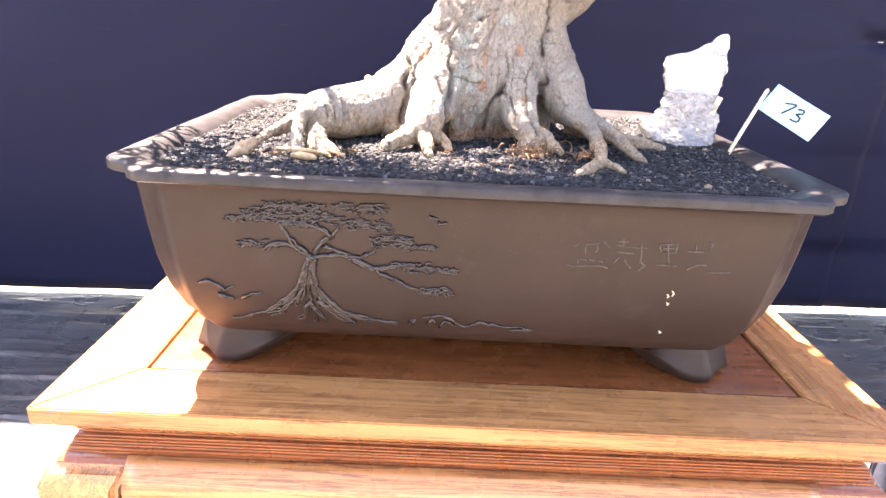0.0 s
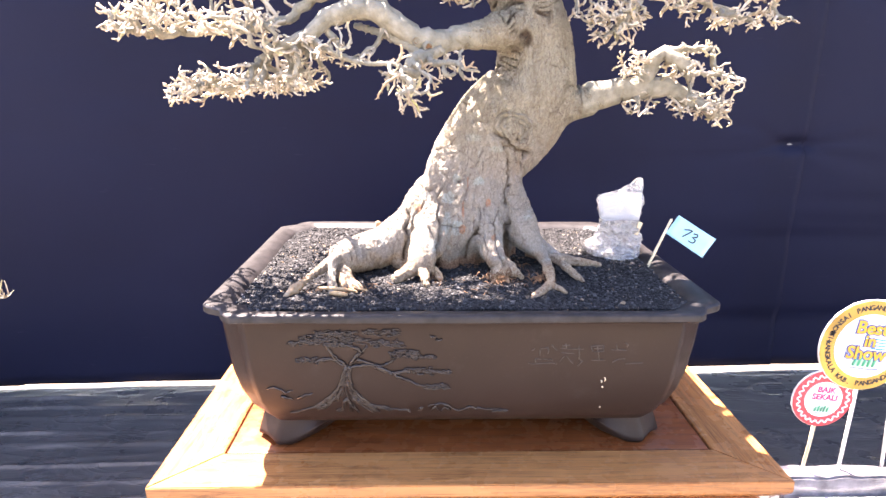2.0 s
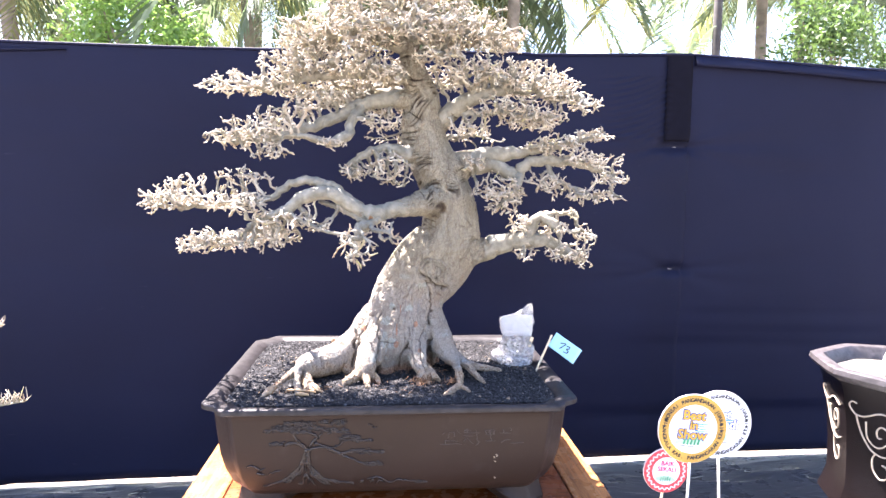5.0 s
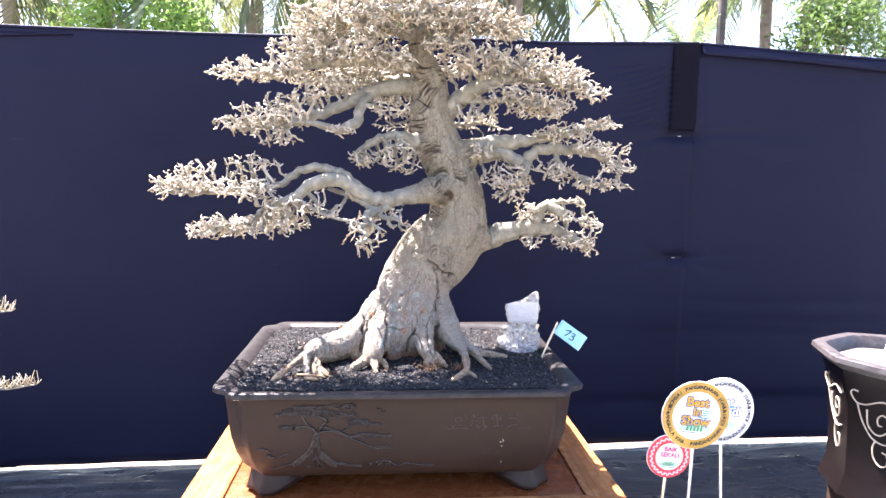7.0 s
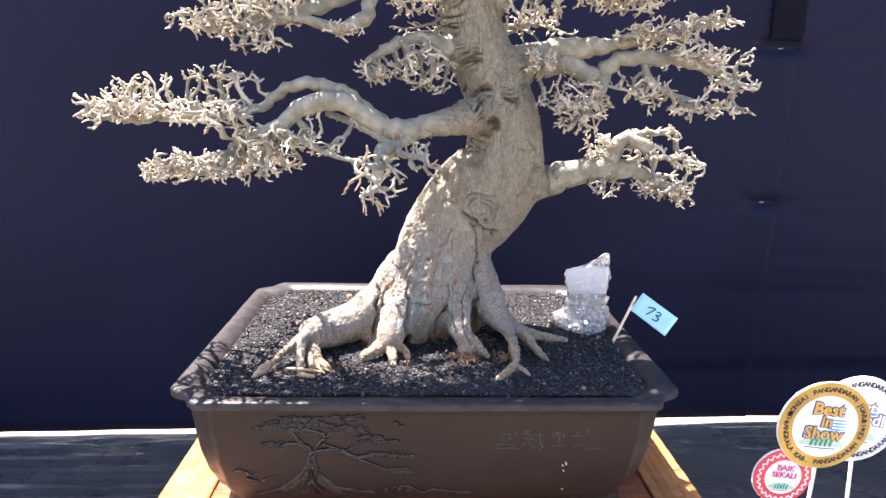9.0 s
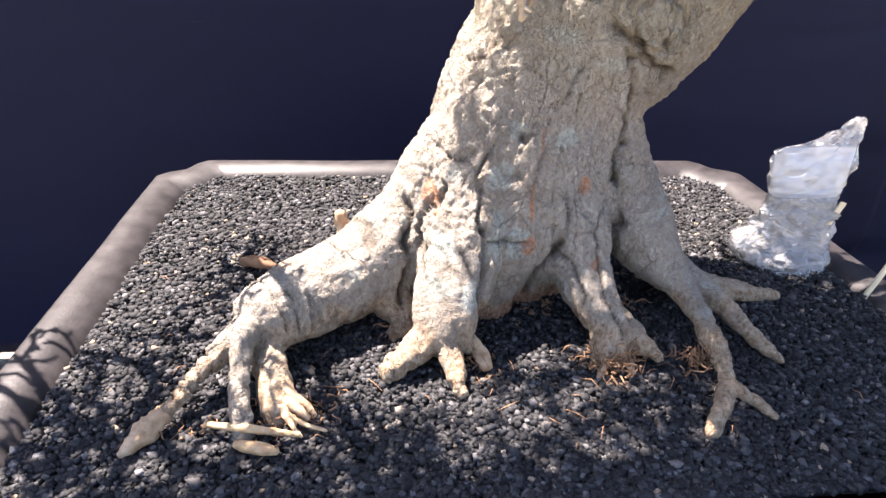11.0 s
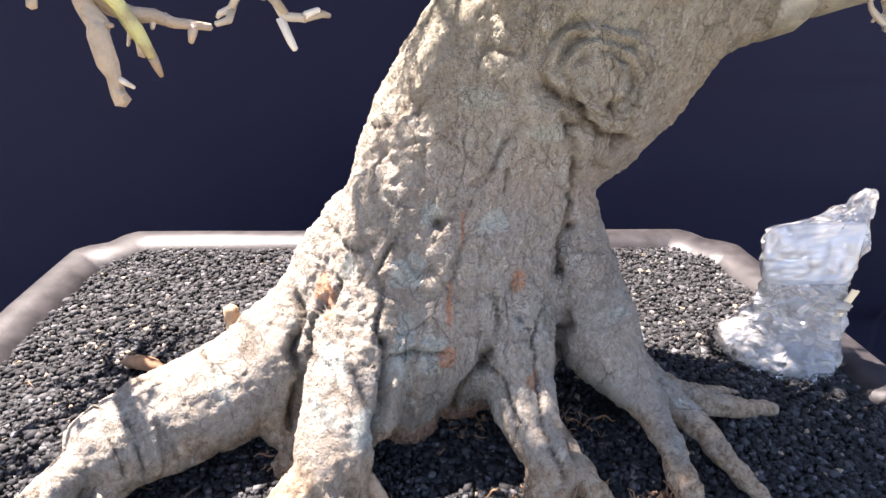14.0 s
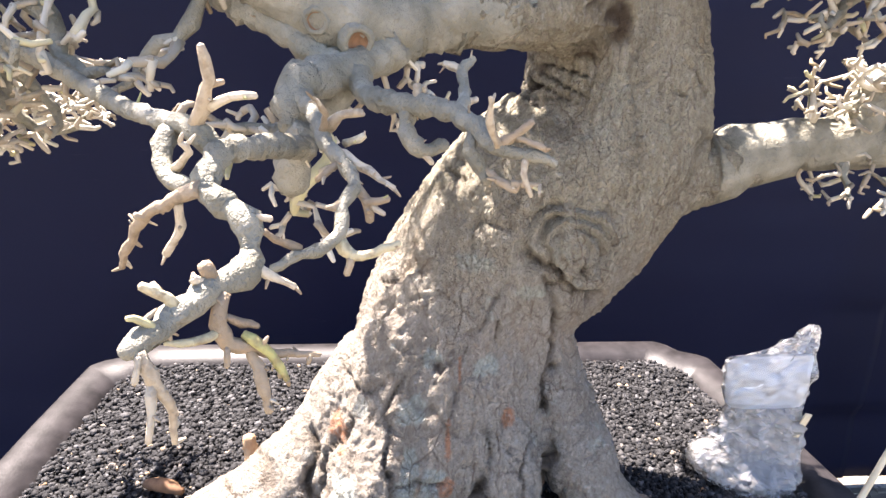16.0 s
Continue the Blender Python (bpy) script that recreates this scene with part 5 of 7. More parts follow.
    # lichen and rusty stains: rows of x, z, half width, half height
    lichen, rust = np.zeros(n), np.zeros(n)
    front = np.nonzero((co[:, 1] < 0.215) & (co[:, 2] > 1.22) & (co[:, 2] < 1.45))[0]
    rag = np.array([0.55 * nz((p[0] * 120, p[1] * 120, p[2] * 90)) + 0.45 * nz((p[0] * 330, p[1] * 330, p[2] * 330)) for p in co[front]])
    for field, spots in ((lichen, LICHEN), (rust, RUST)):
        for px, pz, rx, rz in spots:
            e = ((co[front, 0] - px) / rx) ** 2 + ((co[front, 2] - pz) / rz) ** 2 + 1.1 * rag
            field[front] = np.maximum(field[front], np.clip((1.0 - e) / 0.35, 0, 1))
    for name, val in (("crack_shade", crack_shade), ("low", low), ("foot", foot), ("lichen", lichen), ("rust", rust)):
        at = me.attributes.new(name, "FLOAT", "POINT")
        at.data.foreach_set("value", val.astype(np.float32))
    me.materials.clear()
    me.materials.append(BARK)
    me.polygons.foreach_set("use_smooth", np.ones(len(me.polygons), bool))
    me.update()
    part("trunk", me, tree, "thick pale grey furrowed trunk with splayed surface roots")
    # free-standing root legs and toes, and the split ends of the cut roots
    for pts in ([(-0.170, 0.104, 1.243, 0.0090), (-0.1735, 0.090, 1.2405, 0.0074), (-0.1740, 0.075, 1.2335, 0.0060), (-0.1728, 0.058, 1.2245, 0.0053), (-0.1705, 0.046, 1.2150, 0.0058), (-0.1690, 0.042, 1.2080, 0.0066)],
                [(-0.212, 0.053, 1.2190, 0.0050), (-0.219, 0.045, 1.2150, 0.0062), (-0.226, 0.038, 1.2105, 0.0044), (-0.231, 0.034, 1.2070, 0.0024)],
                [(-0.150, 0.068, 1.2200, 0.0052), (-0.143, 0.061, 1.2185, 0.0034), (-0.136, 0.057, 1.2150, 0.0024), (-0.131, 0.053, 1.2110, 0.0014)],
                [(-0.149, 0.061, 1.2170, 0.0046), (-0.142, 0.055, 1.2165, 0.0030), (-0.135, 0.050, 1.2125, 0.0018)],
                [(-0.150, 0.056, 1.2150, 0.0040), (-0.1455, 0.048, 1.2150, 0.0022), (-0.142, 0.042, 1.2135, 0.0014), (-0.1375, 0.037, 1.2120, 0.0009)],
                [(-0.041, 0.106, 1.2260, 0.0060), (-0.034, 0.099, 1.2235, 0.0036), (-0.0285, 0.093, 1.2190, 0.0030), (-0.0265, 0.087, 1.2125, 0.0026)],
                [(-0.034, 0.101, 1.2205, 0.0030), (-0.033, 0.092, 1.2185, 0.0026), (-0.0285, 0.085, 1.2140, 0.0022)],
                [(0.070, 0.098, 1.2245, 0.0044), (0.080, 0.0915, 1.2215, 0.0030), (0.0875, 0.0885, 1.2170, 0.0018)],
                [(0.060, 0.093, 1.2190, 0.0042), (0.064, 0.085, 1.2150, 0.0030), (0.066, 0.079, 1.2105, 0.0016)],
                [(0.051, 0.092, 1.2170, 0.0044), (0.047, 0.083, 1.2140, 0.0030), (0.042, 0.076, 1.2110, 0.0016)],
                [(-0.118, 0.193, 1.2460, 0.0050), (-0.121, 0.198, 1.2650, 0.0046), (-0.1215, 0.199, 1.2700, 0.0040)]):
        tt = Tubes(12)
        s = spline(pts, 0.0022)
        tt.add(s[:, :3], s[:, 3] * np.array([1 + 0.16 * nz((p[0] * 130, p[1] * 130, p[2] * 130)) + 0.07 * nz((p[0] * 420, p[1] * 420, p[2] * 420)) for p in s]), 0.10, rng)
        part("root", tt.mesh("root", BARK if pts[0][3] > 0.0085 or pts[0][2] > 1.25 else TOE), tree)
    # torn root ends lying on the grit
    for pts in ([(-0.190, 0.046, 1.2155, 0.0016), (-0.165, 0.040, 1.2165, 0.0024), (-0.138, 0.036, 1.2145, 0.0014)],
                [(-0.172, 0.033, 1.2125, 0.0022), (-0.160, 0.029, 1.2135, 0.0036), (-0.149, 0.027, 1.2125, 0.0020)],
                [(-0.150, 0.055, 1.2155, 0.0012), (-0.138, 0.044, 1.2155, 0.0014), (-0.124, 0.038, 1.2145, 0.0008)],
                [(-0.203, 0.226, 1.2145, 0.003), (-0.190, 0.221, 1.2165, 0.005), (-0.174, 0.216, 1.2145, 0.003)]):
        tt = Tubes(9)
        s = spline(pts, 0.003)
        tt.add(s[:, :3], s[:, 3], 0.10, rng)
        part("root", tt.mesh("root", ROOT if pts[0][1] < 0.2 else FIBRE), tree, "broken yellowish root end" if pts[0][1] < 0.2 else "")
    # hair roots hanging from the cut ends
    tt = Tubes(4)
    for cx, cy, cz, k, wide in ((0.052, 0.088, 1.218, 150, 0.0085), (0.066, 0.096, 1.220, 60, 0.007), (0.112, 0.088, 1.216, 60, 0.008), (-0.036, 0.092, 1.215, 26, 0.006), (-0.135, 0.060, 1.213, 26, 0.008),
                                (-0.155, 0.050, 1.212, 20, 0.009), (0.02, 0.155, 1.213, 26, 0.010), (-0.08, 0.135, 1.214, 24, 0.008), (0.085, 0.150, 1.214, 24, 0.009), (-0.20, 0.05, 1.213, 12, 0.008)):
        for _ in range(k):
            p = np.array([cx, cy, cz]) + rng.normal(0, wide, 3) * (1, 0.8, 0.25)
            way = rng.normal(0, 1, 3) * (1, 1, 0.5) + (0, -0.7, -0.3)
            pts = [p]
            for _q in range(int(rng.integers(3, 6))):
                way = way / (np.linalg.norm(way) + 1e-9) + rng.normal(0, 0.75, 3)
                p = p + way / (np.linalg.norm(way) + 1e-9) * rng.uniform(0.0018, 0.0036)
                p[2] = max(p[2], soil_height(p[0], p[1]) + 0.0008)
                pts.append(p)
            q = spline(pts, 0.002)
            tt.add(q, np.linspace(rng.uniform(0.0004, 0.0010), 0.00022, len(q)))
    ob = part("hair_root_tuft", tt.mesh("hair_root_tuft", FIBRE), tree, "fine brown hair roots")
    ob["kind"] = "stuff"


def grow(seed_path, pads, rng, spacing=0.0125, step=0.0085, forks=(), reach=0.075, lumpy=-0.04):
    """Branches creep from a first limb towards scattered buds inside ellipsoid pads. Gives nodes, parents."""
    buds = []
    for c, r in pads:
        n = int(4.19 * r[0] * r[1] * r[2] / spacing ** 3 * 0.95)
        q = rng.normal(size=(n, 3))
        q /= np.linalg.norm(q, axis=1)[:, None]
        q *= rng.random((n, 1)) ** 0.42
        q[:, 2] *= np.where(q[:, 2] < 0, 0.75, 1.0)
        w = np.array([noise.noise(Vector(p) * 2.5 + Vector(c) * 20) for p in q])
        q = q[w > lumpy] * (1 + 0.55 * w[w > lumpy])[:, None]
        buds.append(np.array(c) + q * np.array(r))
    buds = np.concatenate(buds)
    buds = buds[buds[:, 1] > -0.085]
    nodes = [p for p in seed_path]
    parent = [-1] + list(range(len(seed_path) - 1))
    for k, q in forks:
        for i, p in enumerate(q):
            parent.append(k if i == 0 else len(nodes) - 1)
            nodes.append(p)
    N = np.array(nodes)
    D = np.linalg.norm(buds[:, None] - N[None], axis=2)
    near, nd = D.argmin(1), D.min(1)
    for it in range(90):
        live = nd < reach if it < 60 else nd < reach * 2.2
        if not live.any():
            reach *= 1.5
            if reach > 0.5:
                break
            continue
        grew = {}
        for b in np.nonzero(live)[0]:
            v = buds[b] - N[near[b]]
            grew.setdefault(int(near[b]), []).append(v / (np.linalg.norm(v) + 1e-9))
        fresh = []
        for k, vs in grew.items():
            v = np.mean(vs, axis=0) + rng.normal(0, 0.42, 3) * (1, 1, 0.7)
            v /= np.linalg.norm(v) + 1e-9
            fresh.append((k, N[k] + v * step * rng.uniform(0.8, 1.15)))
        base = len(N)
        F = np.array([p for _, p in fresh])
        parent += [k for k, _ in fresh]
        N = np.vstack([N, F])
        D = np.linalg.norm(buds[:, None] - F[None], axis=2)
        j = D.argmin(1)
        m = D[np.arange(len(buds)), j]
        better = m < nd
        near[better], nd[better] = base + j[better], m[better]
        keep = nd > step * 0.95
        buds, near, nd = buds[keep], near[keep], nd[keep]
        if len(buds) == 0:
            break
    return N, np.array(parent)


def knots(rng, n, amp):
    """Smooth random swelling along a limb, one wave about every three rings."""
    m = max(2, n // 3 + 1)
    return 1 + amp * np.interp(np.linspace(0, m - 1, n), np.arange(m), rng.standard_normal(m).clip(-1.6, 1.6))


def build_branch(tree, rows, pads, seed, more=(), label="", spacing=0.0113, step=0.0086):
    """A limb along rows (x, y, z, radius), its side limbs, and the clipped twigs that fill its pads."""
    rng = np.random.default_rng(seed)
    pads = [(c, (r[0] * 1.03, r[1], r[2] * 1.18)) for c, r in pads]
    s = spline(rows, 0.009)
    s[1:-1, :3] += rng.normal(0, 0.0020, (len(s) - 2, 3))
    limb, twig = Tubes(10), Tubes(5)
    forks, first, nodes = [], [], s[:, :3]
    for side in more:
        q = spline(side, 0.009)
        q[1:-1, :3] += rng.normal(0, 0.0022, (len(q) - 2, 3))
        limb.add(q[:, :3], q[:, 3] * knots(rng, len(q), 0.12), 0.045, rng)
        k = int(np.linalg.norm(nodes - q[0, :3], axis=1).argmin())
        forks.append((k, q[1:, :3]))
        first += list(q[1:, 3])
        nodes = np.vstack([nodes, q[1:, :3]])
    n0 = len(nodes)
    N, par = grow(s[:, :3], pads, rng, spacing, step, forks, 0.075, -0.12)
    n = len(N)
    kids = [[] for _ in range(n)]
    for i in range(1, n):
        kids[par[i]].append(i)
    load = np.zeros(n)
    for i in range(n - 1, -1, -1):
        if not kids[i]:
            load[i] = 1
        if par[i] >= 0:
            load[par[i]] += load[i]
    rad = np.minimum(0.00150 * load ** 0.44, 0.0075)
    rad[:n0] = np.concatenate([s[:, 3], first]) if first else s[:, 3]
    limb.add(s[:, :3], s[:, 3] * knots(rng, len(s), 0.09), 0.04, rng)
    stack = [(i, k) for i in range(n) for k in kids[i] if (i < n0 and k >= n0)]
    chains = []
    while stack:
        a, b = stack.pop()
        ch = [a, b]
        while kids[ch[-1]]:
            ks = sorted(kids[ch[-1]], key=lambda q: -load[q])
            for q in ks[1:]:
                stack.append((ch[-1], q))
            ch.append(ks[0])
        chains.append(ch)
    for ch in chains:
        p = N[ch].copy()
        if len(p) > 2:
            p[1:-1] = p[1:-1] * 0.7 + 0.15 * (p[:-2] + p[2:])
        r = rad[ch].copy()
        r[0] = min(r[0], r[1] * 1.25)
        # twigs thicken in knots and end in blunt clipped tips
        r *= 1 + 0.18 * rng.standard_normal(len(r))
        r = np.maximum(r, 0.0010)
        if r[1] > 0.0026 and len(p) > 3:
            limb.add(p, r, 0.09, rng)
        else:
            twig.add(p, r)
    # clipped spurs
    for i in range(n0, n):
        cnt = 2 if not kids[i] else (1 if load[i] < 12 and rng.random() < 0.6 else 0)
        back = N[i] - N[par[i]]
        back = back / (np.linalg.norm(back) + 1e-9)
        for _ in range(cnt):
            d = back * 0.7 + rng.normal(0, 0.75, 3) * (1, 1, 0.7)
            d /= np.linalg.norm(d)
            l = rng.uniform(0.004, 0.0105)
            bend = rng.normal(0, 0.0014, 3)
            w = rng.uniform(0.85, 1.2)
            twig.add([N[i] - d * 0.001, N[i] + d * l * 0.5 + bend, N[i] + d * l], [0.0014 * w, 0.00125 * w, 0.0009 * w])
    br = part("branch", limb.mesh("branch", LIMB), tree, label)
    tw = part("twig_spray", twig.mesh("twig_spray", TWIG), br, "dense pale leafless twigs with clipped tips")
    tw["kind"] = "stuff"


class Shoot:
    """A gnarled side shoot built twig by twig, each a knotty tapered tube with a blunt clipped end."""

    def __init__(self, seed):
        self.rng, self.wood, self.young = np.random.default_rng(seed), Tubes(10), Tubes(7)

    def twig(self, *rows):
        s = spline(rows, 0.0022)
        thick = max(r[3] for r in rows) > 0.0019
        u = np.arange(len(s))
        knot = 1 + 0.09 * np.sin(u * self.rng.uniform(1.1, 1.7) + self.rng.uniform(0, 6)) + 0.08 * self.rng.standard_normal(len(s))
        s[1:-1, :3] += self.rng.normal(0, 0.00022, (len(s) - 2, 3))
        (self.wood if thick else self.young).add(s[:, :3], s[:, 3] * knot, 0.06, self.rng)
        # buds and short snags
        for i in range(2, len(s)):
            if self.rng.random() < (0.20 if thick else 0.34):
                way = s[i, :3] - s[i - 1, :3]
                way = way / (np.linalg.norm(way) + 1e-9) * 0.5 + self.rng.normal(0, 0.7, 3)
                way /= np.linalg.norm(way)
                l, r = s[i, 3] + self.rng.uniform(0.0006, 0.0030), self.rng.uniform(0.0003, 0.0006)
                self.young.add([s[i, :3], s[i, :3] + way * l * 0.6, s[i, :3] + way * l], [r * 1.3, r, r * 0.6])
        return self

    def done(self, tree, label):
        br = part("branch", self.wood.mesh("branch", LIMB), tree, label)
        tw = part("twig_spray", self.young.mesh("twig_spray", SHOOT), br, "short brown and olive clipped shoots")
        tw["kind"] = "stuff"


def build_front_shoots(tree):
    """Shoots of the lowest left limb that hang forward of the trunk."""
    f = Shoot(3)
    f.twig((-0.022, 0.118, 1.526, 0.0110), (-0.0289, 0.112, 1.5209, 0.0090), (-0.0428, 0.095, 1.5114, 0.0074), (-0.0553, 0.082, 1.5069, 0.0074), (-0.0647, 0.072, 1.5039, 0.0080), (-0.0666, 0.066, 1.4961, 0.0068), (-0.0670, 0.062, 1.4874, 0.0049))
    f.twig((-0.0020, 0.133, 1.531, 0.0120), (-0.0201, 0.120, 1.5250, 0.0094), (-0.0290, 0.109, 1.518, 0.0082), (-0.0325, 0.104, 1.5150, 0.0079))
    f.twig((-0.0515, 0.090, 1.5105, 0.0058), (-0.0640, 0.095, 1.5171, 0.0054), (-0.0765, 0.100, 1.5253, 0.0057), (-0.0904, 0.105, 1.5314, 0.0057), (-0.1024, 0.110, 1.5366, 0.0050), (-0.14, 0.13, 1.548, 0.004))
    f.twig((-0.0595, 0.050, 1.4909, 0.0046), (-0.0652, 0.054, 1.4795, 0.0064), (-0.0668, 0.057, 1.4671, 0.0060))
    f.done(tree, "stubby grey fork with a sawn-off end")
    f = Shoot(4)
    f.twig((-0.0600, 0.045, 1.4845, 0.0038), (-0.0655, 0.022, 1.4882, 0.0037), (-0.0696, 0.002, 1.4902, 0.0032), (-0.0727, -0.012, 1.4913, 0.0033), (-0.0745, -0.018, 1.4878, 0.0037), (-0.0753, -0.022, 1.4839, 0.0031), (-0.0694, -0.026, 1.4809, 0.0032))
    f.twig((-0.0720, -0.024, 1.4822, 0.0030), (-0.0694, -0.026, 1.4809, 0.0032), (-0.0649, -0.029, 1.4781, 0.0031), (-0.0629, -0.032, 1.4733, 0.0030), (-0.0635, -0.036, 1.4690, 0.0032), (-0.0680, -0.043, 1.4680, 0.0031), (-0.0720, -0.051, 1.4663, 0.0027), (-0.0755, -0.060, 1.4650, 0.0023), (-0.0776, -0.067, 1.4646, 0.0018))
    f.twig((-0.0632, -0.035, 1.4697, 0.0015), (-0.0574, -0.034, 1.4664, 0.0010), (-0.0536, -0.033, 1.4639, 0.0008))
    f.twig((-0.0657, -0.029, 1.4800, 0.0013), (-0.0618, -0.030, 1.4800, 0.0010), (-0.0587, -0.030, 1.4790, 0.0008))
    f.twig((-0.0753, -0.024, 1.4843, 0.0018), (-0.0852, -0.020, 1.4797, 0.0016), (-0.0925, -0.015, 1.4751, 0.0015), (-0.0975, -0.010, 1.4679, 0.0013), (-0.1023, -0.006, 1.4590, 0.0009))
    f.twig((-0.0819, -0.020, 1.4800, 0.0012), (-0.0825, -0.017, 1.4737, 0.0012), (-0.0853, -0.015, 1.4695, 0.0011), (-0.0882, -0.013, 1.4651, 0.0010))
    f.twig((-0.0906, -0.016, 1.4754, 0.0011), (-0.0929, -0.018, 1.4763, 0.0008))
    f.twig((-0.0688, -0.044, 1.4690, 0.0017), (-0.0694, -0.046, 1.4734, 0.0016))
    f.twig((-0.0691, -0.044, 1.4696, 0.0010), (-0.0712, -0.048, 1.4711, 0.0009))
    f.twig((-0.0731, -0.054, 1.4675, 0.0013), (-0.0747, -0.056, 1.4712, 0.0012), (-0.0775, -0.058, 1.4735, 0.0007))
    f.twig((-0.0748, -0.056, 1.4706, 0.0008), (-0.0766, -0.055, 1.4728, 0.0006))
    f.twig((-0.0749, -0.060, 1.4656, 0.0010), (-0.0764, -0.062, 1.4681, 0.0008), (-0.0780, -0.064, 1.4696, 0.0006))
    f.twig((-0.0758, -0.066, 1.4644, 0.0013), (-0.0743, -0.066, 1.4596, 0.0012), (-0.0729, -0.065, 1.4557, 0.0011), (-0.0719, -0.064, 1.4504, 0.0009), (-0.0721, -0.064, 1.4444, 0.0006))
    f.twig((-0.0741, -0.066, 1.4580, 0.0010), (-0.0741, -0.068, 1.4530, 0.0008), (-0.0744, -0.070, 1.4485, 0.0006))
    f.twig((-0.0755, -0.067, 1.4640, 0.0008), (-0.0759, -0.069, 1.4597, 0.0006))
    f.twig((-0.0664, -0.045, 1.4669, 0.0018), (-0.0669, -0.048, 1.4613, 0.0018), (-0.0655, -0.047, 1.4570, 0.0017), (-0.0614, -0.045, 1.4547, 0.0014), (-0.0567, -0.042, 1.4514, 0.0011), (-0.0521, -0.040, 1.4507, 0.0008), (-0.0476, -0.039, 1.4498, 0.0006))
    f.twig((-0.0620, -0.045, 1.4547, 0.0013), (-0.0593, -0.047, 1.4490, 0.0013), (-0.0580, -0.048, 1.4442, 0.0012), (-0.0576, -0.048, 1.4410, 0.0010))
    f.twig((-0.0627, -0.046, 1.4584, 0.0012), (-0.0579, -0.045, 1.4533, 0.0012), (-0.0559, -0.044, 1.4501, 0.0011), (-0.0544, -0.044, 1.4463, 0.0007))
    f.twig((-0.0669, -0.048, 1.4600, 0.0012), (-0.0709, -0.053, 1.4599, 0.0009), (-0.0742, -0.058, 1.4620, 0.0006))
    f.twig((-0.0737, -0.057, 1.4617, 0.0006), (-0.0739, -0.056, 1.4661, 0.0004))
    f.twig((-0.0657, -0.047, 1.4627, 0.0010), (-0.0631, -0.044, 1.4599, 0.0010), (-0.0601, -0.043, 1.4586, 0.0006))
    f.twig((-0.0656, -0.048, 1.4568, 0.0008), (-0.0654, -0.050, 1.4527, 0.0006))
    f.twig((-0.0572, -0.043, 1.4516, 0.0009), (-0.0559, -0.043, 1.4464, 0.0006))
    # its upper fork
    f.twig((-0.0740, -0.012, 1.4917, 0.0028), (-0.0808, -0.008, 1.4961, 0.0028), (-0.0894, 0.000, 1.4969, 0.0026), (-0.0977, 0.010, 1.4972, 0.0025), (-0.1183, 0.040, 1.4983, 0.0028), (-0.15, 0.075, 1.506, 0.0032), (-0.19, 0.085, 1.526, 0.004))
    f.twig((-0.0876, -0.004, 1.4949, 0.0026), (-0.0878, -0.010, 1.4897, 0.0024), (-0.0837, -0.017, 1.4848, 0.0022), (-0.0775, -0.021, 1.4837, 0.0021))
    f.twig((-0.0795, -0.010, 1.4972, 0.0019), (-0.0757, -0.014, 1.5038, 0.0017), (-0.0741, -0.016, 1.5103, 0.0014), (-0.0746, -0.018, 1.5158, 0.0010))
    f.twig((-0.0750, -0.013, 1.5018, 0.0013), (-0.0695, -0.014, 1.5041, 0.0012), (-0.0636, -0.015, 1.5049, 0.0008))
    f.twig((-0.0748, -0.015, 1.5071, 0.0010), (-0.0709, -0.015, 1.5079, 0.0008))
    f.twig((-0.0868, -0.004, 1.4959, 0.0014), (-0.0847, -0.002, 1.5007, 0.0011), (-0.0820, 0.000, 1.5013, 0.0009))
    f.twig((-0.0832, -0.016, 1.4873, 0.0012), (-0.0784, -0.020, 1.4921, 0.0009), (-0.0797, -0.022, 1.4946, 0.0006))
    f.done(tree, "drooping grey front shoot with clipped olive tips")
    f = Shoot(5)
    f.twig((-0.0640, 0.068, 1.5000, 0.0036), (-0.0560, 0.045, 1.4952, 0.0030), (-0.0520, 0.030, 1.4889, 0.0027), (-0.0461, 0.018, 1.4847, 0.0024), (-0.0419, 0.010, 1.4795, 0.0021), (-0.0451, 0.002, 1.4747, 0.0020), (-0.0456, -0.004, 1.4687, 0.0023), (-0.0491, -0.008, 1.4657, 0.0018), (-0.0545, -0.012, 1.4650, 0.0016), (-0.0615, -0.018, 1.4630, 0.0011))
    f.twig((-0.0456, -0.004, 1.4666, 0.0018), (-0.0418, -0.005, 1.4621, 0.0017), (-0.0356, -0.006, 1.4636, 0.0014), (-0.0291, -0.006, 1.4665, 0.0009))
    f.twig((-0.0422, -0.005, 1.4621, 0.0014), (-0.0436, -0.006, 1.4573, 0.0009))
    f.twig((-0.0555, -0.010, 1.4659, 0.0013), (-0.0605, -0.014, 1.4694, 0.0011), (-0.0627, -0.018, 1.4727, 0.0008))
    f.twig((-0.0490, 0.024, 1.4876, 0.0016), (-0.0402, 0.018, 1.4831, 0.0014), (-0.0306, 0.012, 1.4778, 0.0008))
    f.twig((-0.0419, 0.010, 1.4790, 0.0016), (-0.0380, 0.008, 1.4745, 0.0013), (-0.0321, 0.006, 1.4761, 0.0010))
    f.twig((-0.0391, 0.008, 1.4758, 0.0015), (-0.0375, 0.008, 1.4688, 0.0013))
    f.twig((-0.0375, 0.008, 1.4742, 0.0011), (-0.0334, 0.006, 1.4714, 0.0008))
    f.twig((-0.0523, 0.034, 1.4910, 0.0018), (-0.0475, 0.030, 1.4968, 0.0016), (-0.0404, 0.026, 1.4982, 0.0012))
    f.twig((-0.0532, 0.034, 1.4901, 0.0014), (-0.0513, 0.024, 1.4981, 0.0010), (-0.0546, 0.020, 1.5028, 0.0007))
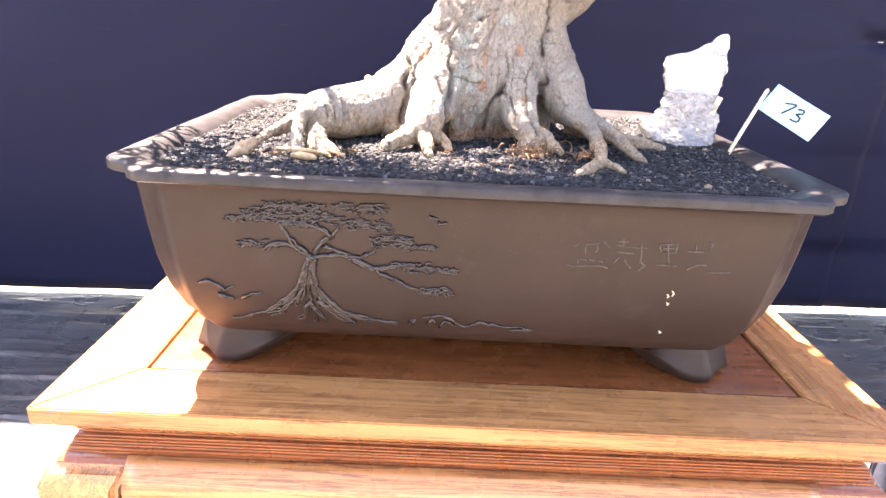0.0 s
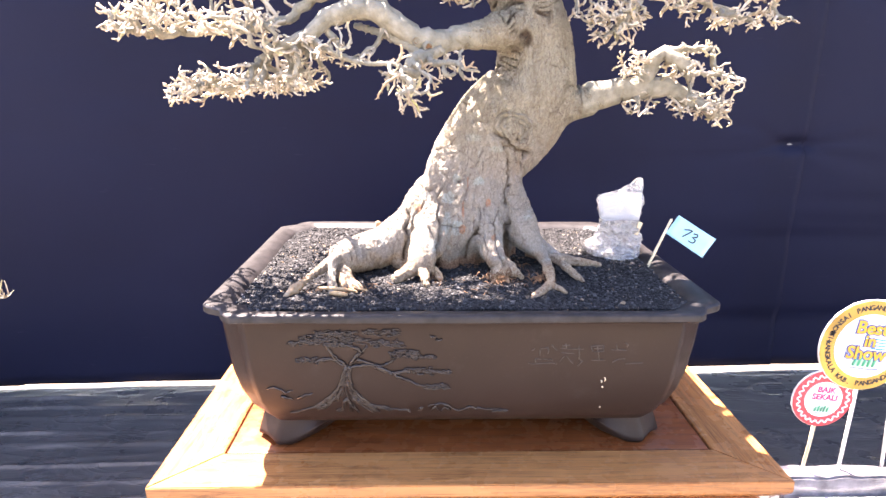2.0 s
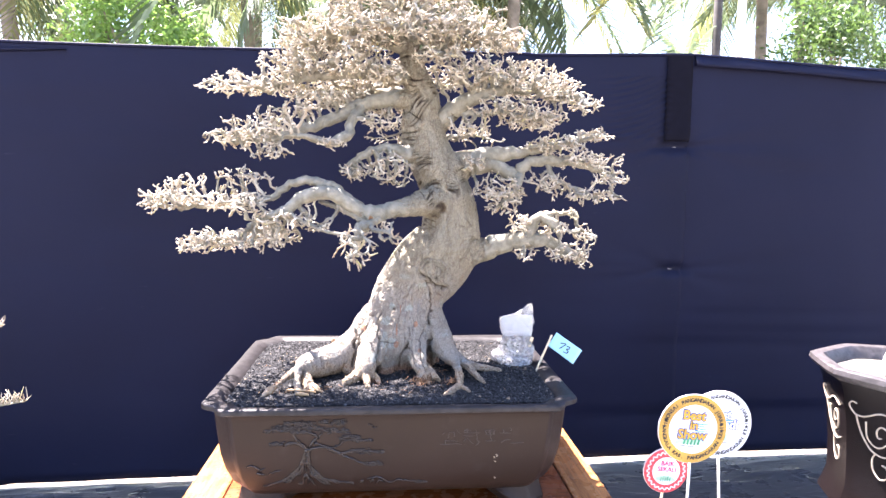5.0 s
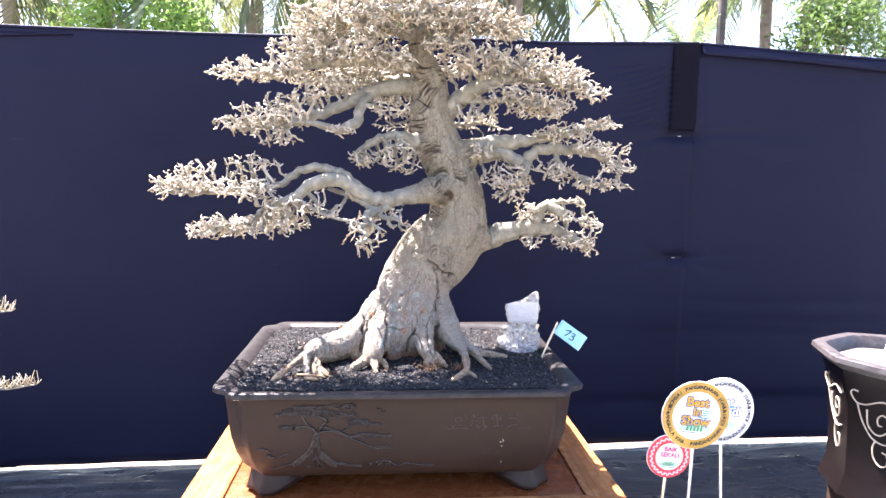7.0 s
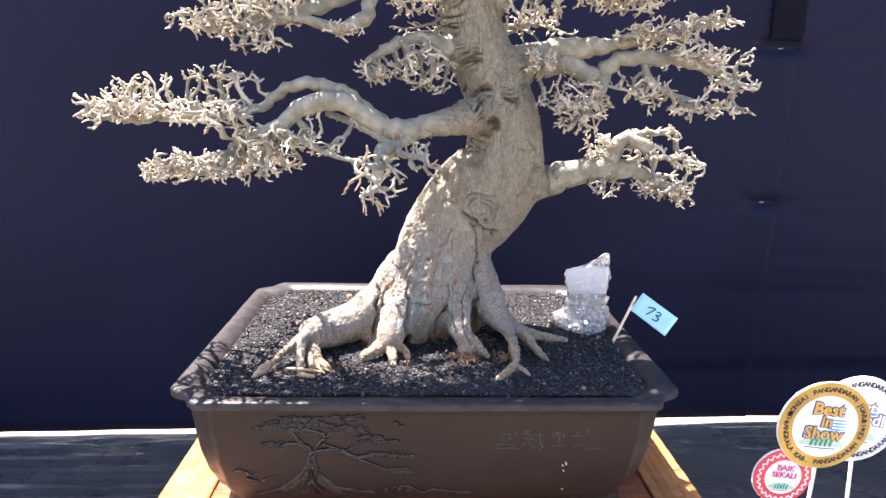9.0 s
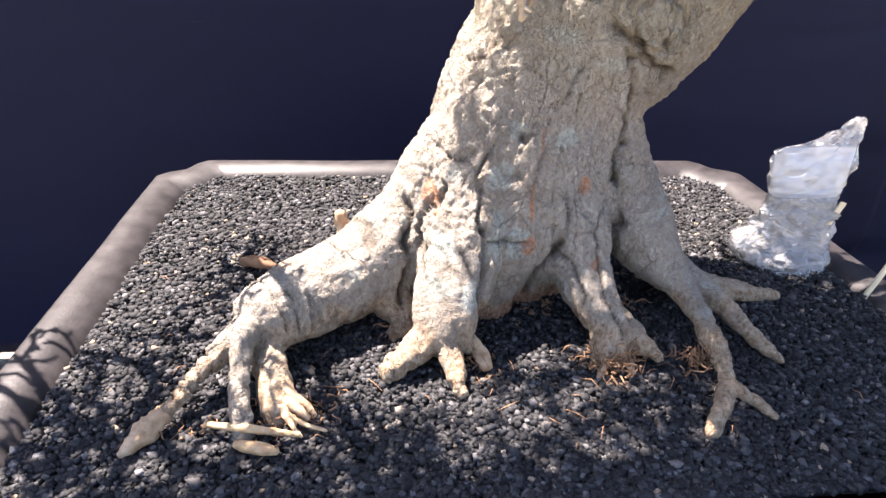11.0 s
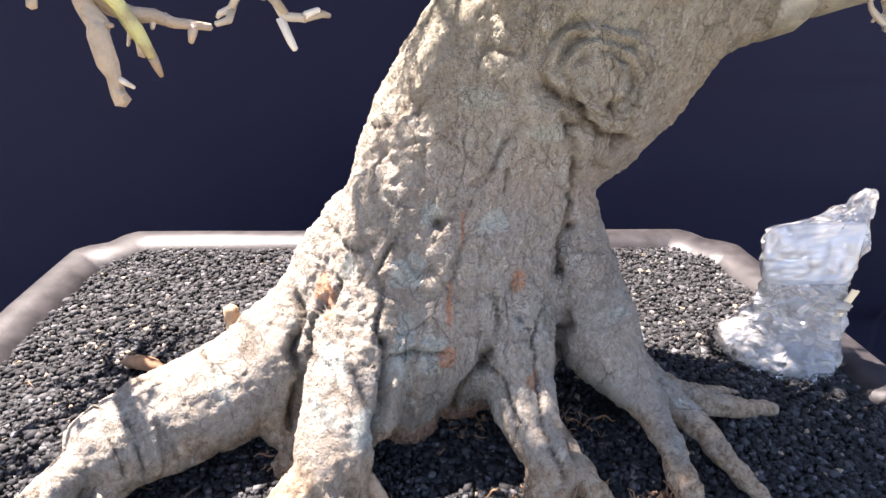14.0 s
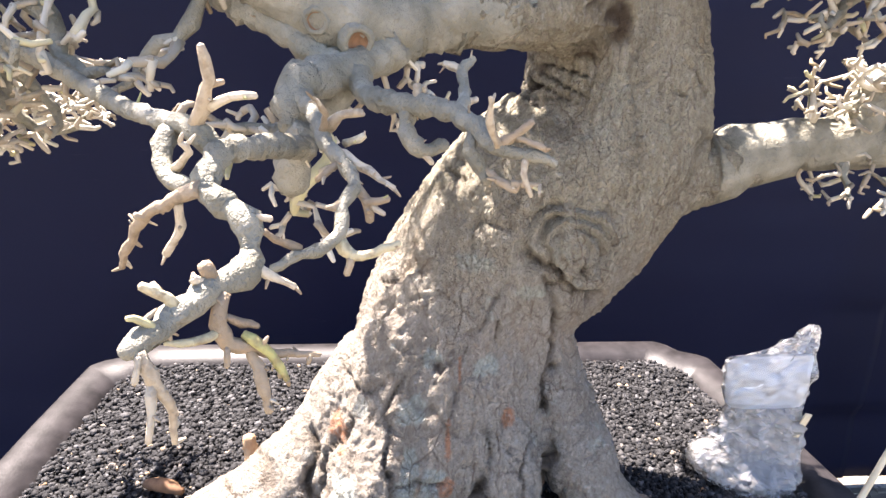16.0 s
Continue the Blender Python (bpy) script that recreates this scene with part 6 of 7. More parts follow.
    f.twig((-0.0469, 0.018, 1.4838, 0.0013), (-0.0532, 0.014, 1.4794, 0.0010))
    f.twig((-0.0459, 0.002, 1.4751, 0.0013), (-0.0492, 0.000, 1.4746, 0.0009))
    f.twig((-0.0457, 0.026, 1.4887, 0.0014), (-0.0395, 0.022, 1.4919, 0.0010))
    f.done(tree, "crooked hanging shoot with reddish spurs")
    f = Shoot(6)
    f.twig((-0.0440, 0.093, 1.5105, 0.0050), (-0.0410, 0.075, 1.5014, 0.0041), (-0.0296, 0.055, 1.4996, 0.0040), (-0.0205, 0.042, 1.4996, 0.0036), (-0.0123, 0.030, 1.4987, 0.0032), (-0.0070, 0.018, 1.4962, 0.0029), (-0.0038, 0.008, 1.4921, 0.0024), (0.0017, 0.002, 1.4903, 0.0020), (0.0082, -0.001, 1.4903, 0.0017), (0.0132, -0.003, 1.4882, 0.0011))
    f.twig((-0.0069, 0.016, 1.4942, 0.0025), (-0.0085, 0.012, 1.4898, 0.0023), (-0.0055, 0.010, 1.4844, 0.0020), (-0.0036, 0.008, 1.4806, 0.0015))
    f.twig((-0.0055, 0.010, 1.4844, 0.0015), (0.0015, 0.006, 1.4811, 0.0013), (0.0045, 0.004, 1.4794, 0.0010))
    f.twig((0.0029, 0.005, 1.4813, 0.0011), (0.0104, 0.002, 1.4815, 0.0008))
    f.twig((-0.0012, 0.004, 1.4915, 0.0014), (-0.0047, 0.000, 1.4977, 0.0012), (-0.0060, -0.004, 1.5057, 0.0007))
    f.twig((-0.0019, 0.005, 1.4920, 0.0016), (0.0029, 0.002, 1.4953, 0.0014), (0.0063, -0.001, 1.4996, 0.0009))
    f.twig((0.0030, 0.002, 1.4946, 0.0011), (0.0101, -0.004, 1.4925, 0.0008))
    f.twig((0.0053, 0.000, 1.4898, 0.0012), (0.0044, -0.002, 1.4851, 0.0009), (0.0070, -0.003, 1.4793, 0.0008))
    f.twig((-0.0258, 0.050, 1.4985, 0.0031), (-0.0255, 0.045, 1.4904, 0.0029), (-0.0211, 0.042, 1.4846, 0.0027), (-0.0122, 0.045, 1.4869, 0.0019))
    f.twig((-0.0211, 0.042, 1.4846, 0.0015), (-0.0173, 0.040, 1.4808, 0.0011))
    f.twig((-0.0096, 0.030, 1.4987, 0.0021), (-0.0067, 0.045, 1.5041, 0.0021), (-0.0066, 0.055, 1.5112, 0.0020), (-0.0024, 0.058, 1.5155, 0.0014))
    f.twig((-0.0066, 0.055, 1.5103, 0.0018), (-0.0101, 0.056, 1.5124, 0.0016), (-0.0131, 0.056, 1.5134, 0.0012))
    f.twig((-0.0223, 0.044, 1.5000, 0.0019), (-0.0227, 0.046, 1.5063, 0.0015))
    f.twig((-0.0059, 0.042, 1.5015, 0.0015), (-0.0027, 0.042, 1.5025, 0.0011))
    f.done(tree, "short forward shoot crossing before the trunk")


def build_tree():
    tree = thing("bonsai_tree", "old leafless bonsai tree with flat twig pads and splayed roots", "bonsai", at=(0, 0, 0))
    build_trunk(tree)
    B = build_branch
    # lowest left: forward out of the trunk, then along to the left in two arcs
    B(tree, [(0.0327, 0.156, 1.5423, 0.0200), (0.0, 0.135, 1.5345, 0.0155), (-0.022, 0.120, 1.528, 0.0138), (-0.050, 0.105, 1.529, 0.0140), (-0.0767, 0.100, 1.5399, 0.0142), (-0.1054, 0.097, 1.5610, 0.0138), (-0.1396, 0.093, 1.5655, 0.0128), (-0.1695, 0.090, 1.5517, 0.0110), (-0.1970, 0.085, 1.5311, 0.0090), (-0.2361, 0.080, 1.5124, 0.0061)],
      [((-0.395, 0.120, 1.549), (0.060, 0.070, 0.021)), ((-0.418, 0.100, 1.542), (0.030, 0.050, 0.014)), ((-0.382, 0.130, 1.578), (0.031, 0.050, 0.012)), ((-0.290, 0.100, 1.544), (0.056, 0.080, 0.018)), ((-0.283, 0.140, 1.593), (0.051, 0.040, 0.013)), ((-0.336, 0.160, 1.470), (0.054, 0.090, 0.019)),
       ((-0.244, 0.120, 1.479), (0.063, 0.080, 0.019)), ((-0.285, 0.300, 1.470), (0.050, 0.080, 0.016)), ((-0.198, 0.090, 1.516), (0.046, 0.060, 0.018)), ((-0.147, 0.090, 1.509), (0.033, 0.040, 0.016)), ((-0.396, 0.190, 1.455), (0.025, 0.050, 0.014))], 21,
      ([(-0.0767, 0.100, 1.5399, 0.0104), (-0.0998, 0.105, 1.5713, 0.0083), (-0.1341, 0.110, 1.5830, 0.0083), (-0.1706, 0.115, 1.5843, 0.0073), (-0.2021, 0.120, 1.5754, 0.0068), (-0.2236, 0.125, 1.5552, 0.0063), (-0.2864, 0.130, 1.5424, 0.0058), (-0.3478, 0.130, 1.5371, 0.0052), (-0.4069, 0.125, 1.5341, 0.0036)],
       [(-0.1970, 0.085, 1.5311, 0.0071), (-0.2521, 0.110, 1.5064, 0.0052), (-0.2874, 0.130, 1.4804, 0.0042), (-0.3339, 0.150, 1.4728, 0.0032)],
       [(-0.1970, 0.085, 1.5311, 0.0068), (-0.225, 0.17, 1.510, 0.0055), (-0.255, 0.25, 1.486, 0.0045), (-0.29, 0.32, 1.472, 0.0030)]), "long arching lowest limb")
    B(tree, [(-0.022, 0.120, 1.528, 0.0094), (-0.0471, 0.095, 1.5080, 0.0066), (-0.0596, 0.088, 1.4872, 0.0046)],
      [((-0.078, 0.095, 1.480), (0.032, 0.030, 0.026)), ((-0.064, 0.095, 1.446), (0.020, 0.025, 0.012)), ((-0.012, 0.118, 1.492), (0.032, 0.020, 0.015))], 22, (), "", 0.0150)
    build_front_shoots(tree)
    # healed pruning cuts on the lowest limb and the stem: place, outward direction, radius
    for at, out, r in (((-0.0440, 0.0905, 1.5195), (0.45, -0.80, -0.30), 0.0066), ((-0.0600, 0.0885, 1.5270), (-0.10, -0.95, -0.10), 0.0050), ((0.0250, 0.1310, 1.5420), (0.40, -0.90, 0.05), 0.0046)):
        prof = ((-0.0040, 1.12), (-0.0005, 1.10), (0.0010, 0.98), (0.0012, 0.82), (0.0002, 0.66), (-0.0012, 0.52), (-0.0016, 0.0))
        v, f = [], []
        for i, (h, q) in enumerate(prof):
            for j in range(18):
                a = j * math.tau / 18
                w = r * q * (1 + 0.10 * noise.noise((math.cos(a) * 1.6 + at[0] * 90, math.sin(a) * 1.6, i * 0.4)))
                v.append((w * math.cos(a), w * math.sin(a), h + 0.0003 * noise.noise((a * 2, i, at[0] * 99))))
        for i in range(len(prof) - 1):
            for j in range(18):
                f.append((i * 18 + j, i * 18 + (j + 1) % 18, i * 18 + 18 + (j + 1) % 18, i * 18 + 18 + j))
        me = mesh_of("pruning_scar", v, f, LIMB)
        me.materials.append(FIBRE)
        for p in me.polygons:
            p.material_index = 1 if p.index >= 4 * 18 else 0
        me.transform(Matrix.Translation(at) @ Vector(out).to_track_quat("Z", "Y").to_matrix().to_4x4())
        part("pruning_scar", me, tree, "healed round pruning cut with a dark core")
    B(tree, [(0.0244, 0.21, 1.6434, 0.0159), (-0.0098, 0.19, 1.6492, 0.0100), (-0.0374, 0.18, 1.6490, 0.0088), (-0.0643, 0.17, 1.6337, 0.0076), (-0.0907, 0.16, 1.6144, 0.0054)],
      [((-0.075, 0.160, 1.604), (0.035, 0.060, 0.017)), ((-0.015, 0.170, 1.608), (0.042, 0.060, 0.022)), ((0.002, 0.170, 1.586), (0.033, 0.030, 0.013))], 24)
    B(tree, [(0.0290, 0.225, 1.7475, 0.0170), (-0.0220, 0.215, 1.7478, 0.0135), (-0.0662, 0.205, 1.7363, 0.0122), (-0.1041, 0.195, 1.7134, 0.0121), (-0.1467, 0.185, 1.6938, 0.0109), (-0.1891, 0.180, 1.6793, 0.0087), (-0.2408, 0.170, 1.6643, 0.0065), (-0.3028, 0.165, 1.6560, 0.0043)],
      [((-0.307, 0.160, 1.662), (0.045, 0.060, 0.017)), ((-0.246, 0.170, 1.682), (0.059, 0.070, 0.028)), ((-0.189, 0.180, 1.720), (0.041, 0.050, 0.015)), ((-0.237, 0.150, 1.639), (0.036, 0.050, 0.015)), ((-0.120, 0.130, 1.654), (0.027, 0.040, 0.010)), ((-0.126, 0.190, 1.746), (0.046, 0.060, 0.015)), ((-0.027, 0.190, 1.701), (0.038, 0.050, 0.018))], 25,
      ([(-0.0662, 0.205, 1.7342, 0.0100), (-0.0809, 0.170, 1.7028, 0.0092), (-0.0883, 0.150, 1.6743, 0.0085), (-0.1160, 0.140, 1.6592, 0.0079), (-0.1526, 0.140, 1.6644, 0.0063), (-0.1837, 0.140, 1.6677, 0.0042)],))
    B(tree, [(0.0308, 0.230, 1.7904, 0.0125), (-0.0281, 0.220, 1.7954, 0.0101), (-0.0943, 0.210, 1.7957, 0.0089), (-0.1583, 0.195, 1.7834, 0.0076), (-0.2212, 0.185, 1.7658, 0.0054)],
      [((-0.304, 0.180, 1.762), (0.051, 0.060, 0.021)), ((-0.236, 0.180, 1.768), (0.059, 0.070, 0.019)), ((-0.190, 0.190, 1.806), (0.065, 0.080, 0.028)), ((-0.093, 0.180, 1.804), (0.076, 0.080, 0.026)), ((-0.017, 0.180, 1.793), (0.043, 0.070, 0.020))], 26)
    # crown
    B(tree, [(0.022, 0.232, 1.85, 0.014), (-0.04, 0.21, 1.865, 0.009), (-0.10, 0.20, 1.862, 0.006), (-0.15, 0.20, 1.85, 0.004)],
      [((-0.168, 0.190, 1.850), (0.059, 0.100, 0.030)), ((-0.082, 0.170, 1.860), (0.085, 0.120, 0.032))], 27)
    B(tree, [(0.022, 0.232, 1.86, 0.013), (0.08, 0.21, 1.875, 0.009), (0.15, 0.20, 1.870, 0.006)],
      [((0.134, 0.180, 1.871), (0.087, 0.120, 0.031)), ((0.214, 0.190, 1.860), (0.044, 0.080, 0.018)), ((0.079, 0.150, 1.822), (0.054, 0.060, 0.019))], 28)
    B(tree, [(0.021, 0.23, 1.90, 0.010), (0.02, 0.20, 1.93, 0.007), (0.02, 0.16, 1.925, 0.004)],
      [((0.003, 0.190, 1.930), (0.141, 0.130, 0.043)), ((0.024, 0.110, 1.867), (0.094, 0.070, 0.027)), ((0.010, 0.180, 1.985), (0.090, 0.090, 0.026))], 29, ([(0.02, 0.20, 1.91, 0.006), (0.022, 0.15, 1.885, 0.005), (0.03, 0.11, 1.870, 0.003)],), "", 0.0150)
    # right side
    B(tree, [(0.1842, 0.235, 1.4491, 0.0250), (0.2183, 0.232, 1.4593, 0.0198), (0.2533, 0.228, 1.4673, 0.0176), (0.2818, 0.222, 1.4730, 0.0166), (0.3224, 0.215, 1.4671, 0.0142), (0.3582, 0.210, 1.4443, 0.0106), (0.3875, 0.205, 1.4309, 0.0059)],
      [((0.357, 0.205, 1.445), (0.045, 0.050, 0.021)), ((0.389, 0.200, 1.485), (0.026, 0.040, 0.016)), ((0.260, 0.210, 1.500), (0.026, 0.050, 0.021)), ((0.351, 0.220, 1.527), (0.040, 0.040, 0.009)), ((0.266, 0.200, 1.442), (0.023, 0.040, 0.009)), ((0.394, 0.205, 1.425), (0.019, 0.030, 0.008)), ((0.317, 0.200, 1.495), (0.033, 0.050, 0.019))], 30,
      ([(0.2757, 0.222, 1.4753, 0.0130), (0.2850, 0.215, 1.5019, 0.0117), (0.2986, 0.210, 1.5176, 0.0105), (0.3251, 0.200, 1.5035, 0.0093), (0.3393, 0.200, 1.4780, 0.0058)],
       [(0.2987, 0.210, 1.5165, 0.0070), (0.3272, 0.220, 1.5270, 0.0059), (0.3769, 0.225, 1.5288, 0.0036)]), "knuckled lowest limb with a looping fork")
    B(tree, [(0.1445, 0.225, 1.6266, 0.0255), (0.1791, 0.210, 1.6416, 0.0160), (0.2176, 0.200, 1.6477, 0.0148), (0.2570, 0.195, 1.6484, 0.0114), (0.3073, 0.190, 1.6607, 0.0091), (0.3689, 0.185, 1.6754, 0.0057)],
      [((0.319, 0.190, 1.663), (0.059, 0.070, 0.018)), ((0.392, 0.185, 1.683), (0.041, 0.050, 0.014)), ((0.385, 0.175, 1.631), (0.062, 0.060, 0.016)), ((0.428, 0.175, 1.596), (0.041, 0.050, 0.011)), ((0.375, 0.170, 1.563), (0.059, 0.050, 0.014)), ((0.301, 0.175, 1.587), (0.034, 0.060, 0.020)), ((0.208, 0.165, 1.569), (0.050, 0.060, 0.027)), ((0.215, 0.165, 1.535), (0.029, 0.040, 0.009)), ((0.436, 0.175, 1.562), (0.021, 0.040, 0.014))], 31,
      ([(0.1516, 0.215, 1.6184, 0.0184), (0.2020, 0.205, 1.6227, 0.0149), (0.2412, 0.195, 1.6053, 0.0137), (0.2625, 0.190, 1.6259, 0.0114), (0.3013, 0.185, 1.6334, 0.0102), (0.3696, 0.180, 1.6281, 0.0068), (0.4332, 0.175, 1.6069, 0.0046)],
       [(0.2412, 0.195, 1.6053, 0.0103), (0.2445, 0.180, 1.5860, 0.0079), (0.2206, 0.170, 1.5576, 0.0045)],
       [(0.3014, 0.185, 1.6311, 0.0068), (0.3249, 0.180, 1.5934, 0.0057), (0.3825, 0.175, 1.5720, 0.0034)]))
    B(tree, [(0.14, 0.22, 1.62, 0.014), (0.148, 0.196, 1.624, 0.008), (0.152, 0.18, 1.626, 0.004)],
      [((0.152, 0.178, 1.622), (0.026, 0.020, 0.018))], 32, (), "dense brown knot of spurs", 0.0095, 0.006)
    B(tree, [(0.0932, 0.230, 1.7086, 0.0196), (0.1197, 0.215, 1.7335, 0.0159), (0.1465, 0.205, 1.7518, 0.0147), (0.1843, 0.195, 1.7648, 0.0112), (0.2512, 0.190, 1.7696, 0.0078), (0.3302, 0.185, 1.7605, 0.0045)],
      [((0.166, 0.190, 1.794), (0.083, 0.090, 0.027)), ((0.262, 0.190, 1.786), (0.069, 0.090, 0.031)), ((0.324, 0.185, 1.766), (0.047, 0.070, 0.025)), ((0.373, 0.180, 1.745), (0.027, 0.050, 0.020)), ((0.268, 0.180, 1.714), (0.067, 0.070, 0.018)), ((0.211, 0.180, 1.734), (0.067, 0.070, 0.018)), ((0.140, 0.190, 1.692), (0.043, 0.050, 0.010)), ((0.290, 0.175, 1.698), (0.028, 0.040, 0.011))], 33,
      ([(0.1197, 0.215, 1.7335, 0.0075), (0.160, 0.20, 1.722, 0.0060), (0.21, 0.185, 1.727, 0.0050), (0.27, 0.18, 1.716, 0.0035)],))
    # rear branches
    B(tree, [(0.07, 0.26, 1.66, 0.018), (0.09, 0.31, 1.68, 0.012), (0.11, 0.36, 1.685, 0.006)],
      [((0.10, 0.37, 1.69), (0.14, 0.07, 0.035))], 34, (), "", 0.021)
    B(tree, [(0.04, 0.25, 1.78, 0.014), (0.02, 0.30, 1.80, 0.010), (0.0, 0.36, 1.805, 0.005)],
      [((0.0, 0.36, 1.81), (0.15, 0.08, 0.04))], 35, (), "", 0.016)
    # hidden rear pads added to cast shade on the trunk's front
    B(tree, [(0.04, 0.25, 1.765, 0.014), (-0.02, 0.275, 1.772, 0.010), (-0.10, 0.295, 1.765, 0.005)],
      [((-0.115, 0.290, 1.768), (0.105, 0.065, 0.032)), ((-0.03, 0.30, 1.745), (0.06, 0.06, 0.022))], 36, (), "", 0.0120)


build_tree()


# ---- things in the pot ----
def build_flag():
    flag = thing("number_flag", "pale blue paper flag on a bamboo stick with a number", "flag", at=(0.284, 0.158, 1.205))
    t = Tubes(8)
    t.add([(-0.008, -0.001, -0.02), (0.014, 0.0045, 0.030), (0.036, 0.0115, 0.076)], [0.0021, 0.0022, 0.0021])
    part("stick", t.mesh("stick", BAMBOO), flag)
    o = Vector((0.0455, 0.0095, 0.083))
    u = Vector((0.041, -0.040, -0.027))
    w = Vector((-0.018, -0.002, -0.027))
    v, f = [], []
    n = 8
    nrm = u.cross(w).normalized()
    for j in range(n + 1):
        for i in range(n + 1):
            a, b = i / n, j / n
            v.append(o + u * a + w * b + nrm * 0.0012 * math.sin(a * 3.0))
    for j in range(n):
        for i in range(n):
            k = j * (n + 1) + i
            f.append((k, k + 1, k + n + 2, k + n + 1))
    paper = solid(part("paper", mesh_of("paper", v, f, BLUE_PAPER), flag), 0.0003)
    face = -1 if nrm.y > 0 else 1
    # the pen strokes of the number
    t = Tubes(6)
    for pts in (((0.30, 0.40), (0.40, 0.30), (0.47, 0.27), (0.42, 0.50), (0.36, 0.72)),
                ((0.53, 0.34), (0.62, 0.28), (0.64, 0.40), (0.55, 0.50), (0.65, 0.54), (0.64, 0.70), (0.53, 0.73))):
        s = spline([(a, b, 0) for a, b in pts], 0.05)
        t.add([o + u * a + w * b + nrm * (face * 0.0006 + 0.0012 * math.sin(a * 3.0)) for a, b, _ in s], np.full(len(s), 0.0010))
    part("number", t.mesh("number", INK), flag, "handwritten black 73")


def build_bag():
    """Crumpled clear bag round a folded white paper."""
    bag = thing("plastic_bag", "crumpled clear plastic bag round white paper on the grit", "bag", at=(0.252, 0.228, 1.214))

    def shell(name, prof, mat, crumple, seed, n=44):
        v, f = [], []
        rows = 64
        P = np.array(prof)
        zz = np.linspace(P[0, 0], P[-1, 0], rows)
        for k, z in enumerate(zz):
            l, r, th, sh = (float(np.interp(z, P[:, 0], P[:, q])) for q in (1, 2, 3, 4))
            for i in range(n):
                a = 2 * math.pi * i / n
                x = (l + r) / 2 + (r - l) / 2 * math.cos(a)
                y = sh + th * math.sin(a)
                p = Vector((x * 60, y * 60 + seed, z * 60))
                c = crumple * (abs(noise.noise(p * 1.1)) * 2 - 0.6 + 0.9 * abs(noise.noise(p * 2.6)) + 0.7 * abs(noise.noise(p * 5)) + 0.25 * abs(noise.noise(p * 9)))
                d = Vector((math.cos(a) * 0.6, math.sin(a), 0))
                v.append((x + d.x * c, y + d.y * c, z + crumple * 0.4 * noise.noise(p * 1.5 + Vector((9, 9, 9)))))
        for k in range(rows - 1):
            for i in range(n):
                a, b = k * n + i, k * n + (i + 1) % n
                f.append((a, b, b + n, a + n))
        return mesh_of(name, v, f, mat, False)

    outer = [(-0.006, -0.030, 0.036, 0.024, -0.010), (0.002, -0.040, 0.042, 0.024, -0.007), (0.010, -0.047, 0.044, 0.020, -0.003), (0.018, -0.047, 0.044, 0.016, 0.0), (0.027, -0.030, 0.042, 0.013, 0.0), (0.042, -0.021, 0.041, 0.011, 0.0), (0.055, -0.023, 0.040, 0.009, 0.0),
             (0.062, -0.026, 0.041, 0.008, 0.0), (0.080, -0.029, 0.042, 0.007, 0.0), (0.094, -0.029, 0.042, 0.005, 0.0), (0.099, -0.006, 0.041, 0.004, 0.0), (0.108, 0.016, 0.040, 0.003, 0.0), (0.121, 0.033, 0.037, 0.0012, 0.0)]
    part("film", shell("film", outer, FILM, 0.0042, 3.0, 60), bag, "clear crumpled film")
    paper = [(0.053, -0.018, 0.039, 0.003, 0.0), (0.058, -0.024, 0.040, 0.006, 0.0), (0.076, -0.027, 0.041, 0.006, 0.0), (0.092, -0.027, 0.040, 0.004, 0.0), (0.097, -0.016, 0.039, 0.002, 0.0)]
    part("paper", shell("paper", paper, PAPER, 0.0010, 7.0), bag, "folded white paper")
    low = [(-0.004, -0.028, 0.034, 0.018, -0.010), (0.010, -0.042, 0.041, 0.015, -0.003), (0.019, -0.040, 0.041, 0.012, 0.0), (0.028, -0.026, 0.039, 0.010, 0.0), (0.054, -0.020, 0.038, 0.006, 0.0)]
    part("film", shell("film", low, GLINT_FILM, 0.0075, 14.0, 84), bag, "crumpled film, whitened for its glints")
    slip = part("paper_slip", box_mesh("paper_slip", (-0.0035, -0.0006, -0.011), (0.0035, 0.0006, 0.011), BAMBOO, 0.0004), bag, "narrow yellowed paper slip")
    slip.location, slip.rotation_euler = (0.0365, -0.0085, 0.041), (0.1, 0.30, 0.2)


build_flag()
build_bag()


# ---- award discs ----
def disc_mesh(name, r, mat, y=0.0, thick=0.003, wave=0.0):
    n = 72
    v, f = [], []
    rr = [r * (1 + wave * math.sin(i / n * 2 * math.pi * 24)) for i in range(n)]
    for yy in (y - thick / 2, y + thick / 2):
        v += [(rr[i] * math.cos(2 * math.pi * i / n), yy, rr[i] * math.sin(2 * math.pi * i / n)) for i in range(n)]
    f = [tuple(range(n)), tuple(range(2 * n - 1, n - 1, -1))] + [(i, i + n, (i + 1) % n + n, (i + 1) % n) for i in range(n)]
    return mesh_of(name, v, f, mat, False)


FACE = Matrix.Rotation(radians(90), 4, "X")


def arc_text(name, body, r, size, mat, mid, up, y):
    """Letters one by one round a circle; mid: degrees of the middle; up: tops point outward."""
    items = []
    step = size * 0.635 / r
    for i, ch in enumerate(body):
        if ch == " ":
            continue
        k = (i - (len(body) - 1) / 2) * step
        a = radians(mid) - k if up else radians(mid) + k
        turn = a - math.pi / 2 if up else a + math.pi / 2
        m = Matrix.Translation((r * math.cos(a), y, r * math.sin(a))) @ Matrix.Rotation(-turn, 4, "Y") @ FACE
        items.append((text_mesh("glyph", ch, size, mat, 0.0002, 0.0003), m))
    return merged(name, items, mat)


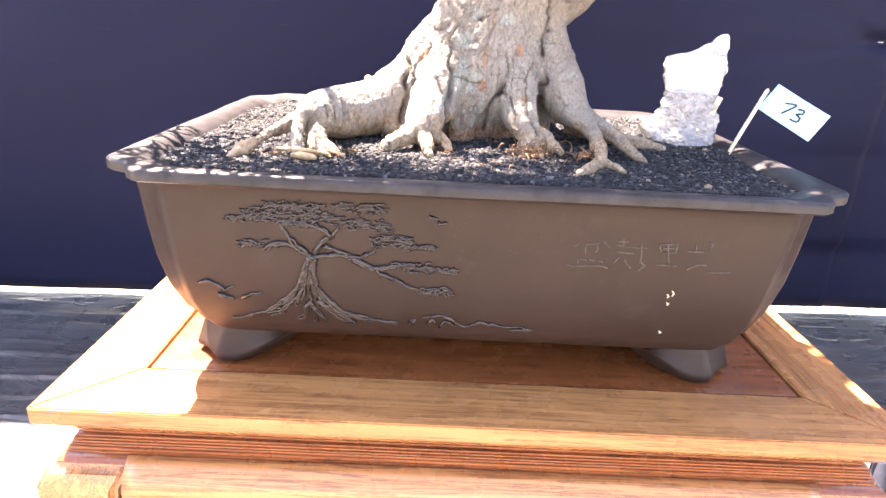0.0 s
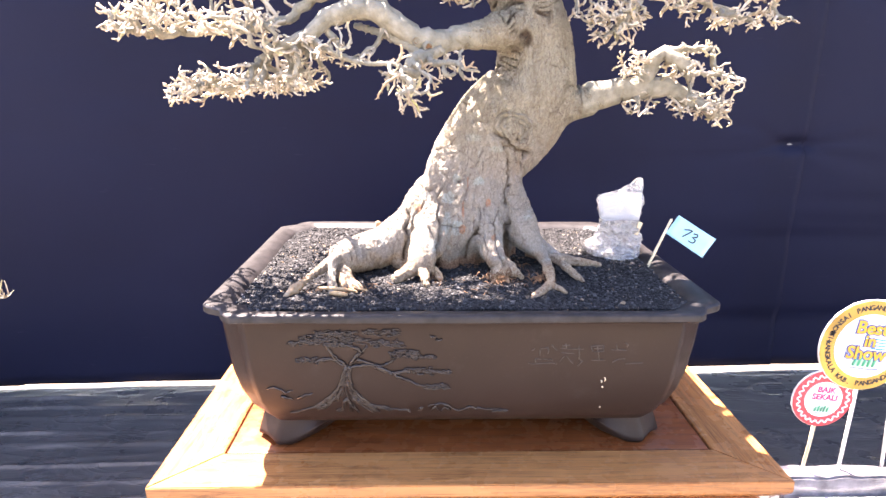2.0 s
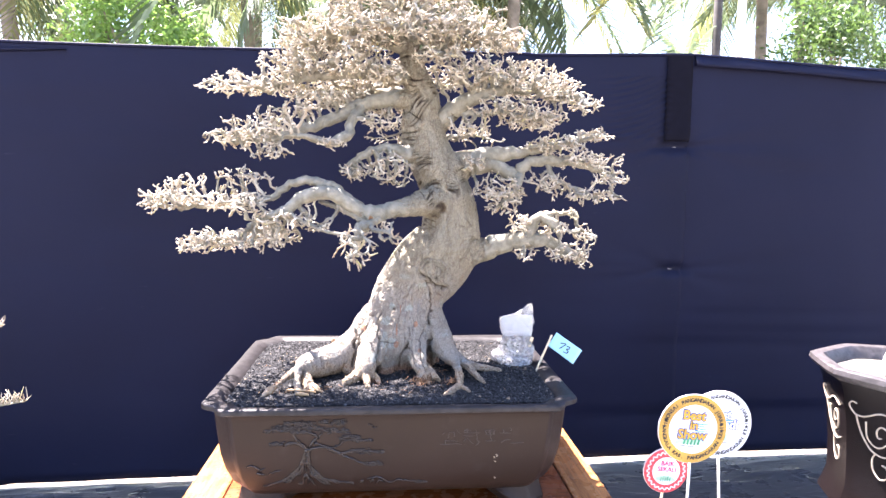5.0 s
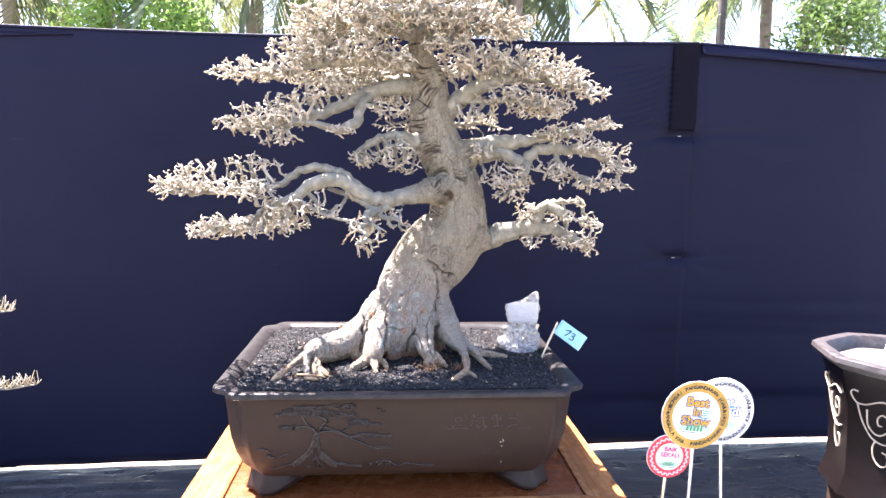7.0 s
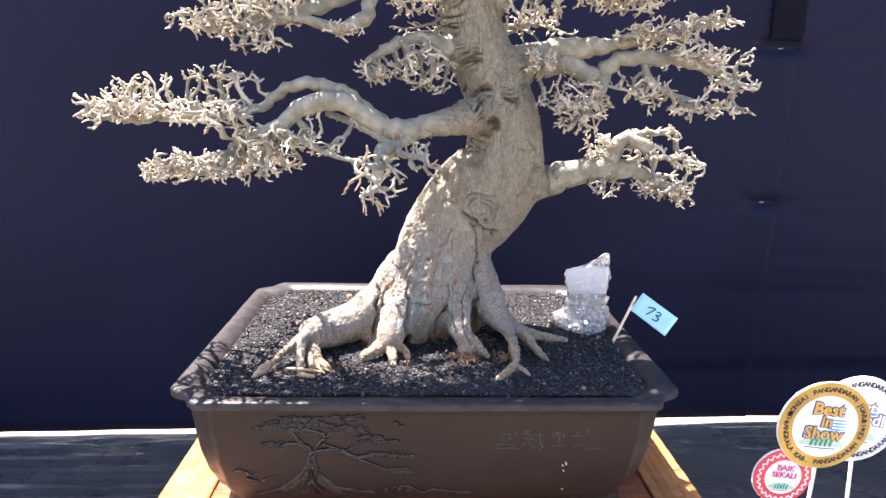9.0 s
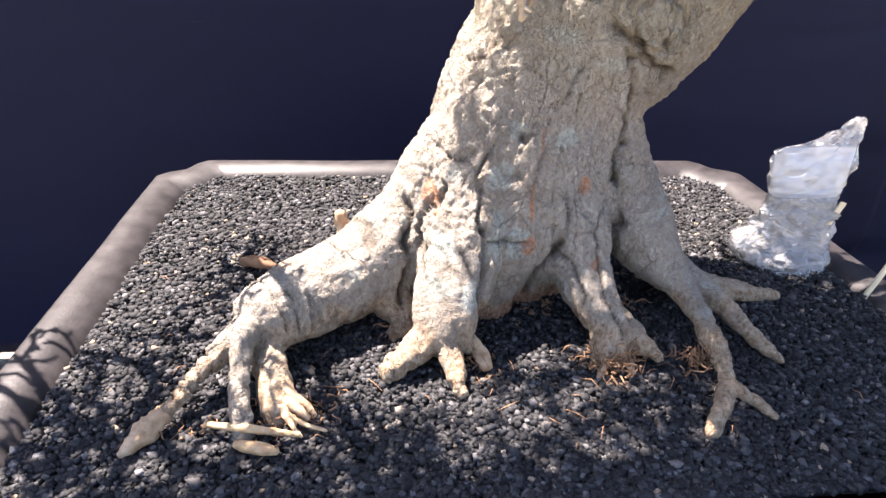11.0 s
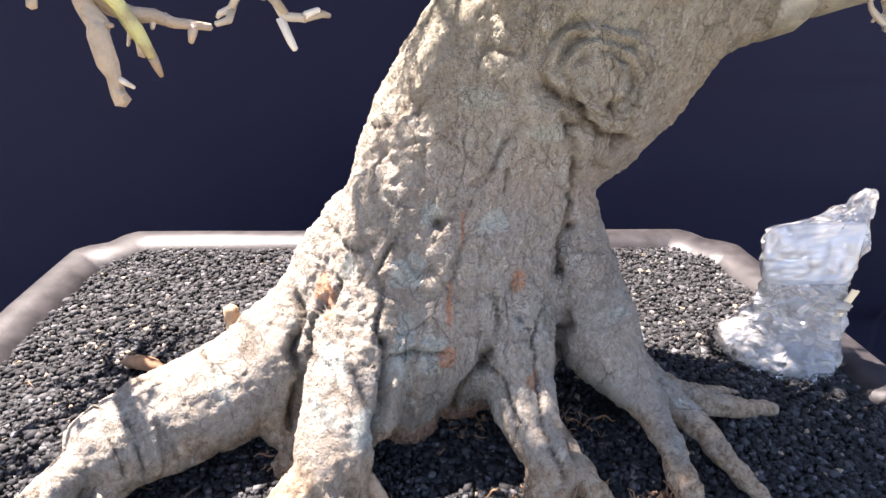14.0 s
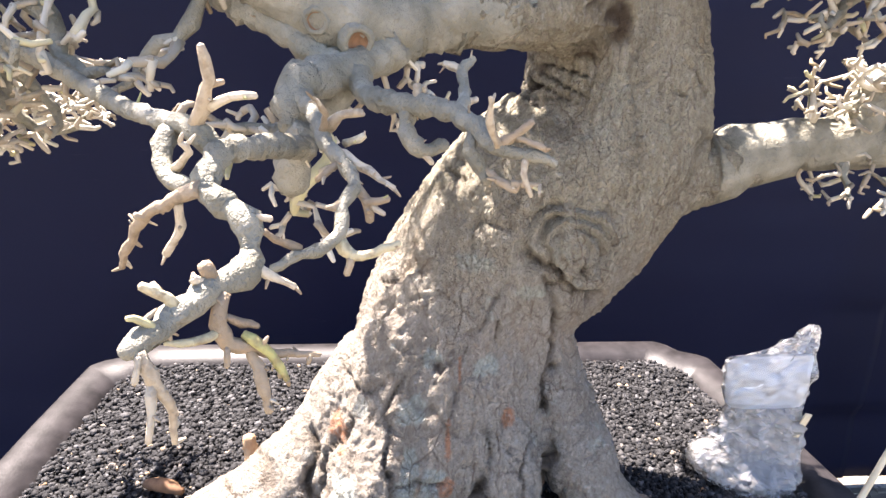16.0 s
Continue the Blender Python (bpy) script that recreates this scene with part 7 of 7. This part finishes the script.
def star_mesh(name, r, mat):
    v = [(0, 0, 0)] + [((r if i % 2 == 0 else r * 0.42) * math.sin(i * math.pi / 5), 0, (r if i % 2 == 0 else r * 0.42) * math.cos(i * math.pi / 5)) for i in range(10)]
    return mesh_of(name, v, [(0, 1 + i, 1 + (i + 1) % 10) for i in range(10)], mat, False)


def emblem(parent, y, s):
    """Small printed scene: pale hill, green strokes, blue sweep."""
    n = 24
    v = [(s * 0.62 * math.cos(math.pi * i / n), y, -s * 0.55 + s * 0.30 * math.sin(math.pi * i / n)) for i in range(n + 1)]
    part("print_hill", mesh_of("print_hill", v, [tuple(range(n + 1))], PALE_GREEN, False), parent)
    t = Tubes(5)
    for i, h in enumerate((0.20, 0.28, 0.22, 0.30, 0.24)):
        x = s * (-0.28 + 0.13 * i)
        t.add([(x, y - 0.0006, -s * 0.55), (x + s * 0.02, y - 0.0006, -s * (0.55 - h * 0.6)), (x + s * 0.05, y - 0.0006, -s * (0.55 - h))], [s * 0.03, s * 0.035, s * 0.012])
    part("print_trees", t.mesh("print_trees", GREEN), parent)
    t = Tubes(5)
    t.add([(-s * 0.42, y - 0.0006, -s * 0.60), (s * 0.1, y - 0.0006, -s * 0.62), (s * 0.42, y - 0.0006, -s * 0.60)], [s * 0.012] * 3)
    part("print_line", t.mesh("print_line", NAVY_INK), parent)


def build_disc(label, at, r, rim, stick_to, words, word_mat, edge_mat, kind, back=WHITE_PAINT):
    a = thing("award_disc", label, "award sign", "award discs on sticks", at=at)
    part("disc", disc_mesh("disc", r, back, 0.001, 0.003, 0.0 if kind != "red" else 0.006), a)
    part("rim", disc_mesh("rim", r * 0.985, rim, -0.0012, 0.0016), a)
    part("face", disc_mesh("face", r * (0.70 if kind != "red" else 0.62), PAPER, -0.0026, 0.0014), a)
    y = -0.0037
    if kind == "red":
        t = Tubes(5)
        q = np.linspace(0, 2 * np.pi, 145)
        rr = r * (0.82 + 0.055 * np.sin(q * 24))
        t.add(np.stack([rr * np.cos(q), np.full(145, -0.0022), rr * np.sin(q)], -1), np.full(145, 0.0012))
        part("zigzag", t.mesh("zigzag", WHITE_PAINT), a, "white zigzag line")
        emblem(a, y, r * 0.78)
    else:
        part("ring_text", arc_text("ring_text", "BONSAI PANGANDARAN JUARA", r * 0.84, r * 0.150, INK, 90, True, -0.0024), a)
        part("ring_text", arc_text("ring_text", "MILANGKALA KAB. PANGANDARAN KE 10", r * 0.84, r * 0.150, INK, -90, False, -0.0024), a)
        for sx in (-1, 1):
            part("star", star_mesh("star", r * 0.075, INK), a).location = (sx * r * 0.845, -0.0024, r * 0.02)
        emblem(a, y, r * 0.80)
        t = Tubes(5)
        for k in range(4):
            z = r * (0.18 - 0.07 * k)
            t.add([(r * 0.05, y + 0.0003, z), (r * 0.25, y + 0.0003, z - 0.001), (r * 0.44, y + 0.0003, z)], [r * 0.012, r * 0.022, r * 0.008])
        part("print_sweep", t.mesh("print_sweep", BLUE), a)
    for body, size, x, z in words:
        part("lettering", merged("lettering", [(text_mesh("glyph", body, size, edge_mat, 0.0002, size * 0.085), FACE)], edge_mat), a).location = (x, y - 0.0004, z)
        part("lettering", merged("lettering", [(text_mesh("glyph", body, size, word_mat, 0.0003, size * 0.022), FACE)], word_mat), a).location = (x, y - 0.0010, z)
    t = Tubes(8)
    s = Matrix.Rotation(radians(-6), 3, "Y") @ (Vector(stick_to) - Vector(at))
    t.add([(0, 0.004, r * 0.2), tuple(s * 0.5), tuple(s)], [0.0026, 0.0026, 0.0024])
    part("stick", t.mesh("stick", WHITE_PAINT if kind != "red" else BAMBOO), a)
    a.rotation_euler = (0, radians(6), 0)


def build_award_stand():
    """Wrapped block with a printed board on its front."""
    b = thing("award_block", "plastic wrapped block with a printed blue board", "display block", at=(0.605, 0.066, table_z(0.6)))
    bm = bmesh.new()
    bmesh.ops.create_cube(bm, size=1)
    bmesh.ops.subdivide_edges(bm, edges=bm.edges[:], cuts=14, use_grid_fill=True)
    for v in bm.verts:
        p = Vector((v.co.x * 0.25, v.co.y * 0.030, (v.co.z + 0.5) * 0.206))
        p += Vector((0, 0.5, 0.4)) * 0.006 * noise.noise(p * 26) + Vector((0, 0.4, 0.5)) * 0.003 * noise.noise(p * 70)
        v.co = p
    bmesh.ops.bevel(bm, geom=[e for e in bm.edges if e.calc_face_angle(0) > 1.0], offset=0.004, segments=2, affect="EDGES")
    part("wrapping", bm_mesh("wrapping", bm, WRAP), b, "crinkled dark plastic wrapping")
    part("board", box_mesh("board", (-0.105, -0.0290, 0.055), (0.125, -0.0240, 0.178), WHITE_PAINT, 0.001), b, "white bordered board")
    part("print_field", box_mesh("print_field", (-0.100, -0.0305, 0.06), (-0.005, -0.0285, 0.173), BLUE, 0.0004), b, "sky blue printed field")
    part("print_field", box_mesh("print_field", (0.0, -0.0305, 0.06), (0.12, -0.0285, 0.173), BLUE_PAPER, 0.0004), b, "pale printed field")
    for x in (-0.053, 0.060):
        for mat, lift, bold, label in ((PAPER, 0.0309, 0.0021, "white outline of the red word"), (RED, 0.0313, 0.0005, "red word on the board")):
            word = merged("lettering", [(text_mesh("glyph", "BONSAI", 0.0235, mat, 0.0003, bold), FACE)], mat)
            part("lettering", word, b, label).location = (x, -lift, 0.1345)
    for x0 in (-0.088, 0.022):
        t = Tubes(6)
        for k, h in enumerate((0.012, 0.017, 0.014, 0.019, 0.013)):
            u = x0 + 0.011 * k
            t.add([(u, -0.0312, 0.150), (u + 0.003, -0.0312, 0.150 + h * 0.6), (u + 0.001, -0.0312, 0.150 + h)], [0.0014, 0.0012, 0.0008])
            t.add([(u - 0.003, -0.0312, 0.150 + h * 0.8), (u + 0.001, -0.0312, 0.150 + h), (u + 0.006, -0.0312, 0.150 + h * 0.8)], [0.0008, 0.0016, 0.0008])
        t.add([(x0 - 0.006, -0.0312, 0.149), (x0 + 0.02, -0.0312, 0.1505), (x0 + 0.055, -0.0312, 0.149)], [0.0006, 0.0014, 0.0006])
        part("emblem", t.mesh("emblem", GREEN), b, "green emblem of small trees")
    for x0, x1, z, mat in ((-0.093, -0.018, 0.112, INK), (0.02, 0.10, 0.112, INK), (-0.085, -0.02, 0.094, PAPER), (0.02, 0.09, 0.094, NAVY_INK)):
        part("print_bar", box_mesh("print_bar", (x0, -0.0315, z), (x1, -0.0306, z + 0.009), mat, 0.0003), b)


build_award_stand()
build_disc("gold edged round award sign lettered Best in Show", (0.571, 0.060, 1.124), 0.068, GOLD, (0.572, 0.070, 0.90),
           (("Best", 0.026, -0.002, 0.027), ("in", 0.024, 0.0, 0.008), ("Show", 0.026, -0.001, -0.011)), ORANGE, NAVY_INK, "gold")
build_disc("silver edged round award sign partly hidden behind another", (0.632, 0.078, 1.124), 0.068, SILVER, (0.652, 0.085, 0.90),
           (("st", 0.024, 0.012, 0.022), ("Jadi", 0.026, 0.021, 0.003)), WHITE_PAINT, NAVY_INK, "silver")
build_disc("small red round award sign with a white zigzag rim", (0.524, 0.064, 1.040), 0.044, RED, (0.514, 0.068, 0.90),
           (("BAIK", 0.0125, 0.0, 0.0155), ("SEKALI", 0.0125, 0.0, 0.0040)), MAGENTA, PAPER, "red")


# ---- neighbours on the table ----
def build_glazed_pot():
    x, y, z0 = 1.145, 0.20, 0.885
    # it stands on a low block of its own
    base = thing("pot_stand", "small dark wooden block under the glazed pot", "stand", at=(x, y, table_z(x) - 0.004))
    part("block", box_mesh("block", (-0.10, -0.10, 0.0), (0.10, 0.10, z0 - table_z(x) + 0.004), GROOVE, 0.006), base)
    pot = thing("glazed_pot", "dark glazed eight sided pot with pale carved scrolls", "plant pot", at=(x, y, z0))
    prof = [(0.166, 0.0), (0.158, 0.022), (0.150, 0.05), (0.152, 0.12), (0.160, 0.20), (0.172, 0.262), (0.182, 0.288), (0.198, 0.297), (0.203, 0.305), (0.201, 0.315), (0.193, 0.318), (0.174, 0.316), (0.162, 0.30), (0.156, 0.26)]
    v, f = [], []
    K, S = 8, 5
    n = K * S
    for r, z in prof:
        for k in range(K):
            a0, a1 = radians(45 * k + 4), radians(45 * k + 49)
            for s in range(S):
                q = s / S
                px = math.cos(a0) * (1 - q) + math.cos(a1) * q
                py = math.sin(a0) * (1 - q) + math.sin(a1) * q
                soft = 0.985 if s == 0 else 1.0
                v.append((r * px * soft, r * py * soft, z))
    for i in range(len(prof) - 1):
        for j in range(n):
            a, b = i * n + j, i * n + (j + 1) % n
            f.append((a, b, b + n, a + n))
    f.append(tuple(range(n))[::-1])
    lip = 6 * n
    for name, faces, mat in (("body", [q for q in f if max(q) < lip + n], GLAZE), ("rim", [q for q in f if min(q) >= lip], RIM_WORN)):
        lo = 0 if name == "body" else lip
        me = mesh_of(name, v[lo:lip + n] if name == "body" else v[lo:], [tuple(i - lo for i in q) for q in faces], mat)
        me.set_sharp_from_angle(angle=radians(30))
        part(name, me, pot, "worn grey lip" if name == "rim" else "")
    v, f = [(0, 0, 0.288)], []
    for j in range(24):
        a = 2 * math.pi * j / 24
        v.append((0.157 * math.cos(a), 0.157 * math.sin(a), 0.288 + 0.004 * noise.noise((math.cos(a) * 4, math.sin(a) * 4, 0))))
    for j in range(24):
        f.append((0, 1 + j, 1 + (j + 1) % 24))
    part("soil", mesh_of("soil", v, f, plain("dry_grey_soil", (0.10, 0.09, 0.08), 0.9, 0.5, 90, 300)), pot, "dry grey soil")

    def face_point(k, u, w, lift=0.001):
        """u across a side from -1 to 1, w height."""
        r = float(np.interp(w, [p[1] for p in prof[:6]], [p[0] for p in prof[:6]]))
        a0, a1 = radians(45 * k + 4), radians(45 * k + 49)
        q = 0.5 + u * 0.46
        c = Vector((r * (math.cos(a0) * (1 - q) + math.cos(a1) * q), r * (math.sin(a0) * (1 - q) + math.sin(a1) * q), w))
        m = (a0 + a1) / 2
        return c + Vector((math.cos(m), math.sin(m), 0)) * lift

    t = Tubes(6)

    lines = (((-0.62, 0.246), (-0.78, 0.248), (-0.88, 0.240), (-0.80, 0.228), (-0.66, 0.220), (-0.42, 0.220), (-0.20, 0.226), (0.05, 0.234), (0.30, 0.236), (0.70, 0.226)),
             ((-0.66, 0.220), (-0.64, 0.208), (-0.56, 0.190), (-0.42, 0.172), (-0.15, 0.150), (0.25, 0.142), (0.60, 0.150)),
             ((-0.34, 0.210), (-0.34, 0.192), (-0.28, 0.174), (-0.02, 0.160), (0.25, 0.164), (0.42, 0.180), (0.38, 0.200), (0.18, 0.207), (0.02, 0.196), (0.06, 0.182), (0.18, 0.182)),
             ((0.0, 0.146), (-0.10, 0.130), (-0.05, 0.108), (0.20, 0.092), (0.45, 0.100), (0.42, 0.120), (0.25, 0.124)))
    for k in (3, 4, 5):
        for l in lines:
            sm = spline([(a, b * 10, 0) for a, b in l], 0.05)
            t.add([face_point(k, a, b / 10) for a, b, _ in sm], np.full(len(sm), 0.0017))
    part("carved_scroll", t.mesh("carved_scroll", CARVED), pot, "pale carved scroll lines")
    bm = bmesh.new()
    bmesh.ops.create_icosphere(bm, subdivisions=4, radius=1)
    for q in bm.verts:
        q.co = Vector((q.co.x * 0.075, q.co.y * 0.05, q.co.z * 0.032)) * (1 + 0.25 * noise.noise(q.co * 2.5) + 0.10 * noise.noise(q.co * 7))
    tag = thing("white_bag", "crumpled white plastic bag lying on dry soil", "bag", at=(x + 0.015, y + 0.0, z0 + 0.318))
    part("film", bm_mesh("film", bm, PAPER), tag)


def build_neighbour_tree():
    """Only its shoots reach into sight; it stands further along the table."""
    x, y = -1.28, 0.36
    z0 = table_z(x)
    pot = thing("shallow_pot", "dark brown clay pot further along the table", "plant pot", at=(x, y, z0))
    prof = [(0.10, 0.0), (0.12, 0.03), (0.15, 0.12), (0.17, 0.15), (0.17, 0.165), (0.15, 0.165), (0.145, 0.14), (0.0, 0.14)]
    v, f = [], []
    n = 36
    for r, z in prof:
        v += [(r * math.cos(2 * math.pi * j / n), r * math.sin(2 * math.pi * j / n), z) for j in range(n)]
    for i in range(len(prof) - 1):
        f += [(i * n + j, i * n + (j + 1) % n, (i + 1) * n + (j + 1) % n, (i + 1) * n + j) for j in range(n)]
    part("body", mesh_of("body", v, f, CLAY), pot)
    rng = np.random.default_rng(77)
    tree = thing("bonsai_tree", "small bonsai with upright grey shoots along drooping branches", "bonsai", at=(x, y, z0 + 0.14))
    t = Tubes(10)
    s = spline([(0, 0, 0, 0.035), (0.02, 0.0, 0.12, 0.028), (0.0, 0, 0.28, 0.022), (0.03, 0, 0.44, 0.015), (0.02, 0, 0.6, 0.006)], 0.02)
    t.add(s[:, :3], s[:, 3], 0.05, rng)
    part("trunk", t.mesh("trunk", LIMB), tree)
    for zt, xe, ze in ((0.33, 0.485, 0.275), (0.38, 0.40, 0.36), (0.45, 0.445, 0.440)):
        t = Tubes(6)
        s = spline([(0.01, 0, zt, 0.012), (xe * 0.45, -0.02, zt + 0.02, 0.008), (xe * 0.8, -0.03, ze, 0.004), (xe, -0.03, ze + 0.004, 0.0015)], 0.012)
        t.add(s[:, :3], s[:, 3])
        part("branch", t.mesh("branch", LIMB), tree)
        t = Tubes(4)
        for row in s[len(s) // 3:]:
            for _ in range(5):
                b = row[:3]
                d = np.array((rng.normal(0.25, 0.35), rng.normal(0, 0.5), rng.uniform(0.5, 1.0)))
                d /= np.linalg.norm(d)
                l = rng.uniform(0.015, 0.042)
                t.add([b, b + d * l * 0.5 + rng.normal(0, 0.003, 3), b + d * l], [0.0013, 0.0011, 0.0006])
        ob = part("twig_spray", t.mesh("twig_spray", TWIG), tree, "fine upright pale shoots")
        ob["kind"] = "stuff"


build_glazed_pot()
build_neighbour_tree()


# ---- trees beyond the cloth ----
PALM = leaf_material("palm_leaf", (0.060, 0.090, 0.060), (0.125, 0.170, 0.115))
PALM_DRY = leaf_material("yellowing_palm_leaf", (0.09, 0.105, 0.045), (0.17, 0.18, 0.085))
LEAF = leaf_material("broad_leaf", (0.022, 0.045, 0.018), (0.070, 0.120, 0.040))
FEATHER = leaf_material("feathery_leaf", (0.075, 0.150, 0.045), (0.16, 0.27, 0.075))
DARK_TRUNK = plain("dark_trunk", (0.055, 0.052, 0.050), 0.9, 0.35, 6, 60)
PALM_TRUNK = plain("palm_trunk", (0.20, 0.17, 0.14), 0.9, 0.35, 6, 60)


def frond_mesh(name, length, droop, mat, seed):
    rng = np.random.default_rng(seed)
    v, f = [], []
    n = 46
    pts = []
    for i in range(n + 1):
        s = i / n
        pts.append(Vector((length * s * (1 - 0.28 * droop * s), 0, length * (0.40 * s - droop * 0.95 * s * s))))
    for i in range(n):
        a, b = pts[i], pts[i + 1]
        w = 0.018 * (1 - i / n) + 0.004
        k = len(v)
        v += [a + Vector((0, -w, 0)), a + Vector((0, w, 0)), b + Vector((0, w, 0)), b + Vector((0, -w, 0))]
        f.append((k, k + 1, k + 2, k + 3))
    for i in range(4, n):
        s = i / n
        L = length * 0.26 * math.sin(min(1, s * 1.15 + 0.1) * 2.6) + 0.12
        for side in (-1, 1):
            p = pts[i]
            out = Vector((0.55 + 0.2 * rng.random(), side * 1.0, -0.35 - 0.5 * rng.random() - 0.5 * s)).normalized()
            tip = p + out * L * rng.uniform(0.8, 1.1) + Vector((0, 0, -0.12 * L))
            mid = (p + tip) / 2 + Vector((0, 0, 0.06 * L))
            d = Vector((0.022, 0, 0.0))
            k = len(v)
            v += [p - d, p + d, mid + d, mid - d, tip]
            f += [(k, k + 1, k + 2, k + 3), (k + 3, k + 2, k + 4)]
    return mesh_of(name, v, f, mat, False)


def build_palms():
    fr = [frond_mesh("frond", 3.0 + 0.2 * k, 0.55 + 0.17 * k, PALM if k != 3 else PALM_DRY, 40 + k) for k in range(5)]
    rng = random.Random(4)
    spots = [(-4.8, 10.5, 5.2), (-2.4, 11, 5.5), (-1.2, 9.0, 5.2), (0.9, 11.5, 5.6), (1.9, 9.5, 5.6), (2.5, 12.0, 6.0), (7.4, 11, 6.2), (-5.6, 9.2, 6.0), (9.0, 12, 5.8), (-7.6, 12, 5.6), (-0.6, 16, 6.6), (1.2, 15, 6.4), (-3.4, 15, 6.2)]
    for x, y, h in spots:
        palm = thing("coconut_palm", "coconut palm with long drooping green fronds", "palm tree", "palms beyond the screen", at=(x, y, 0))
        t = Tubes(10)
        lean = rng.uniform(-0.5, 0.5)
        s = spline([(0, 0, 0, 0.16), (lean * 0.3, 0, h * 0.4, 0.12), (lean, 0, h, 0.10)], 0.25)
        t.add(s[:, :3], s[:, 3] * (1 + 0.05 * np.cos(np.arange(len(s)) * 2.5)))
        part("trunk", t.mesh("trunk", PALM_TRUNK), palm)
        for k in range(18):
            ob = part("frond", fr[rng.randrange(5)], palm)
            ob.location = (lean, 0, h - 0.05)
            ob.rotation_euler = (0, radians(rng.uniform(-35, 25)), radians(k * 137.5 + rng.uniform(-15, 15)))
            sc = rng.uniform(0.8, 1.1)
            ob.scale = (sc, sc, sc)


def leafy(name, label, x, y, h, spread, seed, mat, leaf=0.07, count=3800, category="tree"):
    rng = np.random.default_rng(seed)
    tr = thing(name, label, category, "leafy trees beyond the screen", at=(x, y, 0))
    t = Tubes(8)
    t.add([(0, 0, 0), (0.05, 0, h * 0.3), (-0.05, 0.05, h * 0.7)], [0.12, 0.09, 0.05])
    ends = []
    for k in range(11):
        a, zz = rng.uniform(0, 6.28), rng.uniform(0.35, 0.95)
        e = np.array((spread * math.cos(a) * rng.uniform(0.4, 1), spread * math.sin(a) * rng.uniform(0.4, 1), h * zz + 0.3))
        ends.append(e)
        t.add([(0, 0, h * zz * 0.6), e * (0.5, 0.5, 0.85), e], [0.05, 0.03, 0.012])
    part("trunk", t.mesh("trunk", PALM_TRUNK), tr)
    c = np.array(ends)[rng.integers(0, len(ends), count)] + rng.normal(0, spread * 0.22, (count, 3))
    u = rng.normal(size=(count, 3))
    u /= np.linalg.norm(u, axis=1)[:, None]
    w = np.cross(u, rng.normal(size=(count, 3)))
    w /= np.linalg.norm(w, axis=1)[:, None]
    l = leaf * rng.uniform(0.6, 1.3, (count, 1))
    v = np.stack([c - u * l, c + w * l * 0.4, c + u * l, c - w * l * 0.4], 1).reshape(-1, 3)
    ob = part("crown", quick_mesh("crown", v, np.arange(count * 4).reshape(-1, 4), mat, False), tr)


def build_far():
    build_palms()
    leafy("leafy_tree", "bright green feathery tree behind the screen", -3.3, 7.6, 4.1, 0.85, 2, FEATHER, 0.045, 8000)
    leafy("leafy_tree", "dark green leafy tree behind the screen", 7.0, 8.4, 4.3, 1.0, 1, LEAF, 0.05, 7500)
    leafy("leafy_tree", "dark green leafy tree behind the screen", -8.3, 9.4, 4.6, 1.3, 3, LEAF, 0.055, 7500)
    t = Tubes(10)
    t.add([(4.22, 6.4, 0), (4.22, 6.4, 2), (4.25, 6.4, 5)], [0.055, 0.052, 0.048])
    tagged(part("bamboo_pole", t.mesh("bamboo_pole", BAMBOO)), "tall pale bamboo pole standing behind the screen", "pole")
    t = Tubes(10)
    t.add([(4.57, 7.6, 0), (4.57, 7.6, 2.5), (4.57, 7.6, 7)], [0.07, 0.06, 0.055])
    tagged(part("pole", t.mesh("pole", DARK_TRUNK)), "slim dark trunk standing behind the screen", "pole")

    # a young palm between the two poles
    young = thing("young_palm", "small upright young palm behind the screen", "palm tree", at=(4.28, 7.9, 0))
    t = Tubes(8)
    t.add([(0, 0, 0), (0.02, 0, 1.8), (0, 0, 3.42)], [0.05, 0.04, 0.03])
    part("trunk", t.mesh("trunk", PALM_TRUNK), young)
    leaf = frond_mesh("frond", 3.0, 0.35, PALM, 71)
    for k in range(7):
        ob = part("frond", leaf, young)
        ob.location, ob.scale = (0, 0, 3.38), (0.24, 0.24, 0.24)
        ob.rotation_euler = (0, radians(-48 + 9 * (k % 3)), radians(k * 51))


build_far()
